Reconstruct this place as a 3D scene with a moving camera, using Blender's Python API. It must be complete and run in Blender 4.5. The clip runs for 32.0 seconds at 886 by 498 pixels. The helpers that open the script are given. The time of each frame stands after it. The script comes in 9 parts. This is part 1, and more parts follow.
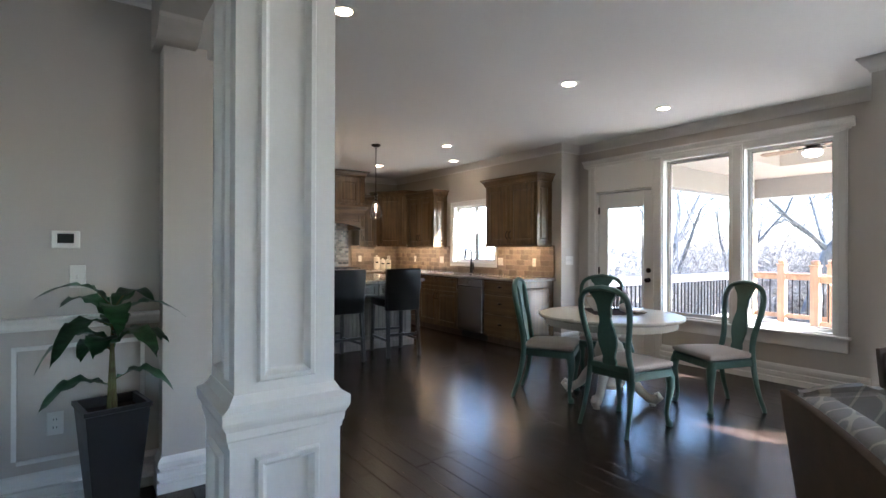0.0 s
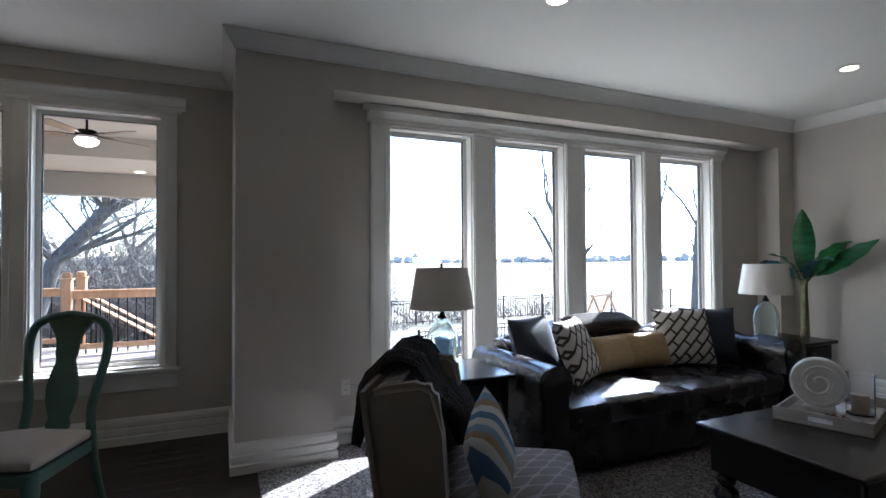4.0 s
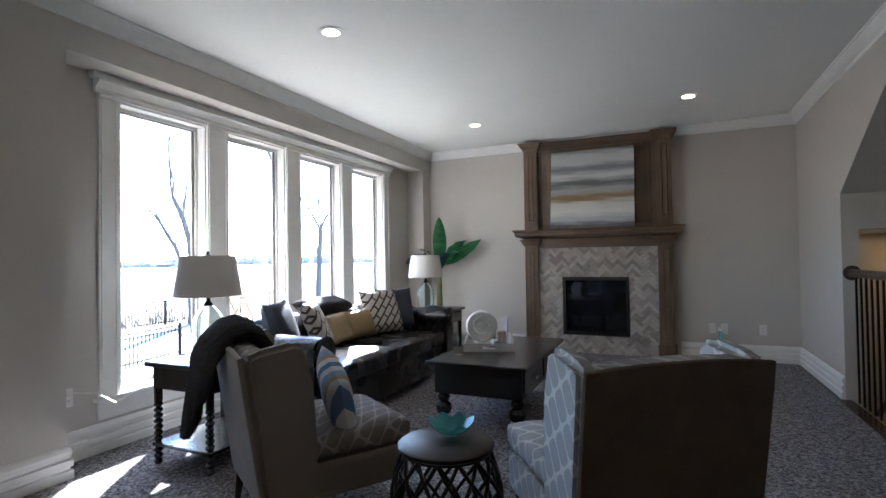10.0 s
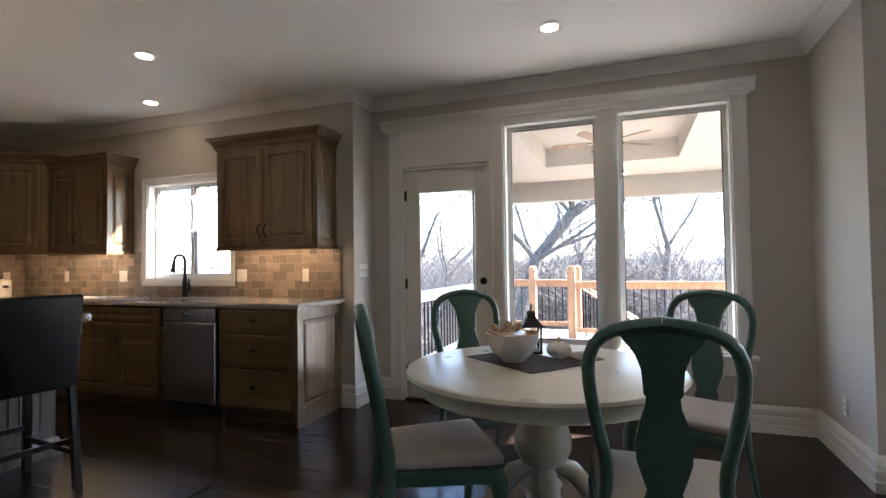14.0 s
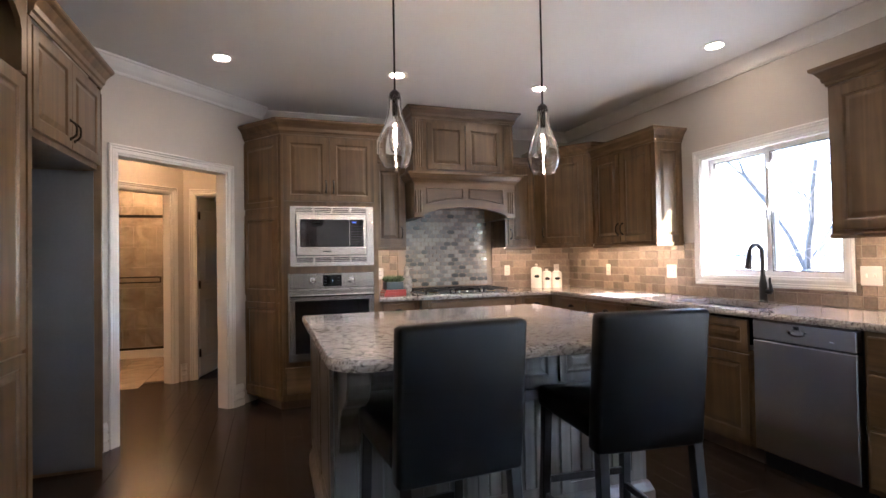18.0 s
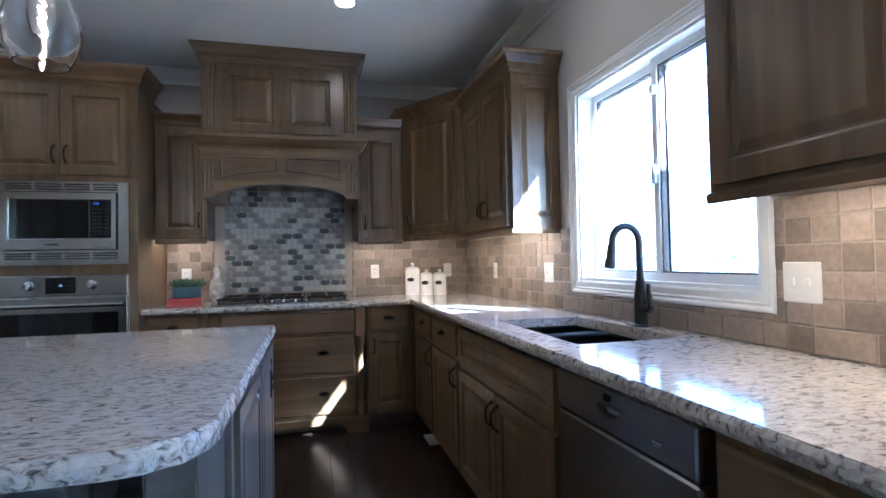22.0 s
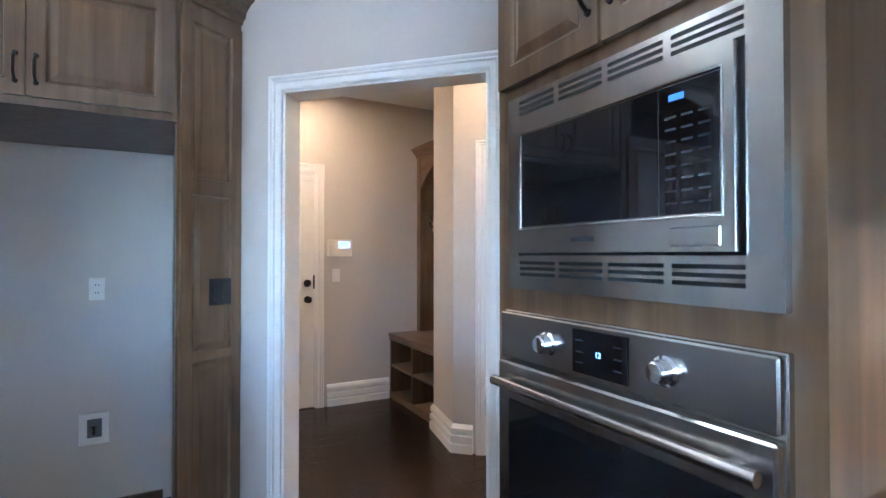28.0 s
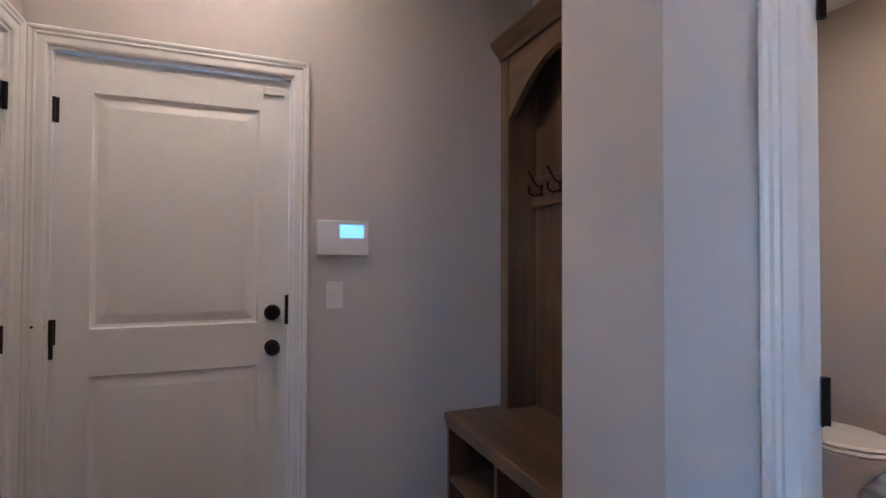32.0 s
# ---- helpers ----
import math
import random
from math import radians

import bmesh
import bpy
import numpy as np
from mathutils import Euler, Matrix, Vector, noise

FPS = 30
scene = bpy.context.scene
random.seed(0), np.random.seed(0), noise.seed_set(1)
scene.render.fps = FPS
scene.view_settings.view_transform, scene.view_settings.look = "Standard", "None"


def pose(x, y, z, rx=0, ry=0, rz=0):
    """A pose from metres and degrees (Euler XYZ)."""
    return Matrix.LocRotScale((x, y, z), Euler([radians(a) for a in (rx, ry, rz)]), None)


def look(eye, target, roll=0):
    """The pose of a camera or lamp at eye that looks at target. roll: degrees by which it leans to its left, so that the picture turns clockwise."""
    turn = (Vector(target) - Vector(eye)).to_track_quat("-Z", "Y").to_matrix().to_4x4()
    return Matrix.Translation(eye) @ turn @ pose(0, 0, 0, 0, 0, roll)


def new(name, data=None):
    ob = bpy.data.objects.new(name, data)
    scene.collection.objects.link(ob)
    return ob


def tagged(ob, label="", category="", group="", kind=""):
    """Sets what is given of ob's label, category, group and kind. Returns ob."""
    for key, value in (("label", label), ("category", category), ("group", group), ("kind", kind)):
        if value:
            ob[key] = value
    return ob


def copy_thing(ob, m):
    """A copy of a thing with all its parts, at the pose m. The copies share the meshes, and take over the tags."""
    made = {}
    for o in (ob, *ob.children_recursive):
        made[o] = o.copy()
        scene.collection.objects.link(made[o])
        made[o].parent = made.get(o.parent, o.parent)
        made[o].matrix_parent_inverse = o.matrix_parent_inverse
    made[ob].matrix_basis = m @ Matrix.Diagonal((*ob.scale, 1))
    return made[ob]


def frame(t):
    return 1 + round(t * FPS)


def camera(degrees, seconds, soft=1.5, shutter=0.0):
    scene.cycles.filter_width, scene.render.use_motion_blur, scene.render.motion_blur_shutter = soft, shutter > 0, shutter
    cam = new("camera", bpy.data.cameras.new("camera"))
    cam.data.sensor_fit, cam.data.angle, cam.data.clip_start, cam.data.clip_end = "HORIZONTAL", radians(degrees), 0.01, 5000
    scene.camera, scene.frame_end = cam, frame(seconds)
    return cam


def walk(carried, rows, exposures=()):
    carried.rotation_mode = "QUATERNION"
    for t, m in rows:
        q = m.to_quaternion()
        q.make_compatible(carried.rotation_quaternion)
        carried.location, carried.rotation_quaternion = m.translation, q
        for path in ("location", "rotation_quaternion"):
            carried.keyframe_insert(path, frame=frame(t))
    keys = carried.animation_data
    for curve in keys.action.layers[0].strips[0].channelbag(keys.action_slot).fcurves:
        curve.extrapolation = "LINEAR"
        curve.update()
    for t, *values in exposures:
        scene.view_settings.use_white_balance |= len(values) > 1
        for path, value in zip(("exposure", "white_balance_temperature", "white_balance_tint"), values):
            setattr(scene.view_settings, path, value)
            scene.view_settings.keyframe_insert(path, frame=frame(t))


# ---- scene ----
# camera and walk
cam = camera(82.8, 32.0)
PATH = [
    (0, (0.338, 1.086, 1.304), (1.505, 2.711, 1.308), 0.2),
    (0.5, (0.56, 1.311, 1.291), (1.815, 2.869, 1.295), 0.1),
    (1, (0.827, 1.485, 1.286), (2.257, 2.884, 1.297), 0.2),
    (1.5, (1.137, 1.585, 1.282), (2.79, 2.71, 1.301), 0.1),
    (2, (1.408, 1.695, 1.289), (3.234, 2.512, 1.313), 0.3),
    (2.5, (1.63, 1.851, 1.297), (3.57, 2.335, 1.33), 0.1),
    (3, (1.688, 1.992, 1.289), (3.686, 2.081, 1.328), 0.1),
    (3.5, (1.728, 2.16, 1.296), (3.692, 1.784, 1.337), -0.2),
    (4, (1.731, 2.335, 1.313), (3.561, 1.529, 1.353), -0.3),
    (4.5, (1.672, 2.488, 1.319), (3.303, 1.332, 1.359), -0.5),
    (6.5, (1.58, 3.017, 1.332), (2.454, 1.218, 1.374), -0.3),
    (7, (1.642, 3.195, 1.326), (2.346, 1.323, 1.37), -0.4),
    (7.5, (1.736, 3.382, 1.324), (2.287, 1.46, 1.369), -0.5),
    (8, (1.839, 3.568, 1.3), (2.338, 1.632, 1.345), -0.6),
    (8.5, (1.936, 3.679, 1.29), (2.428, 1.741, 1.332), -0.8),
    (9, (1.97, 3.663, 1.278), (2.467, 1.726, 1.315), -0.9),
    (9.5, (1.961, 3.523, 1.259), (2.498, 1.596, 1.297), -0.9),
    (10, (1.968, 3.396, 1.216), (2.78, 1.569, 1.254), -0.9),
    (10.5, (2.08, 3.253, 1.191), (3.37, 1.726, 1.236), -0.8),
    (11, (2.204, 3.275, 1.203), (3.896, 2.21, 1.267), -1.6),
    (11.5, (2.141, 3.244, 1.216), (4.075, 2.737, 1.28), -1.4),
    (12, (2.057, 3.276, 1.219), (4.052, 3.159, 1.279), -1.2),
    (12.5, (1.925, 3.28, 1.215), (3.92, 3.415, 1.278), -1.0),
    (13, (1.842, 3.293, 1.212), (3.818, 3.591, 1.272), -1.0),
    (13.5, (1.798, 3.357, 1.209), (3.74, 3.831, 1.269), -0.9),
    (14, (1.827, 3.435, 1.216), (3.699, 4.138, 1.274), -0.8),
    (14.5, (1.894, 3.525, 1.233), (3.603, 4.561, 1.297), -0.7),
    (15, (1.898, 3.727, 1.224), (3.422, 5.021, 1.272), -0.8),
    (15.5, (1.938, 3.93, 1.22), (3.253, 5.436, 1.269), -0.6),
    (17.5, (2.043, 4.72, 1.284), (2.698, 6.61, 1.319), -0.9),
    (18, (2.226, 4.872, 1.279), (2.875, 6.763, 1.316), -1.0),
    (18.5, (2.465, 5.012, 1.27), (3.113, 6.904, 1.306), -1.1),
    (19, (2.687, 5.19, 1.265), (3.343, 7.079, 1.299), -1.1),
    (19.5, (2.913, 5.306, 1.257), (3.575, 7.193, 1.292), -1.1),
    (20, (3.215, 5.371, 1.266), (3.873, 7.259, 1.304), -1.2),
    (20.5, (3.475, 5.479, 1.252), (4.135, 7.367, 1.282), -1.3),
    (21, (3.757, 5.585, 1.238), (4.408, 7.475, 1.275), -1.2),
    (21.5, (4.025, 5.645, 1.23), (4.651, 7.544, 1.273), -1.2),
    (22, (4.242, 5.743, 1.21), (4.748, 7.678, 1.257), -1.1),
    (22.5, (4.428, 5.913, 1.236), (4.689, 7.895, 1.289), -0.9),
    (23, (4.538, 6.038, 1.266), (4.497, 8.037, 1.315), -0.8),
    (23.5, (4.546, 6.166, 1.28), (4.167, 8.129, 1.332), -0.8),
    (24, (4.444, 6.369, 1.289), (3.749, 8.243, 1.335), -0.6),
    (24.5, (4.384, 6.586, 1.287), (3.482, 8.371, 1.336), -0.6),
    (25, (4.313, 6.873, 1.288), (3.248, 8.565, 1.345), -0.3),
    (25.5, (4.213, 7.185, 1.275), (2.993, 8.769, 1.335), -0.2),
    (26, (4.270, 7.550, 1.285), (2.906, 9.013, 1.330), -0.2),
    (26.5, (4.270, 7.930, 1.300), (2.772, 9.255, 1.345), -0.2),
    (27, (4.120, 8.240, 1.320), (2.512, 9.430, 1.365), -0.2),
    (27.5, (3.74, 8.313, 1.33), (2.058, 9.394, 1.358), -0.2),
    (28, (3.537, 8.532, 1.32), (1.781, 9.489, 1.345), -0.0),
    (28.5, (3.217, 8.671, 1.335), (1.418, 9.545, 1.36), 0.1),
    (29, (2.893, 8.785, 1.332), (1.069, 9.606, 1.353), 0.2),
    (29.5, (2.575, 8.87, 1.314), (0.738, 9.66, 1.329), 0.2),
    (30, (2.223, 8.955, 1.311), (0.382, 9.737, 1.33), 0.2),
    (30.5, (1.932, 9.067, 1.31), (0.086, 9.838, 1.334), 0.1),
    (31, (1.675, 9.148, 1.31), (-0.177, 9.905, 1.331), 0.1),
    (31.5, (1.426, 9.266, 1.304), (-0.437, 9.993, 1.338), 0.2),
    (32, (1.326, 9.466, 1.298), (-0.531, 10.207, 1.337), 0.2),
]
walk(cam, [(t, look(eye, target, roll)) for t, eye, target, roll in PATH], [(0.0, 4.2, 5700, 11), (1.0, 4.0, 5600, 11), (2.0, 3.65, 5500, 10), (3.0, 3.1, 5500, 10), (4.0, 2.65, 5500, 10), (6.0, 3.05, 5500, 10), (7.0, 3.4, 5600, 10), (9.0, 3.62, 5700, 10), (10.5, 3.55, 5400, 10), (11.0, 3.45, 5300, 10), (12.0, 2.8, 5400, 10), (13.0, 3.55, 5900, 13), (14.0, 3.75, 6000, 13), (15.0, 3.8, 5900, 15), (18.0, 4.75, 5500, 17), (19.0, 4.72, 5250, 16), (21.0, 4.58, 4850, 11), (22.0, 4.35, 4300, 6), (23.0, 4.15, 4300, 6), (24.0, 4.85, 4600, 8), (25.0, 5.2, 4500, 9), (26.5, 5.2, 4500, 9), (28.0, 5.4, 4050, 5), (29.0, 5.15, 3900, 5), (30.0, 4.6, 4000, 11), (31.0, 4.45, 3900, 14), (32.0, 4.42, 3700, 10)])

# ---- world, sun and large lights ----
SUN_ELEV, SUN_AZ = radians(34.8), radians(147.4)          # compass-like: 0 is +y, 90 is +x
world = bpy.data.worlds.new("sky")
scene.world = world
world.use_nodes = True
wn = world.node_tree.nodes
sky = wn.new("ShaderNodeTexSky")
sky.sky_type, sky.sun_disc = "NISHITA", False
sky.dust_density, sky.ozone_density = 0.3, 2.5
sky.sun_elevation, sky.sun_rotation = SUN_ELEV, SUN_AZ
wn["Background"].inputs["Strength"].default_value = 0.15
world.node_tree.links.new(sky.outputs[0], wn["Background"].inputs["Color"])
sun = new("sun", bpy.data.lights.new("sun", "SUN"))
sun.data.energy, sun.data.angle, sun.data.color = 5.0, radians(0.6), (1.0, 0.95, 0.88)
SUN_DIR = Vector((math.sin(SUN_AZ) * math.cos(SUN_ELEV), math.cos(SUN_AZ) * math.cos(SUN_ELEV), math.sin(SUN_ELEV)))
sun.rotation_euler = SUN_DIR.to_track_quat("Z", "Y").to_euler()

# ---- shape helpers ----
X, Y, Z = Vector((1, 0, 0)), Vector((0, 1, 0)), Vector((0, 0, 1))


def part(name, bm, material, parent=None, label="", smooth=False):
    me = bpy.data.meshes.new(name)
    bmesh.ops.recalc_face_normals(bm, faces=bm.faces)
    bm.to_mesh(me)
    bm.free()
    me.materials.append(material)
    if smooth:
        me.polygons.foreach_set("use_smooth", [True] * len(me.polygons))
        me.set_sharp_from_angle(angle=radians(38))
    ob = new(name, me)
    if parent is not None:
        ob.parent = parent
    return tagged(ob, label)


def thing(name, x, y, z, rz, label, category, group="", kind=""):
    e = new(name)
    e.empty_display_size = 0.1
    e.matrix_basis = pose(x, y, z, 0, 0, rz)
    return tagged(e, label, category, group, kind)


def solo(name, bm, material, label, category="", kind="", smooth=False, group=""):
    return tagged(part(name, bm, material, None, "", smooth), label, category, group, kind)


def box(x0, x1, y0, y1, z0, z1, bev=0.0, bm=None, seg=1, m=None):
    own = bm if bm is not None and m is None and not bev else bmesh.new()
    vs = [own.verts.new((x, y, z)) for x in (x0, x1) for y in (y0, y1) for z in (z0, z1)]
    for q in ((0, 1, 3, 2), (4, 6, 7, 5), (0, 4, 5, 1), (2, 3, 7, 6), (0, 2, 6, 4), (1, 5, 7, 3)):
        own.faces.new([vs[i] for i in q])
    if bev:
        bmesh.ops.bevel(own, geom=own.edges[:], offset=bev, segments=seg, affect="EDGES", profile=0.5)
    if m is not None:
        own.transform(m)
    return bm if own is bm else merge(bm, own)


def merge(bm, own):
    if bm is None:
        return own
    me = bpy.data.meshes.new("tmp")
    own.to_mesh(me)
    own.free()
    bm.from_mesh(me)
    bpy.data.meshes.remove(me)
    return bm


def prism(poly, z0, z1, bm=None, m=None, bev=0.0):
    """A polygon of (x, y) pulled up from z0 to z1."""
    own = bmesh.new()
    lo = [own.verts.new((x, y, z0)) for x, y in poly]
    hi = [own.verts.new((x, y, z1)) for x, y in poly]
    n = len(poly)
    own.faces.new(lo[::-1])
    own.faces.new(hi)
    for i in range(n):
        own.faces.new((lo[i], lo[(i + 1) % n], hi[(i + 1) % n], hi[i]))
    if bev:
        bmesh.ops.bevel(own, geom=own.edges[:], offset=bev, segments=1, affect="EDGES")
    if m is not None:
        own.transform(m)
    return merge(bm, own)


def lathe(prof, n=20, bm=None, m=None, cap=True, squash=1.0):
    """Turned shape from (radius, height) pairs."""
    own = bmesh.new()
    rings = [[own.verts.new((r * math.cos(a), squash * r * math.sin(a), z)) for a in (2 * math.pi * i / n for i in range(n))] for r, z in prof]
    for a, b in zip(rings, rings[1:]):
        for i in range(n):
            own.faces.new((a[i], a[(i + 1) % n], b[(i + 1) % n], b[i]))
    if cap:
        own.faces.new(rings[0][::-1])
        own.faces.new(rings[-1])
    if m is not None:
        own.transform(m)
    return merge(bm, own)


def tube(pts, r, n=8, bm=None, m=None, flat=1.0, rs=None):
    """A round bar along points; rs: a radius for each point."""
    own = bm if bm is not None and m is None else bmesh.new()
    pts = [Vector(p) for p in pts]
    rings, side = [], None
    for i, p in enumerate(pts):
        d = (pts[min(i + 1, len(pts) - 1)] - pts[max(i - 1, 0)]).normalized()
        if side is None:
            side = d.cross(Z if abs(d.z) < 0.9 else X).normalized()
        side = (side - d * side.dot(d)).normalized()
        up = d.cross(side)
        rr = rs[i] if rs else r
        rings.append([own.verts.new(p + rr * (math.cos(a) * side + flat * math.sin(a) * up)) for a in (2 * math.pi * k / n for k in range(n))])
    for a, b in zip(rings, rings[1:]):
        for k in range(n):
            own.faces.new((a[k], a[(k + 1) % n], b[(k + 1) % n], b[k]))
    own.faces.new(rings[0][::-1])
    own.faces.new(rings[-1])
    if m is not None:
        own.transform(m)
    return bm if own is bm else merge(bm, own)


def sweep(prof, path, bm=None, m=None, close=False, flip=1):
    """A moulding: prof is (out, up) pairs, path is (x, y) pairs at z 0; out lies to the right of the path's way."""
    own = bmesh.new()
    P = [Vector((x, y)) for x, y in path]
    n, rings = len(P), []
    for i, p in enumerate(P):
        a = P[i] - P[i - 1] if (i or close) else None
        b = P[(i + 1) % n] - P[i] if (i < n - 1 or close) else None
        na = Vector((a.y, -a.x)).normalized() if a is not None else None
        nb = Vector((b.y, -b.x)).normalized() if b is not None else None
        if na is None or nb is None:
            off = na or nb
        else:
            off = (na + nb) / max(0.2, 1 + na.dot(nb))
        rings.append([own.verts.new((p.x + off.x * o * flip, p.y + off.y * o * flip, u)) for o, u in prof])
    k = len(prof)
    for i in range(n if close else n - 1):
        a, b = rings[i], rings[(i + 1) % n]
        for j in range(k):
            own.faces.new((a[j], a[(j + 1) % k], b[(j + 1) % k], b[j]))
    if not close:
        own.faces.new(rings[0])
        own.faces.new(rings[-1][::-1])
    if m is not None:
        own.transform(m)
    return merge(bm, own)


def panels(w, h, th, rects, prof, bm=None, m=None, arch=0.0, bev=0.003):
    """A board with several sunk or raised panels. rects: (x0, x1, z0, z1) outer limits of each panel."""
    own = bmesh.new()
    xs = sorted({0, w, *(v for r in rects for v in r[:2])})
    zs = sorted({0, h, *(v for r in rects for v in r[2:])})
    grid = {}

    def v(x, z):
        if (x, z) not in grid:
            grid[(x, z)] = own.verts.new((x, 0, z))
        return grid[(x, z)]

    for x0, x1 in zip(xs, xs[1:]):
        for z0, z1 in zip(zs, zs[1:]):
            cx, cz = (x0 + x1) / 2, (z0 + z1) / 2
            if not any(r[0] < cx < r[1] and r[2] < cz < r[3] for r in rects):
                own.faces.new((v(x0, z0), v(x1, z0), v(x1, z1), v(x0, z1)))
    for x0, x1, z0, z1 in rects:
        # outline, split where the grid splits it, then the nested steps
        line = [(x, z0) for x in xs if x0 <= x < x1] + [(x1, z) for z in zs if z0 <= z < z1]
        line += [(x, z1) for x in reversed(xs) if x0 < x <= x1] + [(x0, z) for z in reversed(zs) if z0 < z <= z1]
        ring = [v(x, z) for x, z in line]
        for inset, d in prof:
            nxt = []
            for x, z in line:
                nx = min(max(x, x0 + inset), x1 - inset)
                nz = min(max(z, z0 + inset), z1 - inset)
                nxt.append(own.verts.new((nx, d, nz)))
            for i in range(len(ring)):
                j = (i + 1) % len(ring)
                try:
                    own.faces.new((ring[i], ring[j], nxt[j], nxt[i]))
                except ValueError:
                    pass
            ring = nxt
        own.faces.new(ring)
    bmesh.ops.remove_doubles(own, verts=own.verts[:], dist=1e-5)
    b = [own.verts.new(p) for p in ((0, th, 0), (w, th, 0), (w, th, h), (0, th, h))]
    own.faces.new((b[0], b[3], b[2], b[1]))
    bot = [v(x, 0) for x in xs if v(x, 0).is_valid]
    top = [v(x, h) for x in xs if v(x, h).is_valid]
    lef = [v(0, z) for z in zs]
    rig = [v(w, z) for z in zs]
    own.faces.new(bot[::-1] + [b[0], b[1]])
    own.faces.new(top + [b[2], b[3]])
    own.faces.new(lef + [b[3], b[0]])
    own.faces.new(rig[::-1] + [b[1], b[2]])
    if m is not None:
        own.transform(m)
    return merge(bm, own)


def face_x(x, y, z, s=1):
    """Local board axes laid on a wall that looks to -x (s=1: board's x runs to -y) or to +x (s=-1: it runs to +y)."""
    return pose(x, y, z, 0, 0, -90 if s > 0 else 90)


# ---- materials ----
def node_mat(name):
    m = bpy.data.materials.new(name)
    m.use_nodes = True
    nt = m.node_tree
    return m, nt, nt.nodes, nt.links, nt.nodes["Principled BSDF"]


def mat(name, color, rough=0.6, metal=0.0, vary=0.08, scale=6.0, fine=60.0, bump=0.1, stretch=(1, 1, 1), coat=0.0, spec=0.5, rough_vary=0.08, per_object=0.0, depth=0.002):
    """A plain surface with two scales of variation in tone, gloss and relief."""
    m, nt, N, L, p = node_mat(name)
    co = N.new("ShaderNodeTexCoord")
    mp = N.new("ShaderNodeMapping")
    mp.inputs["Scale"].default_value = stretch
    L.new(co.outputs["Object"], mp.inputs[0])
    a, b = N.new("ShaderNodeTexNoise"), N.new("ShaderNodeTexNoise")
    a.inputs["Scale"].default_value, b.inputs["Scale"].default_value = scale, fine
    a.inputs["Detail"].default_value, b.inputs["Detail"].default_value = 4, 3
    L.new(mp.outputs[0], a.inputs[0])
    L.new(mp.outputs[0], b.inputs[0])
    mix = N.new("ShaderNodeMath")
    mix.operation = "ADD"
    L.new(a.outputs[0], mix.inputs[0])
    L.new(b.outputs[0], mix.inputs[1])
    rng = N.new("ShaderNodeMapRange")
    rng.inputs[1].default_value, rng.inputs[2].default_value = 0.6, 1.4
    rng.inputs[3].default_value, rng.inputs[4].default_value = 1 - vary, 1 + vary
    L.new(mix.outputs[0], rng.inputs[0])
    sc = N.new("ShaderNodeVectorMath")
    sc.operation = "SCALE"
    sc.inputs[0].default_value = color
    L.new(rng.outputs[0], sc.inputs["Scale"])
    src = sc.outputs[0]
    if per_object:
        info = N.new("ShaderNodeObjectInfo")
        r2 = N.new("ShaderNodeMapRange")
        r2.inputs[3].default_value, r2.inputs[4].default_value = 1 - per_object, 1 + per_object
        L.new(info.outputs["Random"], r2.inputs[0])
        s2 = N.new("ShaderNodeVectorMath")
        s2.operation = "SCALE"
        L.new(src, s2.inputs[0])
        L.new(r2.outputs[0], s2.inputs["Scale"])
        src = s2.outputs[0]
    L.new(src, p.inputs["Base Color"])
    rr = N.new("ShaderNodeMapRange")
    rr.inputs[3].default_value, rr.inputs[4].default_value = max(0.02, rough - rough_vary), min(1, rough + rough_vary)
    L.new(a.outputs[0], rr.inputs[0])
    L.new(rr.outputs[0], p.inputs["Roughness"])
    p.inputs["Metallic"].default_value = metal
    p.inputs["Coat Weight"].default_value = coat
    p.inputs["Specular IOR Level"].default_value = spec
    if bump:
        bp = N.new("ShaderNodeBump")
        bp.inputs["Strength"].default_value, bp.inputs["Distance"].default_value = bump, depth
        L.new(b.outputs[0], bp.inputs["Height"])
        L.new(bp.outputs[0], p.inputs["Normal"])
    return m


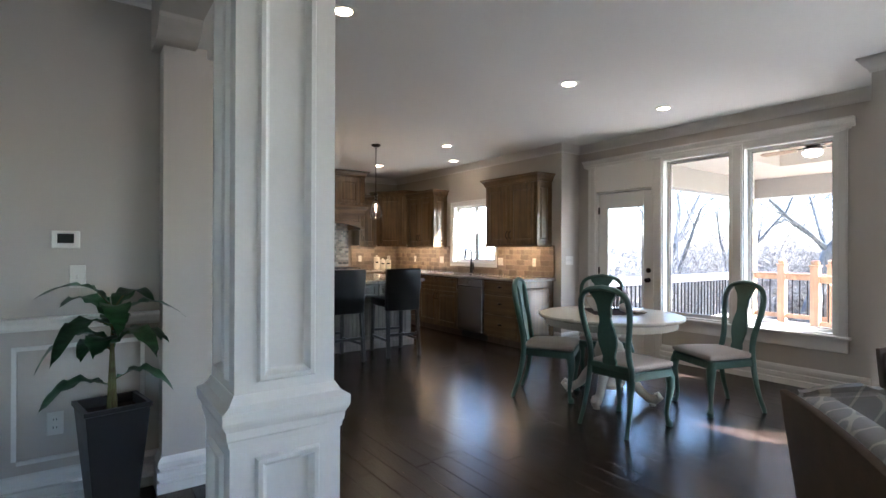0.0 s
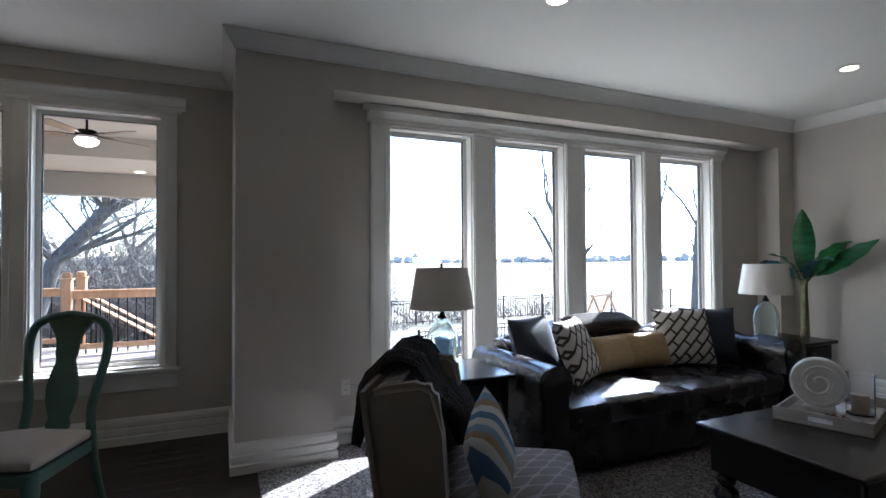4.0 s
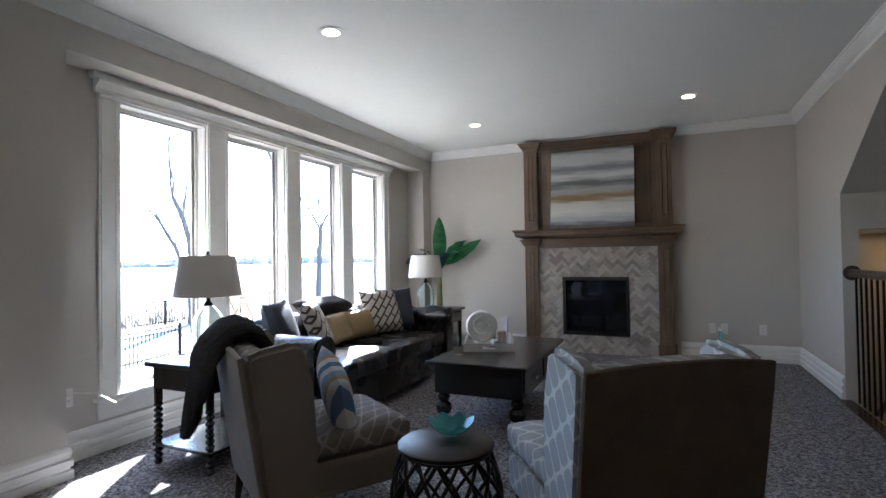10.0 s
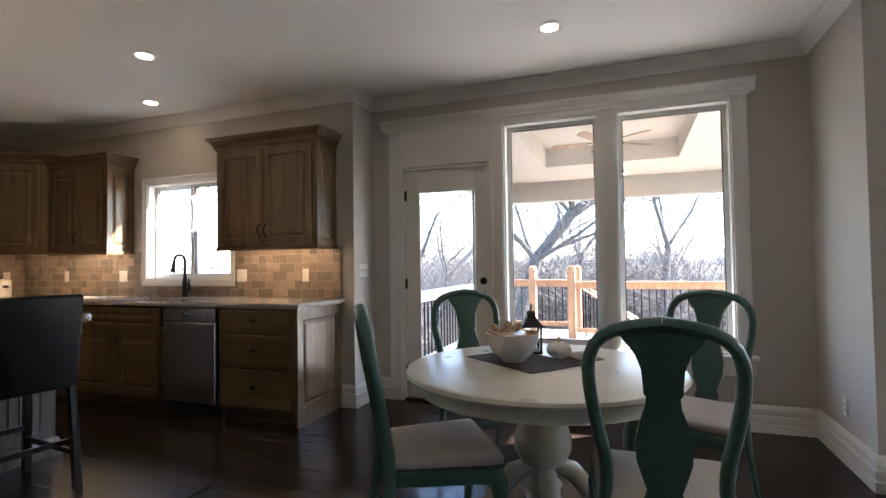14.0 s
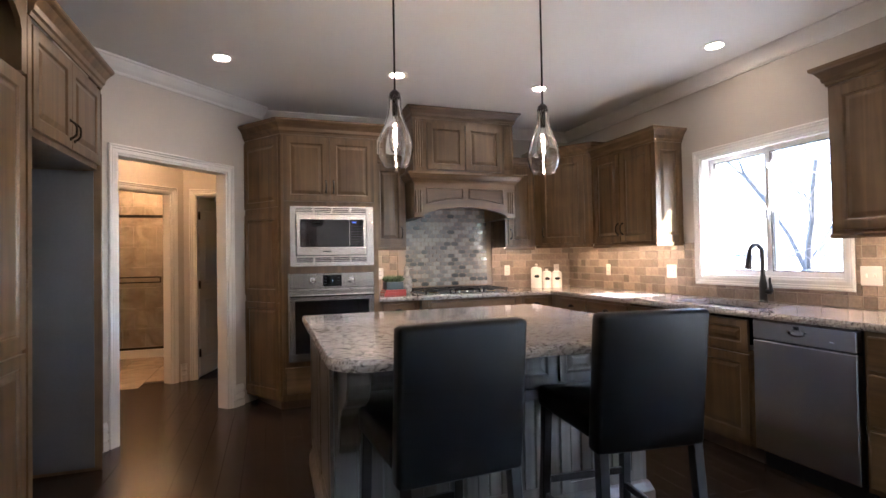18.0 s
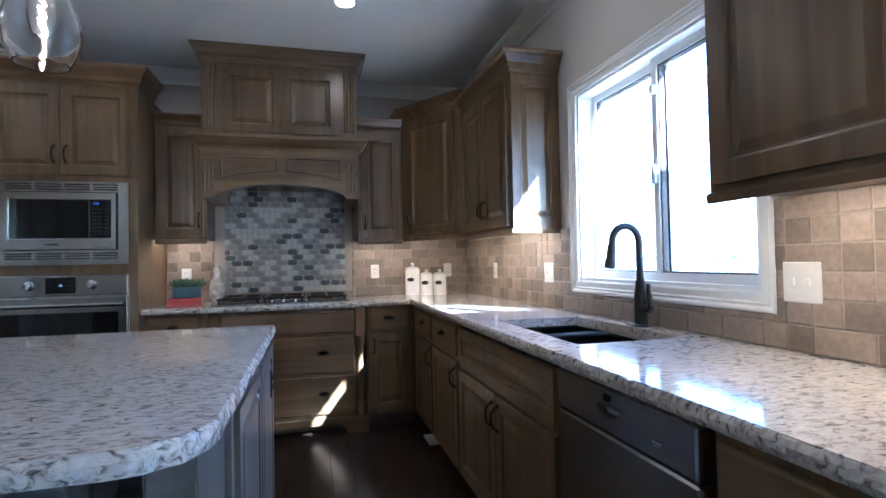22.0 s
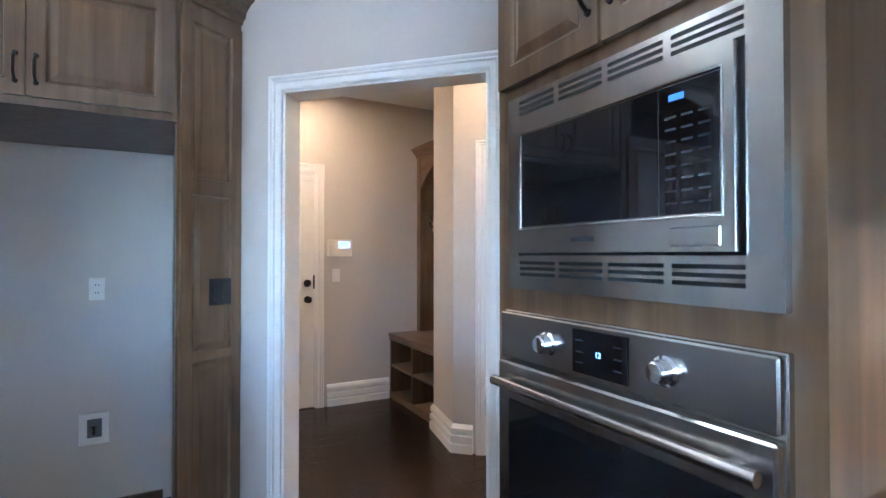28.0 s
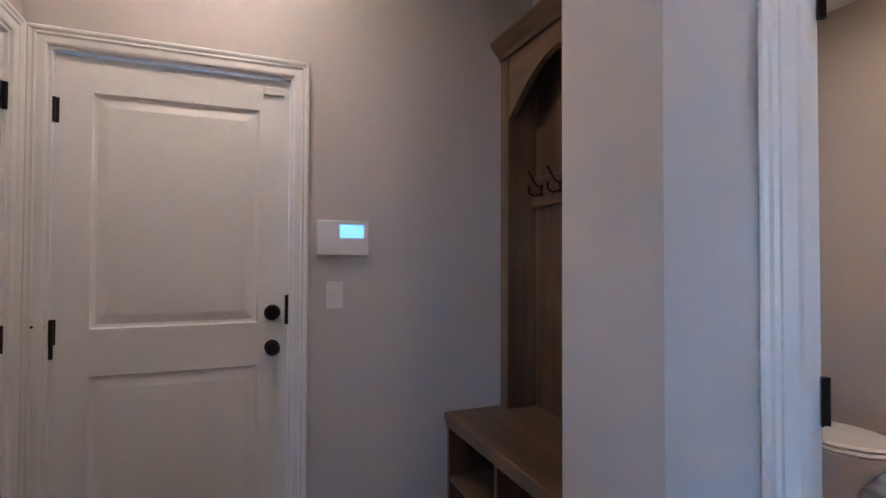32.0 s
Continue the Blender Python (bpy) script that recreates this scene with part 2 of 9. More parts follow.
def wood(name, dark, light, rough=0.4, axis="Z", grain=22.0, coat=0.15, per_object=0.12, bump=0.06, rv=0.09):
    """Stained wood with long streaks along one axis."""
    m, nt, N, L, p = node_mat(name)
    co, mp = N.new("ShaderNodeTexCoord"), N.new("ShaderNodeMapping")
    long = 0.05
    mp.inputs["Scale"].default_value = {"Z": (1, 1, long), "X": (long, 1, 1), "Y": (1, long, 1)}[axis]
    L.new(co.outputs["Object"], mp.inputs[0])
    a, b = N.new("ShaderNodeTexNoise"), N.new("ShaderNodeTexNoise")
    a.inputs["Scale"].default_value, a.inputs["Detail"].default_value, a.inputs["Distortion"].default_value = grain, 6, 0.6
    b.inputs["Scale"].default_value, b.inputs["Detail"].default_value = 3.5, 3
    L.new(mp.outputs[0], a.inputs[0])
    L.new(co.outputs["Object"], b.inputs[0])
    ad = N.new("ShaderNodeMath")
    ad.operation = "MULTIPLY_ADD"
    ad.inputs[1].default_value = 0.6
    L.new(a.outputs[0], ad.inputs[0])
    hb = N.new("ShaderNodeMath")
    hb.operation = "MULTIPLY"
    hb.inputs[1].default_value = 0.4
    L.new(b.outputs[0], hb.inputs[0])
    L.new(hb.outputs[0], ad.inputs[2])
    rp = N.new("ShaderNodeValToRGB")
    rp.color_ramp.elements[0].position, rp.color_ramp.elements[1].position = 0.34, 0.66
    rp.color_ramp.elements[0].color, rp.color_ramp.elements[1].color = (*dark, 1), (*light, 1)
    L.new(ad.outputs[0], rp.inputs[0])
    info, r2 = N.new("ShaderNodeObjectInfo"), N.new("ShaderNodeMapRange")
    r2.inputs[3].default_value, r2.inputs[4].default_value = 1 - per_object, 1 + per_object
    L.new(info.outputs["Random"], r2.inputs[0])
    s2 = N.new("ShaderNodeVectorMath")
    s2.operation = "SCALE"
    L.new(rp.outputs[0], s2.inputs[0])
    L.new(r2.outputs[0], s2.inputs["Scale"])
    L.new(s2.outputs[0], p.inputs["Base Color"])
    rr = N.new("ShaderNodeMapRange")
    rr.inputs[3].default_value, rr.inputs[4].default_value = rough - rv, rough + rv
    L.new(b.outputs[0], rr.inputs[0])
    L.new(rr.outputs[0], p.inputs["Roughness"])
    p.inputs["Coat Weight"].default_value, p.inputs["Coat Roughness"].default_value = coat, 0.25
    bp = N.new("ShaderNodeBump")
    bp.inputs["Strength"].default_value, bp.inputs["Distance"].default_value = bump, 0.001
    L.new(a.outputs[0], bp.inputs["Height"])
    L.new(bp.outputs[0], p.inputs["Normal"])
    return m


def ramp_noise(name, stops, scale=20.0, rough=0.5, bump=0.0, detail=6.0, stretch=(1, 1, 1), metal=0.0, kind="noise", spec=0.5, depth=0.003, coat=0.0):
    """Speckled or veined surface: noise or cells through a ramp of (position, colour)."""
    m, nt, N, L, p = node_mat(name)
    co, mp = N.new("ShaderNodeTexCoord"), N.new("ShaderNodeMapping")
    mp.inputs["Scale"].default_value = stretch
    L.new(co.outputs["Object"], mp.inputs[0])
    if kind == "noise":
        t = N.new("ShaderNodeTexNoise")
        t.inputs["Detail"].default_value, t.inputs["Distortion"].default_value = detail, 0.8
        t.inputs["Roughness"].default_value = 0.65
    else:
        t = N.new("ShaderNodeTexVoronoi")
    t.inputs["Scale"].default_value = scale
    L.new(mp.outputs[0], t.inputs[0])
    rp = N.new("ShaderNodeValToRGB")
    els = rp.color_ramp.elements
    while len(els) < len(stops):
        els.new(0.5)
    for e, (pos, c) in zip(els, stops):
        e.position, e.color = pos, (*c, 1)
    L.new(t.outputs[0], rp.inputs[0])
    L.new(rp.outputs[0], p.inputs["Base Color"])
    p.inputs["Roughness"].default_value, p.inputs["Metallic"].default_value = rough, metal
    p.inputs["Specular IOR Level"].default_value = spec
    p.inputs["Coat Weight"].default_value = coat
    if bump:
        bp = N.new("ShaderNodeBump")
        bp.inputs["Strength"].default_value, bp.inputs["Distance"].default_value = bump, depth
        L.new(t.outputs[0], bp.inputs["Height"])
        L.new(bp.outputs[0], p.inputs["Normal"])
    return m


def glow(name, color, strength):
    m, nt, N, L, p = node_mat(name)
    p.inputs["Base Color"].default_value = (*color, 1)
    p.inputs["Emission Color"].default_value = (*color, 1)
    p.inputs["Emission Strength"].default_value = strength
    return m


def glass_mat(name, tint=(1, 1, 1), rough=0.0, ior=1.45):
    m, nt, N, L, p = node_mat(name)
    p.inputs["Base Color"].default_value = (*tint, 1)
    p.inputs["Transmission Weight"].default_value = 1
    p.inputs["Roughness"].default_value, p.inputs["IOR"].default_value = rough, ior
    return m


WALL = mat("greige_paint", (0.51, 0.475, 0.43), 0.75, vary=0.03, scale=1.5, fine=220, bump=0.12, rough_vary=0.04)
CEIL = mat("ceiling_paint", (0.80, 0.80, 0.775), 0.85, vary=0.02, scale=1.2, fine=160, bump=0.15)
WHITE = mat("white_trim_paint", (0.74, 0.73, 0.70), 0.38, vary=0.03, scale=3, fine=90, bump=0.04)
FLOOR = wood("espresso_floor", (0.012, 0.008, 0.0066), (0.036, 0.0245, 0.0195), 0.25, "Y", 30, 0.0, 0.35, 0.03, 0.04)
FLOOR.node_tree.nodes["Principled BSDF"].inputs["Specular IOR Level"].default_value = 0.26
SUBFLOOR = mat("dark_joint", (0.006, 0.004, 0.004), 0.6, vary=0.1)
CAB = wood("stained_maple", (0.062, 0.037, 0.017), (0.178, 0.110, 0.052), 0.32, "Z", 18, 0.35, 0.06)
CABX = wood("stained_maple_rail", (0.062, 0.037, 0.017), (0.178, 0.110, 0.052), 0.32, "X", 18, 0.35, 0.06)
ISLAND = wood("grey_glazed_maple", (0.075, 0.066, 0.057), (0.165, 0.150, 0.132), 0.36, "Z", 18, 0.2, 0.06)
# Dark stain; also stands in for shade in the spindle niches.
CABDARK = wood("dark_stain_and_shade_maple", (0.045, 0.027, 0.018), (0.10, 0.062, 0.04), 0.36, "Z", 18, 0.2, 0.06)
CARPET = ramp_noise("grey_carpet", ((0.38, (0.05, 0.046, 0.05)), (0.5, (0.19, 0.18, 0.187)), (0.60, (0.40, 0.385, 0.39))), 62, 0.95, 1.0, 4, depth=0.012, spec=0.1)
GRANITE = ramp_noise("speckled_granite", ((0.34, (0.09, 0.08, 0.078)), (0.41, (0.28, 0.25, 0.232)), (0.49, (0.49, 0.455, 0.42)), (0.7, (0.60, 0.565, 0.525))), 56, 0.1, 0.0, 5, (0.6, 1.4, 1), coat=0.3)
STEEL = mat("brushed_steel", (0.50, 0.485, 0.465), 0.25, 1.0, vary=0.03, scale=1.5, fine=40, bump=0.0, rough_vary=0.012)
BLACKGLASS = mat("black_glass", (0.008, 0.008, 0.010), 0.04, vary=0.02, bump=0, spec=0.7, rough_vary=0.01)
BLACK = mat("black_plastic", (0.012, 0.012, 0.013), 0.45, vary=0.1, bump=0.05)
IRON = mat("dark_bronze", (0.018, 0.013, 0.011), 0.38, 0.7, vary=0.2, scale=20, bump=0.05)
CHROME = mat("chrome", (0.8, 0.8, 0.8), 0.08, 1.0, vary=0.02, bump=0)
PLATE = mat("switch_plastic", (0.72, 0.70, 0.66), 0.35, vary=0.02, bump=0)
LEATHER = mat("dark_brown_leather", (0.012, 0.0105, 0.0115), 0.27, vary=0.12, scale=5, fine=180, bump=0.10, spec=0.9)
STOOL_LEATHER = mat("black_leather", (0.006, 0.006, 0.007), 0.36, vary=0.15, scale=6, fine=200, bump=0.25, spec=0.14)
GREEN = mat("sage_green_paint", (0.060, 0.132, 0.112), 0.36, vary=0.18, scale=9, fine=70, bump=0.08, per_object=0.08)
LINEN = mat("cream_upholstery", (0.46, 0.41, 0.36), 0.85, vary=0.08, scale=10, fine=300, bump=0.4)
CREAM = mat("cream_table_paint", (0.66, 0.63, 0.54), 0.3, vary=0.05, scale=4, fine=50, bump=0.05)
ESPRESSO = wood("espresso_furniture", (0.006, 0.0045, 0.004), (0.014, 0.0095, 0.008), 0.24, "X", 14, 0.1, 0.06)
GLASS = glass_mat("clear_glass")
PANE = glass_mat("window_glass", (1, 1, 1), 0.0, 1.02)
CAN_GLOW = glow("downlight_lens", (1.0, 0.74, 0.47), 4.8)
BATH_GLOW = glow("warm_bath_lens", (1.0, 0.51, 0.19), 40)
WARM_GLOW = glow("warm_downlight_lens", (1.0, 0.53, 0.21), 23)


# ---- structure ----
CH = 2.74


def wall(name, p0, p1, th, holes=(), z0=0.0, z1=CH, label="greige painted interior wall", material=None):
    """A wall whose room side runs from p0 to p1 with the room on the right of that way; th goes away from the room. holes: (s0, s1, z0, z1)."""
    a, b = Vector((*p0, 0)), Vector((*p1, 0))
    d = (b - a).normalized()
    n = Vector((-d.y, d.x, 0))
    ln = (b - a).length
    bm = bmesh.new()
    ss = sorted({0, ln, *(v for h in holes for v in h[:2])})
    zs = sorted({z0, z1, *(v for h in holes for v in h[2:])})
    got = {}

    def v(s, z, k):
        if (s, z, k) not in got:
            got[(s, z, k)] = bm.verts.new(a + d * s + n * (th * k) + Z * z)
        return got[(s, z, k)]

    def solid(i, j):
        if not (0 <= i < len(ss) - 1 and 0 <= j < len(zs) - 1):
            return False
        cs, cz = (ss[i] + ss[i + 1]) / 2, (zs[j] + zs[j + 1]) / 2
        return not any(h[0] < cs < h[1] and h[2] < cz < h[3] for h in holes)

    for i in range(len(ss) - 1):
        for j in range(len(zs) - 1):
            if not solid(i, j):
                continue
            s, t, y, w = ss[i], ss[i + 1], zs[j], zs[j + 1]
            for k in (0, 1):
                bm.faces.new((v(s, y, k), v(t, y, k), v(t, w, k), v(s, w, k)))
            for q, (g, h) in (((i - 1, j), ((s, y), (s, w))), ((i + 1, j), ((t, y), (t, w))), ((i, j - 1), ((s, y), (t, y))), ((i, j + 1), ((s, w), (t, w)))):
                if not solid(*q):
                    bm.faces.new((v(*g, 0), v(*h, 0), v(*h, 1), v(*g, 1)))
    return solo(name, bm, material or WALL, label, kind="structure")


DIAG = (1.51, 9.29)                                    # middle of the diagonal doorway to the mud room


def dg(s, n=0.0):
    """A place on the diagonal wall: s along it, n out into the kitchen."""
    return (DIAG[0] + (s + n) * 0.70711, DIAG[1] + (s - n) * 0.70711)


GL = [(1.165, 0.52), (0.25, -0.39), (-0.665, -1.30), (-1.58, -2.22)]   # the four tall panes, from and to in y
wall("wall_range", (1.95, 10.05), (5.60, 10.05), 0.15)
wall("wall_kitchen_window", (5.60, 10.05), (5.60, 5.67), 0.16, [(10.05 - 8.10, 10.05 - 7.01, 1.095, 2.065)])
solo("wall_nook_north", box(5.76, 6.11, 5.67, 5.83, 0, CH), WALL, "greige painted wall return beside the deck door", kind="structure")
wall("wall_deck", (5.96, 5.67), (5.96, 2.26), 0.15, [(5.67 - 5.38, 5.67 - 4.56, 0, 2.075), (5.67 - 4.43, 5.67 - 3.66, 0.53, 2.385), (5.67 - 3.53, 5.67 - 2.74, 0.53, 2.385)])
solo("wall_pier", box(5.09, 6.11, 1.655, 2.26, 0, CH), WALL, "greige painted wall pier between nook and living room", kind="structure")
wall("wall_living_window", (5.33, 1.655), (5.33, -2.96), 0.15, [(1.655 - a - 0.03, 1.655 - b + 0.03, 0.36, 2.31) for a, b in GL])
solo("wall_window_header", box(5.09, 5.48, -2.96, 1.655, 2.455, CH), WALL, "greige painted header over the window alcove", kind="structure")
solo("wall_alcove_return", box(5.09, 5.48, -3.2, -2.96, 0, CH), WALL, "greige painted return beside the window alcove", kind="structure")
wall("wall_fireplace", (5.48, -3.2), (0.642, -3.2), 0.15)
# stair wall with its slanted upper edge
bm = bmesh.new()
poly = [(-3.2, 0), (-1.75, 0), (-1.75, 1.70), (-0.2, 2.64), (-0.2, CH), (-3.2, CH)]
for x in (0.642, 0.52):
    bm.faces.new([bm.verts.new((x, y, z)) for y, z in poly])
bm.verts.ensure_lookup_table()
for i in range(6):
    j = (i + 1) % 6
    bm.faces.new((bm.verts[i], bm.verts[j], bm.verts[6 + j], bm.verts[6 + i]))
solo("wall_stair", bm, WALL, "greige painted stair wall with a slanted edge", kind="structure")
# soffit under the upper flight, its header and the wall beyond
bm = bmesh.new()
vs = [bm.verts.new(p) for p in ((0.52, -1.75, 1.70), (0.52, -0.2, 2.64), (-0.74, -0.2, 2.64), (-0.74, -1.75, 1.70), (0.52, -1.75, 1.85), (0.52, -0.2, 2.79), (-0.74, -0.2, 2.79), (-0.74, -1.75, 1.85))]
for q in ((0, 1, 2, 3), (4, 7, 6, 5), (0, 4, 5, 1), (1, 5, 6, 2), (2, 6, 7, 3), (3, 7, 4, 0)):
    bm.faces.new([vs[i] for i in q])
solo("wall_soffit", bm, WALL, "greige painted sloping soffit under the stairs", kind="structure")
solo("wall_stair_header", box(-0.74, 0.52, -1.87, -1.75, 1.405, 1.70), WALL, "greige painted header over the basement stairs", kind="structure")
solo("wall_stair_jamb", box(-0.86, -0.64, -1.87, -0.2, 0, 2.64), WALL, "greige painted wall beside the basement stairs", kind="structure")
solo("wall_stairwell_west", box(-0.80, -0.65, -4.7, -1.87, -1.6, 1.75), WALL, "warm lit basement stair wall", kind="structure")
solo("wall_stairwell_east", box(0.52, 0.64, -4.7, -3.2, -1.6, 1.75), WALL, "warm lit basement stair wall", kind="structure")
solo("wall_stairwell_east_low", box(0.52, 0.60, -3.2, -0.6, -1.6, -0.13), WALL, "basement stair wall below the floor", kind="structure")
solo("wall_stairwell_west_low", box(-0.80, -0.65, -1.87, -0.6, -1.6, -0.13), WALL, "basement stair wall below the floor", kind="structure")
solo("wall_stairwell_end", box(-0.65, 0.52, -3.25, -3.13, -1.6, 1.75), WALL, "warm lit basement stair end wall", kind="structure")
solo("ceiling_stairwell", box(-0.65, 0.52, -3.13, -1.87, 1.405, 1.5), CEIL, "low painted ceiling over the basement stairs", kind="structure")
solo("floor_stairwell", box(-0.65, 0.52, -3.13, -0.6, -1.62, -1.56), CARPET, "carpeted basement landing", kind="structure")
# dining side
wall("wall_dining_north", (-2.6, 4.30), (0.69, 4.30), 0.12)
wall("wall_west", (-2.6, -0.8), (-2.6, 4.30), 0.12)
# Unseen opening in the south wall, added to let daylight into the foyer.
wall("wall_foyer_south", (-0.86, -0.8), (-2.6, -0.8), 0.12, [(0.5, 1.1, 0.6, 2.1)])
# kitchen side behind the tall cabinets
wall("wall_kitchen_west", (0.395, 4.42), (0.395, 8.70), 0.12)
wall("wall_kitchen_south_stub", (0.69, 4.42), (0.395, 4.42), -0.12, z0=0)
wall("wall_diagonal", dg(-0.86), dg(0.92), 0.12, [(0.86 - 0.438, 0.86 + 0.508, 0, 2.065)])
# mud room and bath
wall("wall_garage", (-0.82, 8.75), (-0.82, 10.8), 0.15, [(0.075, 0.905, 0, 2.045)])
wall("wall_mud_south", (0.85, 8.75), (-0.82, 8.75), 0.12, [(0.80, 1.57, 0, 2.045)])
wall("wall_locker_back", (-0.82, 10.80), (0.125, 10.80), 0.12)
prism_wall = prism([(0.125, 10.31), (0.585, 10.22), (0.66, 10.295), (0.575, 10.38), (0.245, 10.43), (0.245, 10.92), (0.125, 10.92)], 0, CH)
solo("wall_locker_end", prism_wall, WALL, "greige painted wall end beside the locker", kind="structure")
BD = 0.70711
wall("wall_bath", (0.66, 10.295), (0.66 + 0.95 * BD, 10.295 + 0.95 * BD), 0.12, [(0.115, 0.805, 0, 2.02)])
wall("wall_hall_north", (0.66 + 0.95 * BD, 10.295 + 0.95 * BD), (2.9, 10.295 + 0.95 * BD), 0.12, [(0.12, 0.86, 0, 2.02)])
wall("wall_hall_east", (2.9, 10.97), (2.9, 10.20), 0.12)
wall("wall_bath_back", (-0.75, 12.62), (-0.17, 12.62), 0.12)
wall("wall_shower_back", (-0.17, 13.50), (1.35, 13.50), 0.12)
wall("wall_shower_west", (-0.17, 12.74), (-0.17, 13.50), 0.12)
wall("wall_bath_west", (-0.75, 10.92), (-0.75, 12.62), 0.12)
wall("wall_bath_east", (1.35, 13.50), (1.35, 11.10), 0.12)
wall("wall_closet_back", (1.47, 12.6), (2.9, 12.6), 0.12)
wall("wall_closet_east", (2.9, 12.6), (2.9, 11.09), 0.12)

bm = box(-2.75, 5.62, -3.35, 10.2, CH, CH + 0.12)
box(5.62, 6.11, 1.655, 5.83, CH, CH + 0.12, bm=bm)
box(-1.0, 3.05, 10.2, 13.7, CH, CH + 0.12, bm=bm)
solo("ceiling", bm, CEIL, "smooth off-white painted ceiling", kind="structure")
# floors: boards for the hardwood come last; here the bed under them
bm = box(-2.75, 0.70, -0.6, 10.2, -0.13, -0.016)
box(0.70, 6.11, 2.13, 5.83, -0.13, -0.016, bm=bm)
box(0.70, 5.76, 5.83, 10.2, -0.13, -0.016, bm=bm)
box(-0.97, 3.05, 10.2, 13.7, -0.13, -0.016, bm=bm)
box(-1.0, -0.83, 8.6, 10.95, -0.016, -0.0005, bm=bm)
box(-0.90, 1.50, 11.0, 13.7, -0.016, -0.001, bm=bm)
solo("floor_bed", bm, SUBFLOOR, "dark bed under the hardwood floor", kind="structure")
solo("carpet", box(0.70, 5.40, -3.2, 2.13, -0.13, 0.006, 0.004), CARPET, "speckled grey cut-pile carpet", kind="structure")
solo("floor_strip", box(0.60, 0.70, -3.2, -0.6, -0.13, 0.001), FLOOR, "dark wood strip along the stair rail", kind="structure")

# ---- mouldings ----
CROWN = [(0, 2.632), (0.010, 2.632), (0.015, 2.650), (0.036, 2.672), (0.060, 2.706), (0.068, 2.722), (0.076, 2.727), (0.076, 2.74), (0, 2.74)]
BASE = [(0, 0.0), (0.027, 0.0), (0.027, 0.055), (0.014, 0.060), (0.014, 0.071), (0.025, 0.077), (0.025, 0.112), (0.011, 0.118), (0.011, 0.129), (0.021, 0.135), (0.021, 0.162), (0.010, 0.182), (0.0, 0.190)]


def trim(name, prof, path, label, flip=1):
    return solo(name, sweep(prof, path, flip=flip), WHITE, label, kind="structure")


def crown(path):
    trim("crown_moulding", CROWN, path, "white crown moulding at the ceiling")


def base(path):
    trim("baseboard", BASE, path, "white stepped baseboard")


crown([dg(-0.86), dg(0.92)])
crown([(2.15, 10.05), (5.60, 10.05), (5.60, 5.67), (5.96, 5.67), (5.96, 2.26), (5.09, 2.26), (5.09, -3.2), (0.642, -3.2), (0.642, -0.23)])
crown([(-2.6, 4.30), (0.69, 4.30)])
crown([(0.395, 6.4), (0.395, 7.0)])
base([(5.60, 5.79), (5.60, 5.67), (5.96, 5.67), (5.96, 5.49)])
base([(5.96, 4.46), (5.96, 2.26), (5.09, 2.26), (5.09, 1.655), (5.33, 1.655), (5.33, -2.96), (5.09, -2.96), (5.09, -3.2), (3.72, -3.2)])
base([(1.83, -3.2), (0.642, -3.2), (0.642, -1.75)])
base([dg(-0.62), dg(-0.516)])
base([dg(0.536), dg(0.66)])
base([(-2.6, 4.30), (0.69, 4.30)])
base([(-0.82, 9.745), (-0.82, 10.33)])
base([(0.125, 10.36), (0.125, 10.31), (0.585, 10.22), (0.66, 10.295), (0.66 + 0.03 * BD, 10.295 + 0.03 * BD)])
base([(0.66 + 0.90 * BD, 10.295 + 0.90 * BD), (0.66 + 0.95 * BD, 10.295 + 0.95 * BD), (1.36, 10.967)])
base([(-0.75, 11.81), (-0.75, 12.62), (-0.17, 12.62)])
# chair rail and wainscot frames in the dining room
trim("chair_rail", [(0, 0.895), (0.012, 0.895), (0.02, 0.91), (0.02, 0.93), (0.032, 0.945), (0.032, 0.955), (0, 0.962)], [(-2.6, 4.30), (0.69, 4.30)], "white chair rail moulding")
for k in range(4):
    x0 = -1.9 + k * 0.66
    trim("wall_frame_moulding", [(0, 0), (0.02, 0), (0.02, 0.012), (0, 0.018)], [(0, 0), (0.52, 0), (0.52, 0.54), (0, 0.54), (0, 0.004)], "white wainscot frame on the dining wall").matrix_basis = pose(x0, 4.30, 0.26, 90)


# ---- windows, doors, casings ----
CASING = [(0, 0), (0, 0.011), (0.008, 0.014), (0.030, 0.013), (0.036, 0.019), (0.044, 0.017), (0.052, 0.023), (0.060, 0.023), (0.064, 0.018), (0.064, 0)]
GASKET = mat("bronze_gasket", (0.10, 0.08, 0.065), 0.5, vary=0.1)


def frame_loop(prof, w, h, m, closed=False, sill=0.0):
    """A moulding round an opening of w by h, standing proud to local -y."""
    pts = [(0, sill), (0, h), (w, h), (w, sill)]
    return sweep(prof, pts, m=m @ pose(0, 0, 0, 90), close=closed, flip=-1)


def casing(name, m, w, h, label="white painted door casing"):
    return solo(name, frame_loop(CASING, w, h, m), WHITE, label, kind="structure")


def liner(w, h, d, m, t=0.018, floor=False):
    """Jamb boards inside an opening, from the wall's face back by d."""
    bm = box(0, t, 0, d, 0, h, m=m)
    box(w - t, w, 0, d, 0, h, bm=bm, m=m)
    box(t, w - t, 0, d, h - t, h, bm=bm, m=m)
    if floor:
        box(t, w - t, 0, d, 0, t, bm=bm, m=m)
    return bm


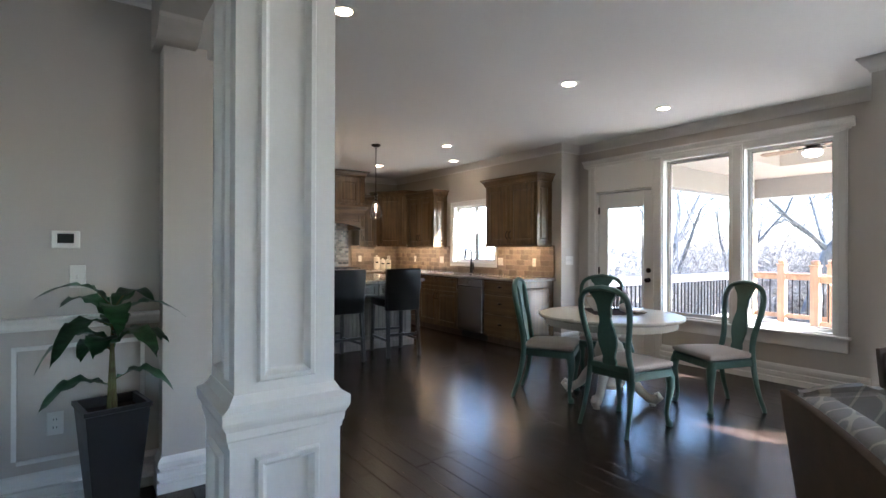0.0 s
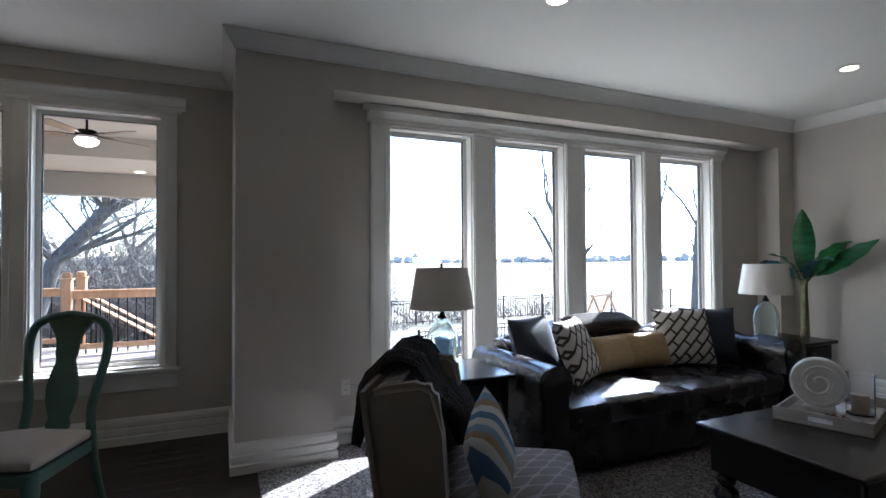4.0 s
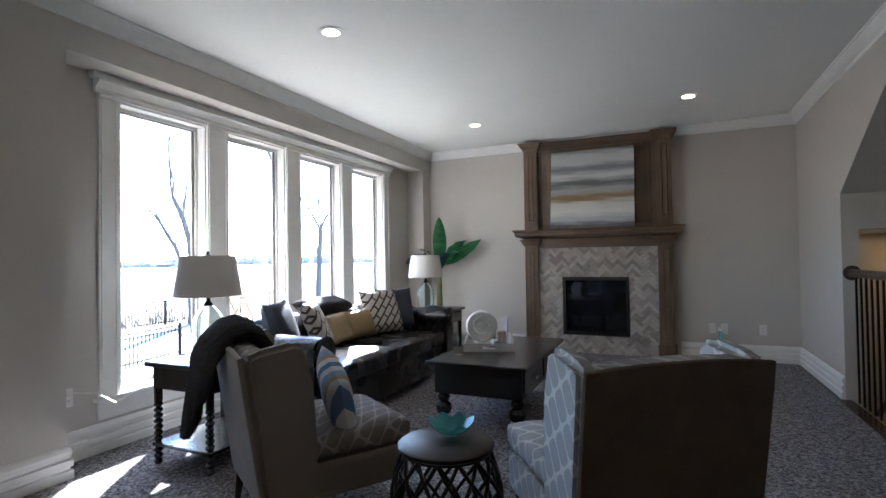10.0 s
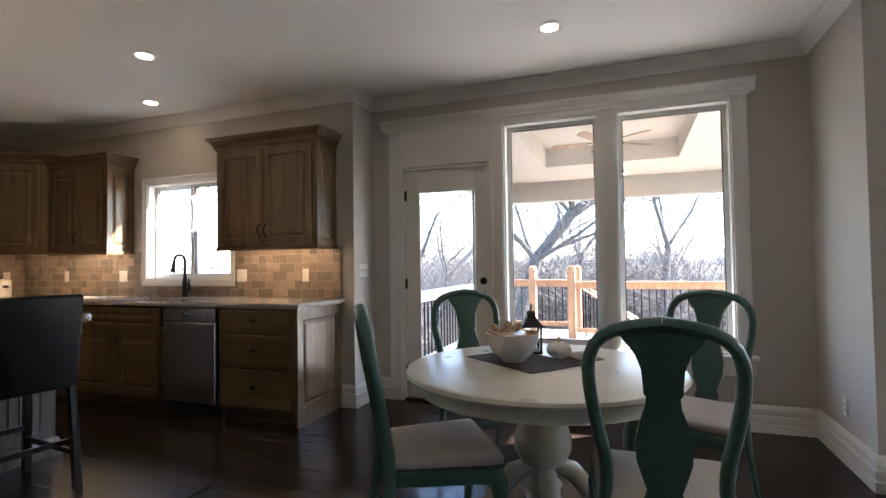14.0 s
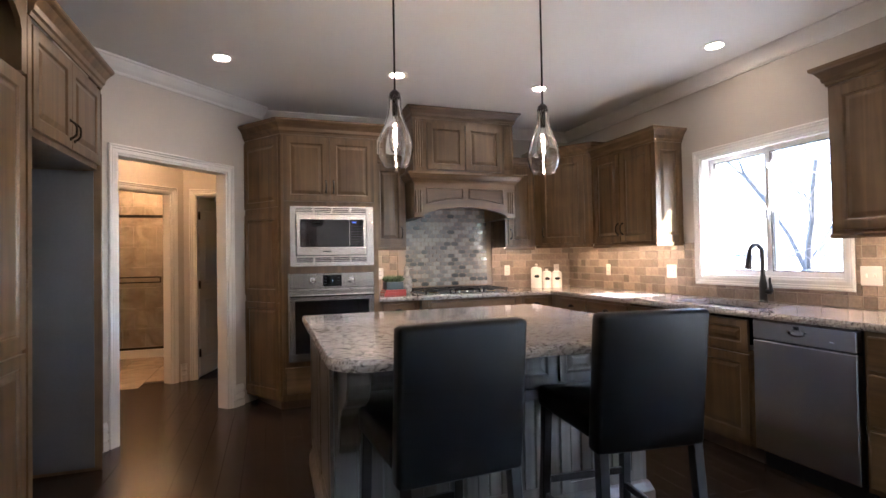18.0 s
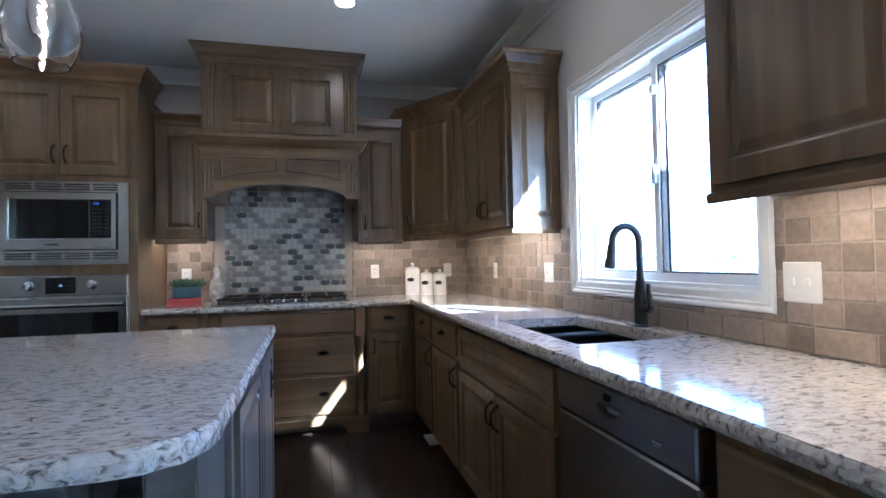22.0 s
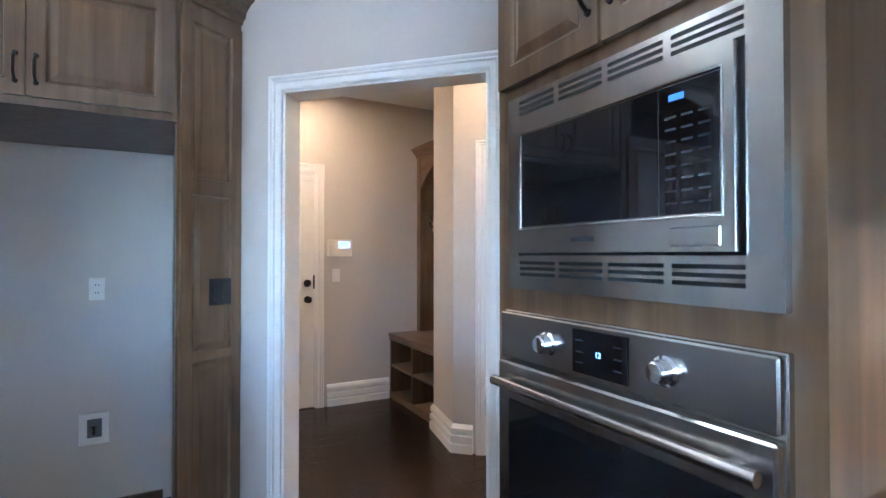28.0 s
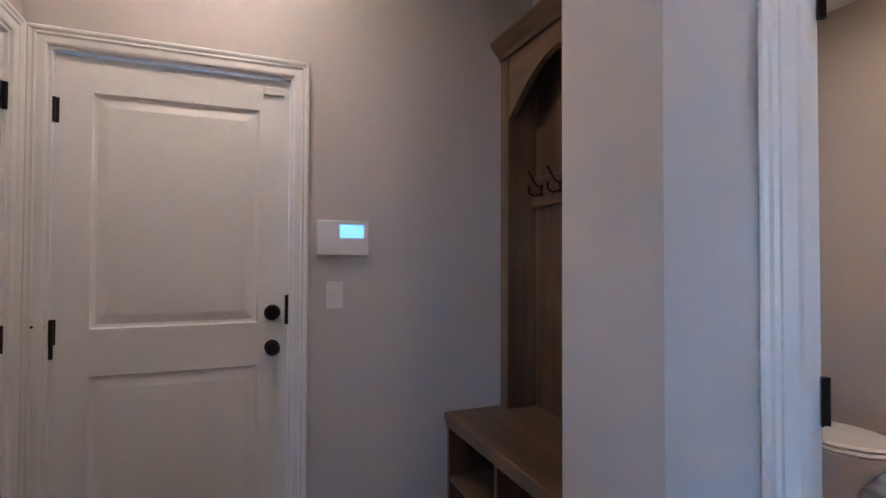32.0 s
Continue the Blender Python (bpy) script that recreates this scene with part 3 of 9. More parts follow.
def pane_part(parent, x0, x1, y, z0, z1, m, frame=0.035):
    """One pane with its sash and gasket in local board axes."""
    bm = box(x0, x0 + frame, y - 0.02, y + 0.03, z0, z1, m=m)
    box(x1 - frame, x1, y - 0.02, y + 0.03, z0, z1, bm=bm, m=m)
    box(x0 + frame, x1 - frame, y - 0.02, y + 0.03, z0, z0 + frame, bm=bm, m=m)
    box(x0 + frame, x1 - frame, y - 0.02, y + 0.03, z1 - frame, z1, bm=bm, m=m)
    sash = part("sash", bm, WHITE, parent)
    g = 0.007
    f = frame
    bm = box(x0 + f, x0 + f + g, y - 0.012, y + 0.012, z0 + f, z1 - f, m=m)
    box(x1 - f - g, x1 - f, y - 0.012, y + 0.012, z0 + f, z1 - f, bm=bm, m=m)
    box(x0 + f + g, x1 - f - g, y - 0.012, y + 0.012, z0 + f, z0 + f + g, bm=bm, m=m)
    box(x0 + f + g, x1 - f - g, y - 0.012, y + 0.012, z1 - f - g, z1 - f, bm=bm, m=m)
    part("gasket", bm, GASKET, sash, "thin bronze glazing gasket")
    p = part("pane", box(x0 + f, x1 - f, y - 0.003, y + 0.003, z0 + f, z1 - f, m=m), PANE, sash, "clear window glass")
    p.visible_shadow = False
    return sash


CORNICE = [(0, 0), (0.022, 0), (0.028, 0.012), (0.028, 0.03), (0.045, 0.05), (0.062, 0.066), (0.07, 0.07), (0.07, 0.085), (0, 0.085)]


def hooded(name, label, x, ya, yb, posts, zb, zt, boards_=()):
    """White casing on a wall that looks to -x: posts (y from, y to, z from), a crown hood from ya to yb at zt, boards between."""
    w = tagged(new(name), label, kind="structure")
    for a, b, z in posts:
        bm = box(x - 0.020, x, b, a, z, zt)
        for k in (0.012, (a - b) - 0.034):
            box(x - 0.027, x - 0.020, b + k, b + k + 0.022, z, zt, bm=bm)
        part("casing_post", bm, WHITE, w)
        part("post_cap", box(x - 0.034, x - 0.001, b - 0.004, a + 0.004, zt - 0.03, zt - 0.001, 0.003), WHITE, w)
    for a, b, z0, z1 in boards_:
        part("casing_board", box(x - 0.014, x, b, a, z0, z1, 0.002), WHITE, w)
    part("hood", sweep(CORNICE, [(x, ya), (x, ya - 0.01), (x, yb + 0.01), (x, yb)], m=pose(0, 0, zt)), WHITE, w)
    bm = box(x - 0.022, x, yb + 0.03, ya - 0.03, zt - 0.018, zt)
    part("frieze", bm, WHITE, w)
    if zb:
        part("window_sill", box(x - 0.05, x + 0.06, posts[-1][1] - 0.03, zb[1] + 0.03, zb[0] - 0.03, zb[0], 0.006), WHITE, w)
        part("apron", box(x - 0.018, x, posts[-1][1] - 0.01, zb[1] + 0.01, zb[0] - 0.152, zb[0] - 0.03, 0.005), WHITE, w)
    return w


# the living room's four tall windows
posts = [(1.335, 1.195, 0.36)] + [(GL[i][1] - 0.03, GL[i + 1][0] + 0.03, 0.36) for i in range(3)] + [(-2.25, -2.39, 0.36)]
w1 = hooded("window_1", "row of four tall white-cased picture windows", 5.33, 1.36, -2.42, posts, (0.36, 1.335), 2.33)
for a, b in GL:
    m = face_x(5.33, a + 0.03, 0.36)
    part("jamb_liner", liner(a - b + 0.06, 1.95, 0.14, m, 0.012, True), WHITE, w1)
    pane_part(w1, 0.012, a - b + 0.048, 0.10, 0.012, 1.938, m, 0.028)
# the nook's deck door and two windows
w2 = hooded("window_2", "white-cased nook windows beside the deck door", 5.96, 5.57, 2.585, [(5.50, 5.38, 0), (4.56, 4.43, 0), (3.66, 3.53, 0.53), (2.74, 2.64, 0.53)], (0.53, 4.43), 2.43,
            [(5.38, 4.56, 2.085, 2.43), (4.43, 3.66, 2.385, 2.43), (3.53, 2.74, 2.385, 2.43)])
for a, b in ((4.43, 3.66), (3.53, 2.74)):
    m = face_x(5.96, a, 0.53)
    part("jamb_liner", liner(a - b, 1.855, 0.14, m, 0.012, True), WHITE, w2)
    pane_part(w2, 0.012, a - b - 0.012, 0.11, 0.012, 1.843, m, 0.03)


def hinge(m, parent):
    return part("hinge", lathe([(0.007, 0), (0.007, 0.09)], 8, box(-0.016, 0.016, 0.0, 0.004, 0.0, 0.09, m=m), m @ pose(0, -0.006, 0)), IRON, parent, "dark bronze hinge")


def knob(m, parent, z, name="door_knob"):
    bm = lathe([(0.030, 0), (0.030, 0.006), (0.012, 0.010), (0.012, 0.030), (0.026, 0.040), (0.029, 0.052), (0.022, 0.062), (0.004, 0.065)], 16, m=m @ pose(0, 0, z, 90))
    return part(name, bm, IRON, parent, "dark bronze door knob", smooth=True)


PANEL2 = ((0.0, 0.0), (0.006, 0.010), (0.016, 0.012), (0.045, 0.005), (0.05, 0.004))


def panel_door(name, m, w, h, label, hinges_left=True, knob_y=True, deadbolt=False, stops=False, both=False):
    """A two-panel white door; local x from its left edge, front to -y."""
    d = tagged(new(name), label, kind="structure")
    st = 0.115
    rects = [(st, w - st, 0.20, 0.86), (st, w - st, 1.03, h - 0.13)]
    part("leaf", panels(w, h, 0.036, rects, PANEL2, m=m), WHITE, d)
    kx = w - 0.06 if hinges_left else 0.06
    hx = 0.0 if hinges_left else w
    for z in (0.22, 0.98, h - 0.25):
        hinge(m @ pose(hx, -0.002, z), d)
    if knob_y:
        knob(m @ pose(kx, 0, 0), d, 0.93)
        if both:
            knob(m @ pose(kx, 0.036, 0, 0, 0, 180), d, 0.93)
    if deadbolt:
        bm = lathe([(0.032, 0), (0.032, 0.010), (0.026, 0.020), (0.008, 0.022)], 18, m=m @ pose(kx, 0, 1.07, 90))
        part("deadbolt", bm, IRON, d, "dark bronze deadbolt", smooth=True)
        part("strike_plate", box(w - 0.012, w + 0.012, -0.010, 0.002, 1.02, 1.14, 0.003, m=m), IRON, d, "dark bronze strike plate")
    if stops:
        bm = box(-0.010, 0.010, -0.010, 0, 0.93, 1.06, 0.002, m=m)
        tube([(0, -0.005, 1.045), (-0.05, -0.03, 1.05)], 0.005, 6, bm, m)
        part("door_stop", bm, IRON, d, "dark bronze hinge stop")
    return d


# deck door: full glass in a white leaf
m = face_x(6.00, 5.366, 0.012)
part("jamb_liner", liner(0.82, 2.075, 0.14, face_x(5.96, 5.38, 0), 0.014), WHITE, w2)
dd = tagged(new("door_1"), "white deck door with one tall glass pane", kind="structure")
bm = box(0, 0.13, 0, 0.045, 0, 2.045, 0.003, m=m)
box(0.662, 0.792, 0, 0.045, 0, 2.045, 0.003, bm, m=m)
box(0.13, 0.662, 0, 0.045, 0, 0.24, bm=bm, m=m)
box(0.13, 0.662, 0, 0.045, 1.86, 2.045, bm=bm, m=m)
part("leaf", bm, WHITE, dd)
bm = frame_loop([(0, 0), (0, 0.006), (-0.018, 0.010), (-0.022, 0.004), (-0.022, 0)], 0.532, 1.62, m @ pose(0.13, 0, 0.24), True)
part("glazing_bead", bm, WHITE, dd)
p = part("pane", box(0.13, 0.662, 0.018, 0.026, 0.24, 1.86, m=m), PANE, dd, "clear door glass")
p.visible_shadow = False
for z in (0.2, 0.98, 1.78):
    hinge(m @ pose(0.0, -0.002, z), dd)
knob(m @ pose(0.735, 0, 0), dd, 0.93)
part("deadbolt", lathe([(0.032, 0), (0.032, 0.010), (0.026, 0.020), (0.008, 0.022)], 18, m=m @ pose(0.735, 0, 1.05, 90)), IRON, dd, "dark bronze deadbolt", True)
part("strike_plate", box(0.785, 0.806, -0.014, 0.002, 1.0, 1.12, 0.003, m=m), IRON, dd, "dark bronze strike plate")
part("threshold", box(0, 0.80, -0.05, 0.10, -0.012, 0.006, 0.003, m=m), IRON, dd, "dark metal threshold")
part("closer", box(0.67, 0.76, -0.012, 0.0, 2.0, 2.015, 0.002, m=m), PLATE, dd, "small white door sensor")

# kitchen slider window
w3 = tagged(new("window_3"), "white sliding kitchen window over the sink", kind="structure")
m = face_x(5.60, 8.10, 1.095)
part("casing", frame_loop(CASING, 1.09, 0.97, m, True), WHITE, w3)
part("jamb_liner", liner(1.09, 0.97, 0.15, m, 0.014, True), WHITE, w3)
pane_part(w3, 0.014, 0.562, 0.10, 0.014, 0.956, m, 0.034)
pane_part(w3, 0.528, 1.076, 0.07, 0.014, 0.956, m, 0.034)
part("sash_lock", box(0.535, 0.558, 0.03, 0.05, 0.42, 0.50, 0.004, m=m), WHITE, w3, "white sash lock")
part("sash_lock", box(0.535, 0.558, 0.03, 0.05, 0.80, 0.84, 0.004, m=m), WHITE, w3, "white sash lock")

# diagonal doorway to the mud room
md = Matrix.Translation((*dg(-0.438), 0)) @ pose(0, 0, 0, 0, 0, 45)
casing("door_casing_1", md, 0.946, 2.065)
solo("door_frame_1", liner(0.946, 2.065, 0.12, md, 0.012), WHITE, "white painted jamb boards", kind="structure")
# garage door and its casing
mg = pose(-0.82, 8.825, 0, 0, 0, 90)
casing("door_casing_2", mg, 0.83, 2.045)
solo("door_frame_2", liner(0.83, 2.045, 0.14, mg, 0.012), WHITE, "white painted jamb boards", kind="structure")
# Added strip closes the gap below the leaf and keeps it dark.
solo("threshold_garage", box(-0.965, -0.826, 8.838, 9.642, 0.0, 0.0072, 0.002), SUBFLOOR, "dark strip added in the gap under the garage door to stop light", kind="structure")
gd = panel_door("door_2", mg @ pose(0.014, 0.016, 0.008), 0.802, 2.02, "closed white two-panel garage door", True, True, True, True)
part("door_sensor", box(0.70, 0.78, -0.012, 0.0, 1.955, 1.985, 0.003, m=mg @ pose(0.014, 0.016, 0.008)), PLATE, gd, "small white alarm contact")
# closet pair in the mud room
mc = pose(0.05, 8.75, 0, 0, 0, 180)
casing("door_casing_3", mc, 0.77, 2.045)
solo("door_frame_3", liner(0.77, 2.045, 0.11, mc, 0.012), WHITE, "white painted jamb boards", kind="structure")
panel_door("door_3", mc @ pose(0.014, 0.012, 0.008), 0.368, 2.02, "closed white narrow closet door", True, True)
panel_door("door_4", mc @ pose(0.388, 0.012, 0.008), 0.368, 2.02, "closed white narrow closet door", False, True, stops=False)
# bath doorway with its door folded back
mb = Matrix.Translation((0.66 + 0.115 * BD, 10.295 + 0.115 * BD, 0)) @ pose(0, 0, 0, 0, 0, 45)
casing("door_casing_4", mb, 0.69, 2.02)
solo("door_frame_4", liner(0.69, 2.02, 0.12, mb, 0.012), WHITE, "white painted jamb boards", kind="structure")
panel_door("door_5", mb @ pose(0.05, 0.10, 0.008, 0, 0, 85), 0.66, 2.0, "open white two-panel bath door", True, False)
# hall closet doorway
mh = pose(0.66 + 0.95 * BD + 0.12, 10.295 + 0.95 * BD, 0)
casing("door_casing_5", mh, 0.74, 2.02)
solo("door_frame_5", liner(0.74, 2.02, 0.12, mh, 0.012), WHITE, "white painted jamb boards", kind="structure")
panel_door("door_6", mh @ pose(0.02, 0.10, 0.008, 0, 0, 72), 0.70, 2.0, "open white two-panel closet door", True, True)
# basement door beside the stairs
ms = pose(-0.65, -2.93, -0.72, 0, 0, 90)
casing("door_casing_6", ms, 0.86, 1.63)
panel_door("door_7", ms @ pose(0.02, -0.012, 0.0), 0.82, 1.60, "closed white basement closet door", True, True)

# ---- column, header and pilaster at the dining room ----
col = tagged(new("column"), "white panelled square column on a pedestal", kind="structure")
COLP = ((0.0, 0.0), (0.006, -0.010), (0.016, -0.010), (0.026, 0.006), (0.03, 0.008))
cx, cy, hw = 0.745, 2.425, 0.122
for k in range(4):
    o = 0.0205 * (k % 2)
    mk = pose(cx, cy, 0, 0, 0, 90 * k) @ pose(-hw + o, -hw, 0)
    part("shaft_face", panels(2 * hw - 2 * o, 1.785, 0.02, [(0.05 - o, 2 * hw - 0.05 - o, 0.035, 1.685)], COLP, m=mk @ pose(0, 0, 0.955)), WHITE, col)
    hp = hw + 0.012
    mk = pose(cx, cy, 0, 0, 0, 90 * k) @ pose(-hp + o, -hp, 0)
    part("pedestal_face", panels(2 * hp - 2 * o, 0.855, 0.02, [(0.055 - o, 2 * hp - 0.055 - o, 0.20, 0.82)], COLP, m=mk), WHITE, col)
part("core", box(cx - hw + 0.011, cx + hw - 0.011, cy - hw + 0.011, cy + hw - 0.011, 0.0, CH - 0.002), WHITE, col)
sq = [(cx - hw, cy - hw), (cx - hw, cy + hw), (cx + hw, cy + hw), (cx + hw, cy - hw)]
part("cap_moulding", sweep([(-0.02, 0.852), (0.015, 0.852), (0.017, 0.866), (0.020, 0.870), (0.022, 0.890), (0.030, 0.905), (0.032, 0.912), (0.032, 0.934), (0.014, 0.945), (0.002, 0.966), (-0.02, 0.966)], sq, close=True, flip=-1), WHITE, col)
part("base_moulding", sweep([(0, 0), (0.034, 0), (0.034, 0.06), (0.03, 0.07), (0.03, 0.11), (0.016, 0.15), (0, 0.15)], sq, close=True, flip=-1), WHITE, col)
# header beam with a curved end
pts = [(2.30, CH), (4.30, CH), (4.30, 2.40)] + [(4.15 - 0.22 * math.sin(a), 2.40 + 0.09 * (1 - math.cos(a))) for a in [k * math.pi / 12 for k in range(7)]] + [(2.80, 2.49), (2.56, 2.44), (2.30, 2.44)]
bm = prism([(y, z) for y, z in pts], 0.0, 0.20, m=Matrix(((0, 0, 1, 0.645), (1, 0, 0, 0), (0, 1, 0, 0), (0, 0, 0, 1))))
solo("wall_header_beam", bm, WALL, "greige painted header beam with arched ends", kind="structure")
solo("wall_pilaster", box(0.69, 0.905, 4.15, 4.42, 0, 2.42), WALL, "greige painted pilaster at the opening", kind="structure")
base([(0.69, 4.30), (0.69, 4.15), (0.905, 4.15), (0.905, 4.42)])
wall("wall_dining_return", (0.905, 4.30), (0.905, 4.42), -0.2, z1=2.42)

# ---- ceiling downlights ----
dl = thing("recessed_downlight", 1.62, 5.95, 2.738, 0, "lit recessed ceiling downlight with white trim", "downlight", "ceiling downlights")
part("trim_ring", sweep([(-0.022, -0.002), (-0.022, 0.0015), (0.018, 0.0015), (0.022, -0.004), (0.0, -0.008)], [(0.072 * math.cos(a), 0.072 * math.sin(a)) for a in (2 * math.pi * k / 28 for k in range(28))], close=True), WHITE, dl, smooth=True)
part("lens", lathe([(0.058, -0.003), (0.058, -0.0005)], 24), CAN_GLOW, dl, "glowing warm lens")
for x, y in ((1.66, 7.6), (1.91, 8.75), (3.19, 8.73), (4.45, 8.70), (4.42, 6.68), (5.19, 7.56), (3.74, 3.97), (5.09, 3.90), (3.98, 0.65), (3.94, -2.0), (1.745, -1.96), (1.78, 0.63), (1.61, 3.89)):
    copy_thing(dl, pose(x, y, 2.738))
for x, y in ((-0.35, 9.40), (1.2, 10.25), (0.45, 11.9), (0.5, 13.1)):
    wd_ = copy_thing(dl, pose(x, y, 2.738))
    for ob in wd_.children:
        if ob.name.startswith("lens"):
            ob.data = ob.data.copy()
            ob.data.materials[0] = BATH_GLOW if y > 11 else WARM_GLOW
sd = copy_thing(dl, pose(-0.24, -2.75, 1.403))
for ob in sd.children:
    if ob.name.startswith("lens"):
        ob.data = ob.data.copy()
        ob.data.materials[0] = glow("warm_stair_lens", (1.0, 0.62, 0.28), 7)


def plate(x, y, z, m, label, gang=1, outlet=False, category="wall switch", material=None, mat2=None):
    """A cover plate on a wall, local front to -y, with its rockers or sockets."""
    w = 0.07 + 0.046 * (gang - 1)
    t = tagged(new("wall_outlet" if outlet else "light_switch"), label, category)
    t.matrix_basis = m
    part("cover_plate", box(-w / 2, w / 2, -0.006, 0, -0.058, 0.058, 0.003), material or PLATE, t)
    for g in range(gang):
        gx = (g - (gang - 1) / 2) * 0.046
        if outlet:
            for dz in (-0.02, 0.02):
                so = part("socket", lathe([(0.016, -0.0085), (0.016, -0.005)], 14, m=pose(gx, 0, dz) @ Matrix.Rotation(radians(90), 4, "X") @ pose(0, 0, 0.014)), mat2 or PLATE, t)
                bm = box(gx - 0.008, gx - 0.005, -0.0095, -0.008, dz - 0.004, dz + 0.006)
                box(gx + 0.005, gx + 0.008, -0.0095, -0.008, dz - 0.004, dz + 0.006, bm=bm)
                part("slot", bm, BLACK, so)
        else:
            part("toggle", box(gx - 0.005, gx + 0.005, -0.016, -0.004, -0.010, 0.012, 0.002), mat2 or PLATE, t)
    return t


plate(0, 0, 0, pose(5.76, 5.67, 1.165), "cream three-gang switch plate by the deck door", 3)
plate(0, 0, 0, pose(1.0, -3.2, 0.36, 0, 0, 180), "white outlet on the fireplace wall", 1, True, "outlet")
plate(0, 0, 0, pose(1.38, -3.2, 0.36, 0, 0, 180), "white outlet on the fireplace wall", 1, True, "outlet")
plate(0, 0, 0, pose(1.50, -3.2, 0.36, 0, 0, 180), "white cable plate on the fireplace wall", 1, False, "wall plate")
plate(0, 0, 0, pose(0.32, 4.30, 1.16), "white light switch on the dining wall", 1)
plate(0, 0, 0, pose(0.23, 4.30, 0.42), "white outlet low on the dining wall", 1, True, "outlet")
plate(0, 0, 0, pose(-0.82, 9.83, 1.145, 0, 0, 90), "white light switch beside the garage door", 1)
plate(0, 0, 0, pose(0.395, 8.206, 1.146, 0, 0, 90), "white outlet in the fridge niche", 1, True, "outlet")
plate(0, 0, 0, pose(5.50, 2.26, 0.33, 0, 0, 180), "white outlet low on the pier", 1, True, "outlet")
plate(0, 0, 0, pose(5.33, 1.52, 0.40, 0, 0, -90), "white outlet under the tall window", 1, True, "outlet")
solo("window_head_filler", box(5.272, 5.329, -2.45, 1.39, 2.414, 2.4545, 0.003), WHITE, "white board closing the window hood to the soffit", kind="structure")


# ---- kitchen ----
RAISED = ((0.0, 0.0), (0.005, 0.004), (0.008, 0.0105), (0.015, 0.0110), (0.036, 0.002), (0.040, 0.0008))


def pull(m, ln=0.10):
    """An arched bar pull along local z, standing out to -y."""
    pts = [(0, -0.002, -ln / 2), (0, -0.018, -ln / 2 + 0.012), (0, -0.028, -ln / 4), (0, -0.030, 0), (0, -0.028, ln / 4), (0, -0.018, ln / 2 - 0.012), (0, -0.002, ln / 2)]
    bm = tube(pts, 0.0055, 8, m=m)
    for z in (-ln / 2, ln / 2):
        lathe([(0.010, 0), (0.008, 0.006)], 10, bm, m @ pose(0, 0, z, 90))
    return bm


def cup(m):
    """A bin pull: half a hollow shell."""
    own = bmesh.new()
    rows = []
    for i in range(6):
        a = math.pi / 2 * i / 5
        rows.append([own.verts.new((0.042 * math.cos(b) * (0.55 + 0.45 * math.cos(a)), -0.028 * math.sin(a) * abs(math.sin(b)) ** 0.5 - 0.002, 0.026 * math.sin(b) * math.cos(a) + 0.004)) for b in (math.pi * k / 10 for k in range(11))])
    for r, s in zip(rows, rows[1:]):
        for k in range(10):
            own.faces.new((r[k], r[k + 1], s[k + 1], s[k]))
    bmesh.ops.solidify(own, geom=own.faces[:], thickness=0.003)
    own.transform(m)
    return own


def cab_door(parent, m, w, h, handle="", side=1, hz=None, name="door", material=None, st=0.055):
    """A raised-panel front at local x 0..w, z 0..h, its face 20 mm before the carcass. side: 1 has the pull at its right."""
    rect = [(st, w - st, st, h - st)] if min(w, h) > 0.17 else [(0.03, w - 0.03, 0.03, h - 0.03)]
    if name == "drawer":
        d = part(name, box(0, w, -0.0215, -0.0025, 0, h, 0.007, m=m, seg=2), material or CABX, parent)
    else:
        d = part(name, panels(w, h, 0.019, rect, RAISED, m=m @ pose(0, -0.0215, 0)), material or CAB, parent)
    hx = w - 0.028 if side > 0 else 0.028
    if handle == "pull":
        part("handle", pull(m @ pose(hx, -0.0215, (h * 0.15 + 0.03) if hz is None else hz)), IRON, d, "dark bronze arched pull", True)
    elif handle == "knob":
        part("handle", lathe([(0.006, 0), (0.006, 0.014), (0.015, 0.020), (0.015, 0.026), (0.004, 0.030)], 14, m=m @ pose(w / 2, -0.0215, h / 2, 90)), IRON, d, "dark bronze knob", True)
    elif handle.startswith("cup"):
        for k in ((0.5,) if handle == "cup" else (0.24, 0.76)):
            part("handle", cup(m @ pose(w * k, -0.0215, h / 2)), IRON, d, "dark bronze cup pull", True)
    return d


CCROWN = [(0, 0), (0.008, 0), (0.012, 0.018), (0.022, 0.026), (0.026, 0.05), (0.05, 0.085), (0.062, 0.092), (0.068, 0.10), (0.068, 0.115), (0, 0.115)]


def crown_on(parent, path, z, k=1.0, label=""):
    return part("crown", sweep([(o * k, u * k) for o, u in CCROWN], path, m=pose(0, 0, z)), CABX, parent, label)


def under_light(parent, bm):
    return part("under_light", bm, UNDER, parent, "warm glowing under-cabinet strip")


UNDER = glow("under_cabinet_strip", (1.0, 0.66, 0.36), 3.6)
kg = "kitchen cabinets"

# base cabinets along the range wall
u = thing("base_cabinet", 3.165, 9.44, 0, 0, "brown stained base cabinet beside the wall oven", "cabinet", kg)
part("body", box(0, 0.385, 0, 0.60, 0.10, 0.888), CAB, u)
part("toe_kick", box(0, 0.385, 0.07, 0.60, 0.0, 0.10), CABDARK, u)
cab_door(u, pose(0.03, 0, 0.71), 0.30, 0.155, "cup", name="drawer")
cab_door(u, pose(0.03, 0, 0.13), 0.30, 0.555, "pull", 1, 0.47)
u = thing("range_base_cabinet", 3.55, 9.44, 0, 0, "brown stained cooktop cabinet with deep drawers", "cabinet", kg)
part("body", box(0.088, 0.987, -0.02, 0.60, 0.10, 0.888), CAB, u)
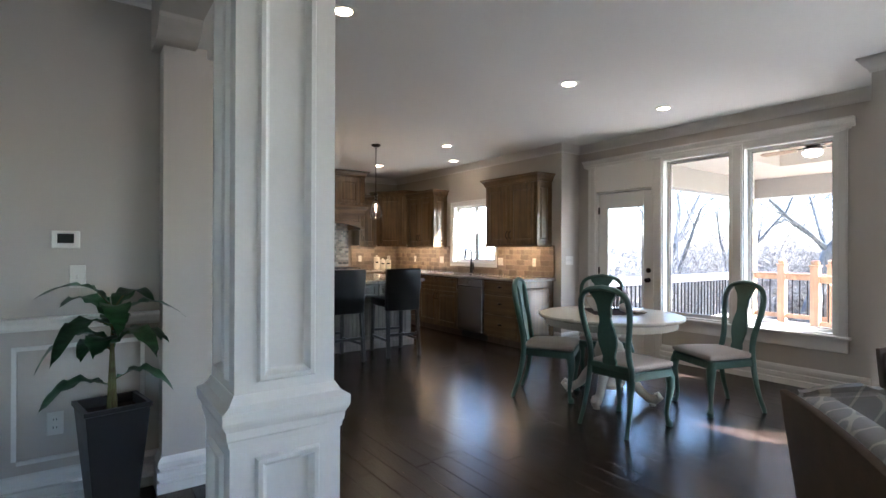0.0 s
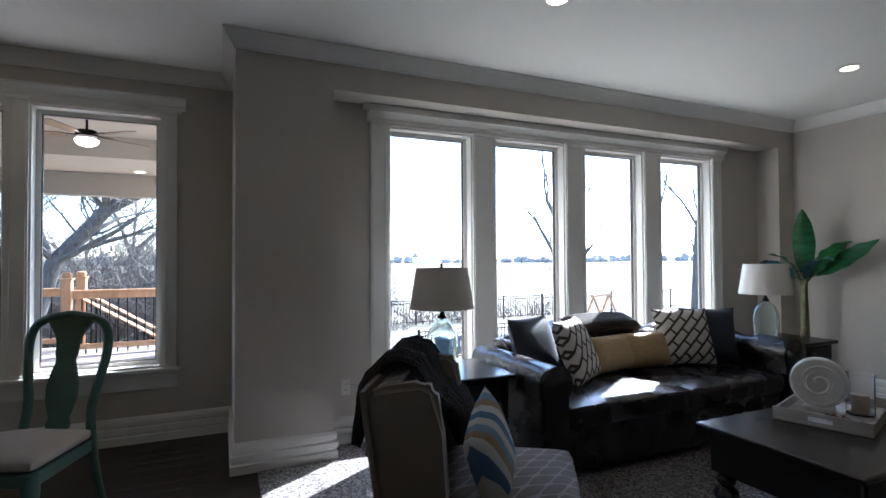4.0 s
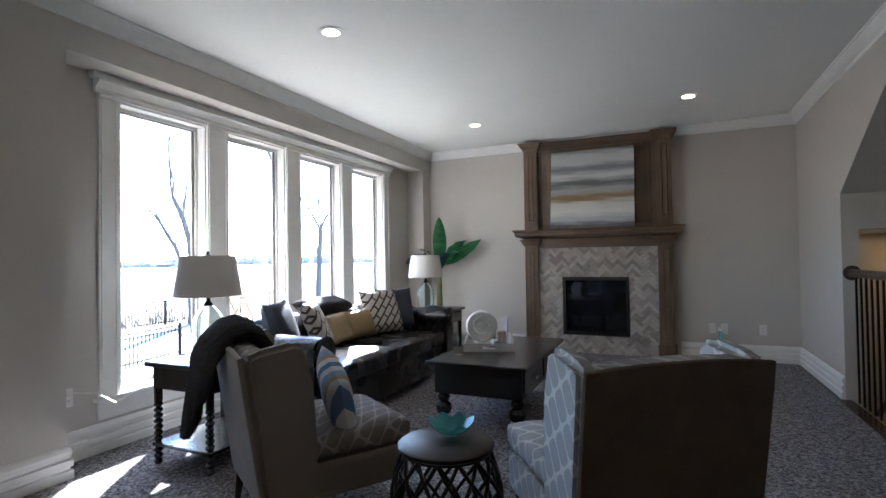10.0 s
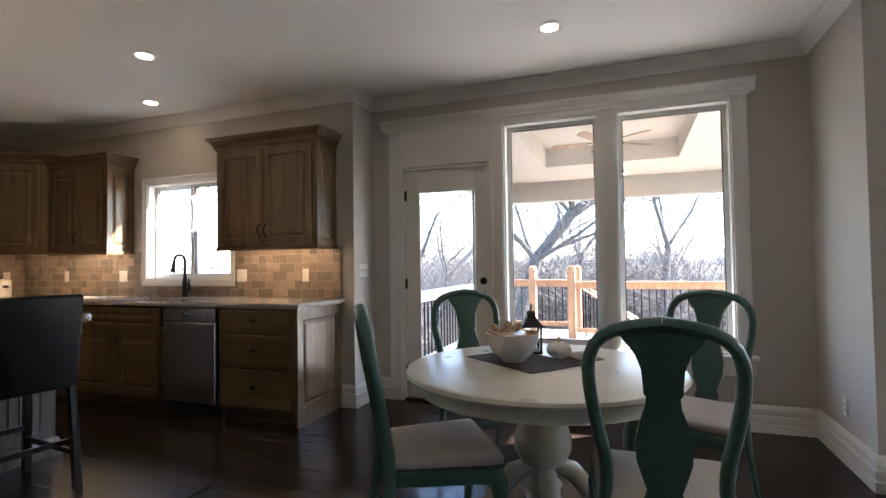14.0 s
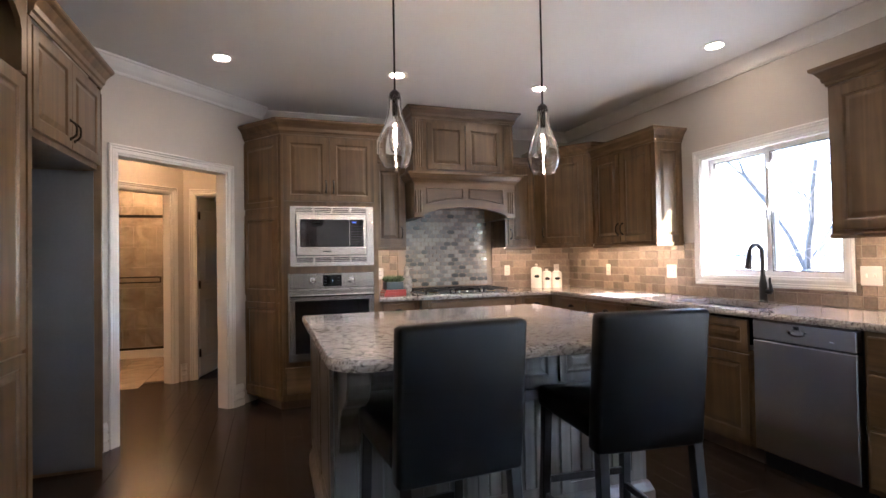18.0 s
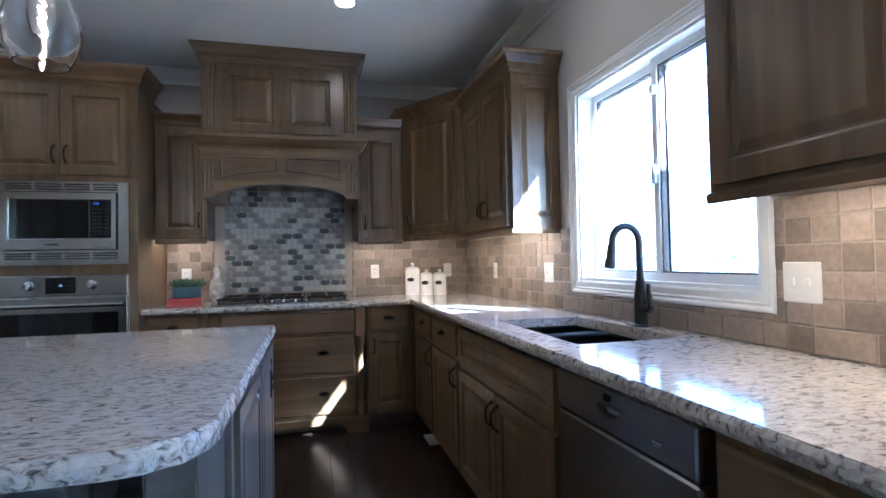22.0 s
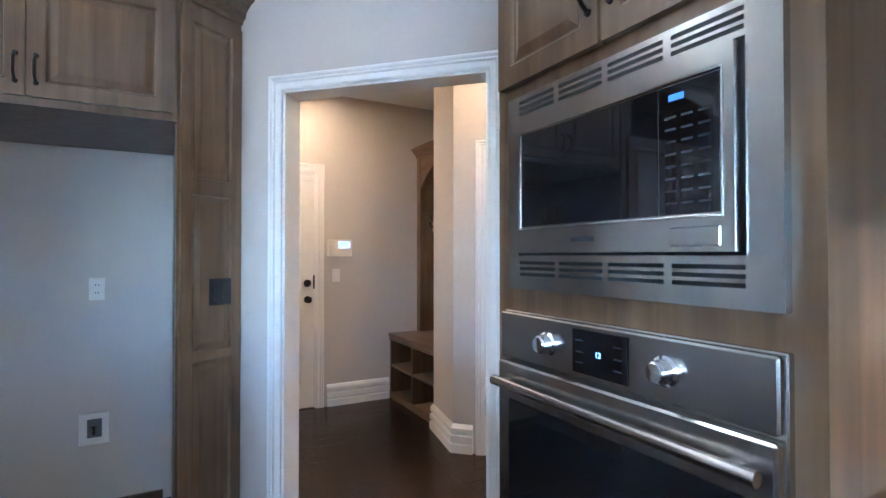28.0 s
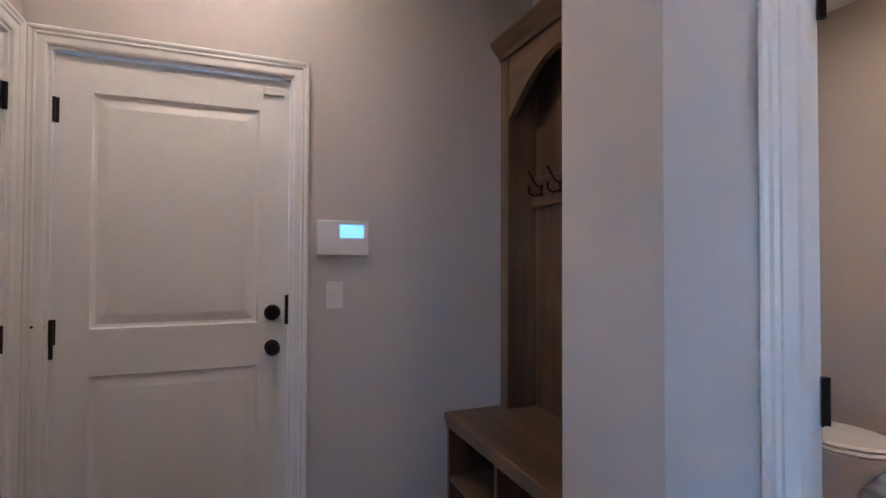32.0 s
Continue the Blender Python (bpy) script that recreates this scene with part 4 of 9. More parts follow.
# Niche backs take the darker wood to paint in the recess's shade.
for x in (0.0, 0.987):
    part("niche_back", box(x, x + 0.088, 0.05, 0.60, 0.10, 0.888), CABDARK, u, "niche behind the spindle, shade put into dark wood")
part("toe_kick", box(0.10, 0.98, 0.08, 0.60, 0.0, 0.10), CABDARK, u)
for z, h, hd in ((0.715, 0.15, ""), (0.435, 0.255, "cup2"), (0.145, 0.265, "cup2")):
    cab_door(u, pose(0.10, -0.02, z), 0.875, h, hd, name="drawer", st=0.04)
for x in (0.015, 0.99):
    part("post", lathe([(0.028, 0.10), (0.028, 0.17), (0.020, 0.18), (0.026, 0.20), (0.016, 0.23), (0.026, 0.36), (0.028, 0.44), (0.018, 0.54), (0.024, 0.58), (0.017, 0.60), (0.028, 0.62), (0.028, 0.68)], 14, m=pose(x + 0.035, -0.010, 0)), CAB, u, smooth=True)
    part("post_block", box(x, x + 0.07, -0.03, 0.05, 0.68, 0.888, 0.003), CAB, u)
pts = [(0, 0.115), (1.075, 0.115), (1.075, 0.0), (0.93, 0.0)] + [(0.93 - 0.05 * math.sin(a), 0.07 * math.sin(a) * 1.0 + 0.0) for a in (0.5, 1.0, 1.57)] + [(0.195 + 0.0, 0.07)] + [(0.145 + 0.05 * math.cos(a), 0.07 * math.cos(a)) for a in (0.6, 1.1, 1.57)] + [(0.0, 0.0)]
part("valance", prism(pts, 0, 0.03, m=pose(0, -0.015, 0, 90)), CABX, u)
u = thing("corner_base_cabinet", 4.625, 9.44, 0, 0, "brown stained corner base cabinet", "cabinet", kg)
part("body", box(0, 0.355, 0, 0.60, 0.10, 0.888), CAB, u)
part("toe_kick", box(0, 0.355, 0.07, 0.60, 0.0, 0.10), CABDARK, u)
cab_door(u, pose(0.02, 0, 0.71), 0.28, 0.155, "cup", name="drawer")
cab_door(u, pose(0.02, 0, 0.13), 0.28, 0.555, "pull", -1, 0.47)


def side_unit(y, w, label, name="base_cabinet", top=0.888):
    t = thing(name, 4.98, y, 0, -90, label, "cabinet", kg)
    part("body", box(0, w, 0, 0.60, 0.10, top), CAB, t)
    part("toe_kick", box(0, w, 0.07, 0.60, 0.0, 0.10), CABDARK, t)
    return t


u = side_unit(9.44, 0.62, "brown stained base cabinet with drawer and door")
cab_door(u, pose(0.16, 0, 0.71), 0.44, 0.155, "cup", name="drawer")
cab_door(u, pose(0.16, 0, 0.13), 0.44, 0.555, "pull", 1, 0.47)
u = side_unit(8.82, 0.58, "brown stained base cabinet with drawer and door")
cab_door(u, pose(0.02, 0, 0.71), 0.54, 0.155, "cup", name="drawer")
cab_door(u, pose(0.02, 0, 0.13), 0.54, 0.555, "pull", 1, 0.47)
u = side_unit(8.24, 1.09, "brown stained sink base with two doors", "sink_cabinet", 0.69)
cab_door(u, pose(0.02, 0, 0.68), 1.05, 0.19, name="false_front", st=0.045)
cab_door(u, pose(0.02, 0, 0.13), 0.52, 0.53, "pull", 1, 0.44)
cab_door(u, pose(0.55, 0, 0.13), 0.52, 0.53, "pull", -1, 0.44)
u = side_unit(6.545, 0.735, "brown stained drawer base at the counter end")
for z, h in ((0.70, 0.165), (0.43, 0.25), (0.13, 0.28)):
    cab_door(u, pose(0.02, 0, z), 0.67, h, "cup", name="drawer", st=0.045)
part("end_panel", panels(0.60, 0.888, 0.018, [(0.07, 0.53, 0.15, 0.80)], RAISED, m=pose(0.753, 0.60, 0, 0, 0, 90) @ pose(-0.60, 0, 0)), CAB, u)

# dishwasher
u = thing("dishwasher", 4.98, 7.135, 0, -90, "brushed steel dishwasher under the counter", "dishwasher")
part("body", box(0.0, 0.575, 0.02, 0.58, 0.10, 0.885), BLACK, u)
part("door", box(0.004, 0.571, -0.028, 0.02, 0.115, 0.765, 0.006), STEEL, u)
part("control_strip", box(0.004, 0.571, -0.028, 0.02, 0.772, 0.882, 0.005), STEEL, u)
part("display", box(0.255, 0.285, -0.0295, -0.027, 0.85, 0.868), BLACKGLASS, u)
own = bmesh.new()
n = 12
r1 = [own.verts.new((0.27 + 0.055 * math.cos(a), -0.030, 0.842 + 0.03 * math.sin(a))) for a in (math.pi + math.pi * k / n for k in range(n + 1))]
r2 = [own.verts.new((0.27 + 0.040 * math.cos(a), -0.036, 0.842 + 0.020 * math.sin(a))) for a in (math.pi + math.pi * k / n for k in range(n + 1))]
for k in range(n):
    own.faces.new((r1[k], r1[k + 1], r2[k + 1], r2[k]))
own.faces.new(r2)
part("handle_pocket", own, CHROME, u, "chrome handle pocket", True)
part("badge", box(0.44, 0.47, -0.0295, -0.027, 0.80, 0.812, 0.001), CHROME, u)
part("toe_kick", box(0.0, 0.575, 0.06, 0.09, 0.0, 0.10), BLACK, u)

def rough_edge(path, z0, z1, seed, close=False):
    """A chiselled stone edge: a strip of broken facets standing out from a path of (x, y), outside to the right."""
    rg_ = random.Random(seed)
    P = [Vector(p) for p in path]
    dense = []
    for a, b in zip(P, P[1:] + ([P[0]] if close else [])):
        n_ = max(1, int((b - a).length / 0.018))
        nr = Vector((b.y - a.y, a.x - b.x)).normalized()
        dense += [(a.lerp(b, k_ / n_), nr) for k_ in range(n_)]
    if not close:
        dense.append((P[-1], dense[-1][1]))
    own, rings = bmesh.new(), []
    for p, nr in dense:
        ring = [(-0.002, z0)] + [(rg_.uniform(*lim), z0 + (z1 - z0) * f + rg_.uniform(-0.002, 0.002)) for lim, f in (((0.002, 0.007), 0.06), ((0.005, 0.012), 0.35), ((0.005, 0.013), 0.65), ((0.001, 0.006), 0.92))] + [(-0.002, z1)]
        rings.append([own.verts.new((p.x + nr.x * o, p.y + nr.y * o, z)) for o, z in ring])
    for a, b in zip(rings, rings[1:] + ([rings[0]] if close else [])):
        for k_ in range(5):
            own.faces.new((a[k_], a[k_ + 1], b[k_ + 1], b[k_]))
    return own


# worktop with the sink cut out
wt = thing("worktop", 0, 0, 0, 0, "speckled grey and cream granite worktop", "countertop")
for a, b, c, d in ((3.165, 5.60, 9.41, 10.05), (3.52, 4.63, 9.385, 9.41), (4.95, 5.60, 7.93, 9.41), (4.95, 5.075, 7.22, 7.93), (5.48, 5.60, 7.22, 7.93), (4.95, 5.60, 5.77, 7.22)):
    part("slab", box(a, b, c, d, 0.89, 0.93), GRANITE, wt)
part("chiselled_edge", rough_edge([(3.165, 9.41), (3.52, 9.41), (3.52, 9.385), (4.63, 9.385), (4.63, 9.41), (4.95, 9.41), (4.95, 5.77), (5.60, 5.77)], 0.891, 0.9292, 7), GRANITE, wt, "rough chiselled granite edge")
SINK = mat("black_composite", (0.004, 0.0045, 0.006), 0.7, vary=0.2, fine=200, bump=0.2, spec=0.2)
u = thing("kitchen_sink", 5.28, 7.575, 0.93, 0, "black composite double-bowl undermount sink", "sink")
for y0, y1, nm in ((-0.345, 0.06, "bowl"), (0.085, 0.345, "bowl")):
    own = box(-0.205, 0.195, y0, y1, -0.23, -0.042, 0.03, seg=3)
    top = [f for f in own.faces if f.calc_center_median().z > -0.0425]
    bmesh.ops.delete(own, geom=top, context="FACES")
    bmesh.ops.solidify(own, geom=own.faces[:], thickness=-0.006)
    part(nm, own, SINK, u, smooth=True)
part("rim", box(-0.21, 0.20, 0.055, 0.09, -0.075, -0.046, 0.006), SINK, u)
for y in (-0.14, 0.21):
    part("drain", lathe([(0.045, -0.229), (0.042, -0.226), (0.02, -0.228)], 16, m=pose(0, y, 0)), CHROME, u, "chrome drain")
u = thing("kitchen_faucet", 5.525, 7.51, 0.93, 0, "black pull-down gooseneck faucet at the sink", "faucet")
part("base", lathe([(0.032, 0), (0.032, 0.006), (0.026, 0.012), (0.025, 0.13), (0.021, 0.15), (0.017, 0.19)], 18), BLACK, u, smooth=True)
neck = [(0, 0, 0.18), (0, 0, 0.34)] + [(-0.062 + 0.062 * math.cos(a), 0, 0.34 + 0.066 * math.sin(a)) for a in (math.pi * k / 10 for k in range(1, 10))] + [(-0.126, 0, 0.325)]
part("neck", tube(neck, 0.0145, 12), BLACK, u, smooth=True)
part("spray_head", lathe([(0.015, 0.04), (0.018, 0.02), (0.018, -0.02), (0.022, -0.04), (0.022, -0.06), (0.015, -0.065)], 14, m=pose(-0.129, 0, 0.30, 0, 8)), BLACK, u, smooth=True)
part("lever", tube([(0, -0.015, 0.075), (0, -0.055, 0.075), (0.0, -0.062, 0.082), (0.0, -0.05, 0.15), (0.0, -0.052, 0.175)], 0.008, 8, rs=[0.018, 0.018, 0.013, 0.008, 0.007]), BLACK, u, smooth=True)

# upper cabinets
u = thing("upper_cabinet", 3.165, 9.72, 0, 0, "brown stained upper cabinet beside the hood", "cabinet", kg)
part("body", box(0, 0.34, 0, 0.325, 1.40, 2.22), CAB, u)
cab_door(u, pose(0.02, 0, 1.42), 0.30, 0.78, "pull", 1, 0.12)
crown_on(u, [(0, 0), (0.34, 0)], 2.21, 0.8)
part("light_rail", box(0, 0.34, 0.0, 0.016, 1.368, 1.40, 0.003), CABX, u)
under_light(u, box(0.03, 0.31, 0.06, 0.09, 1.392, 1.399))
u = thing("upper_cabinet", 4.595, 9.72, 0, 0, "brown stained upper cabinet beside the hood", "cabinet", kg)
part("body", box(0, 0.355, 0, 0.325, 1.385, 2.26), CAB, u)
cab_door(u, pose(0.03, 0, 1.405), 0.30, 0.82, "pull", -1, 0.12)
crown_on(u, [(0, 0), (0.355, 0)], 2.25, 0.8)
part("light_rail", box(0, 0.355, 0.0, 0.016, 1.353, 1.385, 0.003), CABX, u)
under_light(u, box(0.03, 0.32, 0.06, 0.09, 1.377, 1.384))
u = thing("corner_upper_cabinet", 0, 0, 0, 0, "brown stained diagonal corner upper cabinet", "cabinet", kg)
part("body", prism([(4.952, 10.045), (4.952, 9.70), (5.295, 9.165), (5.595, 9.165), (5.595, 10.045)], 1.40, 2.32), CAB, u)
dl_ = math.hypot(5.295 - 4.952, 9.165 - 9.70)
mdg = Matrix.Translation((4.952, 9.70, 0)) @ pose(0, 0, 0, 0, 0, math.degrees(math.atan2(9.165 - 9.70, 5.295 - 4.952)))
cab_door(u, mdg @ pose(0.075, 0, 1.42), dl_ - 0.15, 0.88, "pull", -1, 0.12)
crown_on(u, [(4.952, 9.9), (4.952, 9.70), (5.295, 9.165), (5.5, 9.165)], 2.31, 0.95)
part("light_rail", box(0, dl_, 0.0, 0.016, 1.368, 1.40, 0.003, m=mdg), CABX, u)
under_light(u, box(0.1, dl_ - 0.1, 0.06, 0.09, 1.392, 1.399, m=mdg))


def window_side(y, w, label, name="upper_cabinet", end=False, start=False):
    t = thing(name, 5.31, y, 0, -90, label, "cabinet", kg)
    part("body", box(0, w, 0, 0.286, 1.378, 2.245), CAB, t)
    dw_ = (w - 0.07) / 2
    cab_door(t, pose(0.03, 0, 1.40), dw_, 0.82, "pull", 1, 0.12)
    cab_door(t, pose(0.04 + dw_, 0, 1.40), dw_, 0.82, "pull", -1, 0.12)
    part("end_panel", panels(0.286, 0.867, 0.012, [(0.05, 0.236, 0.06, 0.80)], RAISED, m=pose(w + 0.012, 0, 1.378, 0, 0, 90)), CAB, t)
    crown_on(t, [(0, 0.286), (0, 0), (w + 0.012, 0), (w + 0.012, 0.286)] if start else [(0, 0), (w + 0.012, 0), (w + 0.012, 0.286)], 2.24)
    part("light_rail", sweep([(0, 0), (0.012, 0), (0.016, 0.02), (0.008, 0.03), (0, 0.03)], [(0, 0), (w + 0.012, 0), (w + 0.012, 0.286)], m=pose(0, 0, 1.352)), CABX, t)
    under_light(t, box(0.05, w - 0.05, 0.05, 0.08, 1.370, 1.377))
    return t


window_side(9.16, 0.855, "brown stained upper cabinet beside the sink window")
window_side(6.895, 1.045, "brown stained upper cabinet at the counter end", start=True)

# range hood
u = thing("range_hood", 4.048, 9.47, 0, 0, "brown stained mantel range hood with fluted sides", "range hood")
part("chest", box(-0.53, 0.53, 0, 0.57, 2.10, 2.64), CAB, u)
for s in (-1, 1):
    for k in range(4):
        part("flute", lathe([(0.009, 2.16), (0.009, 2.60)], 8, m=pose(s * 0.475 + (k - 1.5) * 0.022, -0.001, 0)), CAB, u)
cab_door(u, pose(-0.395, 0, 2.135), 0.392, 0.45)
cab_door(u, pose(0.003, 0, 2.135), 0.392, 0.45)
crown_on(u, [(-0.53, 0.40), (-0.53, 0), (0.53, 0), (0.53, 0.40)], 2.625, 0.95)
part("mantel_ledge", sweep([(0, 2.03), (0.012, 2.01), (0.02, 2.03), (0.04, 2.045), (0.06, 2.075), (0.07, 2.085), (0.07, 2.105), (0, 2.105)], [(-0.53, 0.50), (-0.53, -0.01), (0.53, -0.01), (0.53, 0.50)]), CABX, u)
arch = [(0.43 - 0.86 * k / 16, 1.70 + 0.075 * math.sin(math.pi * k / 16) ** 0.7) for k in range(17)]
pts = [(-0.53, 2.03), (0.53, 2.03), (0.53, 1.675), (0.44, 1.675)] + arch + [(-0.44, 1.675), (-0.53, 1.675)]
part("arched_front", prism([(x, z) for x, z in pts], 0, 0.06, m=pose(0, 0.045, 0, 90)), CABX, u)
for s in (-1, 1):
    x0, x1 = (0.035, 0.40) if s > 0 else (-0.40, -0.035)
    own = bmesh.new()
    up = [own.verts.new((x, -0.018, 1.955)) for x in [x0 + (x1 - x0) * k / 8 for k in range(9)]]
    lo = [own.verts.new((x, -0.018, 1.795 + 0.07 * math.sin(math.pi * (x + 0.43) / 0.86) ** 0.7)) for x in [x0 + (x1 - x0) * k / 8 for k in range(9)]]
    ring = up + lo[::-1]
    pts = [v.co.copy() for v in ring]
    own.free()
    own = tube(pts + [pts[0], pts[1]], 0.008, 6)
    part("arch_panel", own, CABX, u, "arched applied moulding", True)
    for k in range(3):
        part("flute", lathe([(0.010, 1.72), (0.010, 1.93)], 8, m=pose(s * 0.485 + (k - 1) * 0.024, -0.016, 0)), CAB, u)
    part("leg", box(s * 0.53 - 0.002 if s < 0 else 0.44, -0.44 if s < 0 else 0.532, 0.045, 0.55, 1.675, 2.03), CAB, u)
part("liner", box(-0.43, 0.43, 0.05, 0.55, 1.80, 1.83), STEEL, u)

# wall oven tower
u = thing("oven_cabinet", 0, 0, 0, 0, "tall brown stained wall oven cabinet with angled side", "cabinet", kg)
part("body", prism([(2.312, 9.392), (3.155, 9.392), (3.155, 10.045), (2.02, 10.045), (1.985, 9.825)], 0.08, 2.385), CAB, u)
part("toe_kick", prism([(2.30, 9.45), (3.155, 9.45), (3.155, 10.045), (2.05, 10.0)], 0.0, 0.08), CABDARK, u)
mo = pose(0, 9.392, 0)
cab_door(u, mo @ pose(2.335, 0, 1.795), 0.385, 0.56, "pull", 1, 0.13)
cab_door(u, mo @ pose(2.73, 0, 1.795), 0.385, 0.56, "pull", -1, 0.13)
cab_door(u, mo @ pose(2.335, 0, 0.13), 0.78, 0.235, "knob", name="drawer")
al = math.hypot(2.312 - 1.985, 9.392 - 9.825)
ma = Matrix.Translation((1.985, 9.825, 0)) @ pose(0, 0, 0, 0, 0, math.degrees(math.atan2(9.392 - 9.825, 2.312 - 1.985)))
for z, h in ((0.12, 0.80), (0.98, 0.72), (1.75, 0.60)):
    part("side_panel", panels(al - 0.06, h, 0.01, [(0.04, al - 0.10, 0.05, h - 0.05)], RAISED, m=ma @ pose(0.03, -0.011, z)), CAB, u)
crown_on(u, [(2.0, 9.95), (1.985, 9.825), (2.312, 9.392), (3.155, 9.392), (3.155, 9.72)], 2.375, 1.1)

u = thing("wall_oven", 2.363, 9.392, 0.407, 0, "brushed steel built-in single wall oven", "oven")
part("trim", box(0, 0.745, -0.018, 0.02, 0, 0.760, 0.003), STEEL, u)
part("control_panel", box(0.004, 0.741, -0.036, -0.018, 0.632, 0.756, 0.004), STEEL, u)
dsp = part("display", box(0.292, 0.453, -0.0385, -0.036, 0.645, 0.745, 0.001), BLACKGLASS, u)
KEYPRINT = mat("grey_print", (0.035, 0.035, 0.04), 0.5)
DIGIT = glow("display_digit", (0.6, 0.8, 1.0), 0.07)
fc = bpy.data.curves.new("clock_digits", "FONT")
fc.body, fc.size, fc.align_x, fc.align_y, fc.extrude = "12", 0.018, "CENTER", "CENTER", 0.0003
tmp = new("clock_digits", fc)
deps = bpy.context.evaluated_depsgraph_get()
me = bpy.data.meshes.new_from_object(tmp.evaluated_get(deps))
bpy.data.objects.remove(tmp)
me.materials.clear()
me.materials.append(DIGIT)
ob = new("clock_digits", me)
ob.parent = dsp
ob.matrix_basis = pose(0.372, -0.0391, 0.694, 90)
for z in (0.668, 0.692, 0.718):
    for x in (0.304, 0.416):
        part("print_bar", box(x, x + 0.022, -0.0391, -0.0386, z, z + 0.003), KEYPRINT, dsp)
for x in (0.204, 0.540):
    part("knob", lathe([(0.030, 0), (0.030, 0.004), (0.024, 0.008), (0.022, 0.030), (0.018, 0.034), (0.002, 0.035)], 20, m=pose(x, -0.036, 0.694, 90)), CHROME, u, "polished steel oven knob", True)
part("door", box(0.004, 0.741, -0.045, -0.018, 0.012, 0.622, 0.005), STEEL, u)
part("window", box(0.055, 0.690, -0.0475, -0.045, 0.075, 0.525, 0.001), BLACKGLASS, u, "black oven glass")
bm = tube([(0.020, -0.072, 0.571), (0.728, -0.072, 0.571)], 0.0135, 14)
for x in (0.06, 0.685):
    box(x - 0.013, x + 0.013, -0.072, -0.044, 0.558, 0.584, 0.004, bm)
part("handle", bm, STEEL, u, "brushed steel bar handle", True)

u = thing("microwave", 2.385, 9.392, 1.229, 0, "brushed steel built-in microwave with vented trim", "microwave")
bm = panels(0.722, 0.523, 0.02, [(0.045, 0.663, 0.090, 0.458)], ((0.0, 0.0), (0.0, 0.012)), m=pose(0, -0.022, 0))
part("trim_kit", bm, STEEL, u)
for z in (0.036, 0.470):
    for k in range(4):
        for j in range(3):
            part("vent_slot", box(0.052 + k * 0.157, 0.052 + k * 0.157 + 0.138, -0.0232, -0.0205, z + j * 0.0155, z + j * 0.0155 + 0.008), BLACK, u)
part("recess", box(0.046, 0.662, -0.0132, -0.011, 0.091, 0.457), BLACK, u)
part("door", panels(0.602, 0.354, 0.028, [(0.020, 0.585, 0.060, 0.318)], ((0.0, 0.0), (0.006, 0.004)), m=pose(0.053, -0.042, 0.097)), STEEL, u)
part("door_edge", frame_loop([(0, 0), (0, 0.0025), (0.003, 0.0025), (0.003, 0)], 0.557, 0.250, pose(0.077, -0.0415, 0.161), True), CHROME, u, "bright polished glass edge")
part("window", box(0.082, 0.505, -0.0392, -0.0375, 0.166, 0.407), BLACKGLASS, u, "black microwave glass")
kp = part("keypad", box(0.508, 0.629, -0.0392, -0.0375, 0.166, 0.407), BLACKGLASS, u)
part("clock_display", box(0.530, 0.562, -0.0398, -0.0391, 0.378, 0.390), glow("blue_clock_digits", (0.12, 0.25, 1.0), 0.003), kp, "dim blue clock")
for r_ in range(8):
    for c in range(3):
        part("key_print", box(0.522 + c * 0.034, 0.545 + c * 0.034, -0.0398, -0.0391, 0.185 + r_ * 0.023, 0.189 + r_ * 0.023), KEYPRINT, kp)
part("release_bar", box(0.535, 0.632, -0.045, -0.041, 0.107, 0.142, 0.002), STEEL, u)
part("badge", box(0.272, 0.342, -0.0428, -0.041, 0.122, 0.132), KEYPRINT, u, "dark maker's badge")

# cooktop
u = thing("gas_cooktop", 4.048, 9.70, 0.93, 0, "black and steel gas cooktop with cast iron grates", "cooktop")
part("tray", box(-0.455, 0.455, -0.25, 0.26, 0, 0.007, 0.003), STEEL, u)
part("burner_deck", box(-0.440, 0.440, -0.232, 0.245, 0.007, 0.0118, 0.002), BLACK, u, "black enamel burner deck")
BRASS = mat("brass_burner", (0.55, 0.40, 0.16), 0.3, 0.9, vary=0.1)
for bx, by, r in ((-0.31, -0.11, 0.042), (-0.31, 0.13, 0.042), (0.0, 0.02, 0.055), (0.31, -0.11, 0.042), (0.31, 0.13, 0.042)):
    b_ = part("burner", lathe([(r, 0.012), (r, 0.022), (r * 0.8, 0.026), (0.004, 0.028)], 16, m=pose(bx, by, 0)), BLACK, u, smooth=True)
    part("burner_ring", lathe([(r * 1.15, 0.0122), (r * 1.1, 0.016), (r * 0.9, 0.017)], 16, m=pose(bx, by, 0)), BRASS, b_, "brass burner ring", True)
for gx in (-0.30, 0.0, 0.30):
    bm = None
    for dx in (-0.125, 0.0, 0.125):
        bm = box(gx + dx - 0.006, gx + dx + 0.006, -0.235, 0.235, 0.034, 0.046, 0.002, bm)
    for dy in (-0.235, -0.11, 0.13, 0.235):
        box(gx - 0.14, gx + 0.14, dy - 0.006, dy + 0.006, 0.034, 0.046, 0.002, bm)
    for dx in (-0.125, 0.125):
        for dy in (-0.235, 0.235):
            box(gx + dx - 0.006, gx + dx + 0.006, dy - 0.006, dy + 0.006, 0.010, 0.036, 0.0, bm)
    part("grate", bm, BLACK, u, "cast iron grate")
for k in range(5):
    part("knob", lathe([(0.016, 0.012), (0.015, 0.03), (0.012, 0.032)], 12, m=pose(-0.16 + 0.08 * k, -0.225, 0)), CHROME, u, smooth=True)

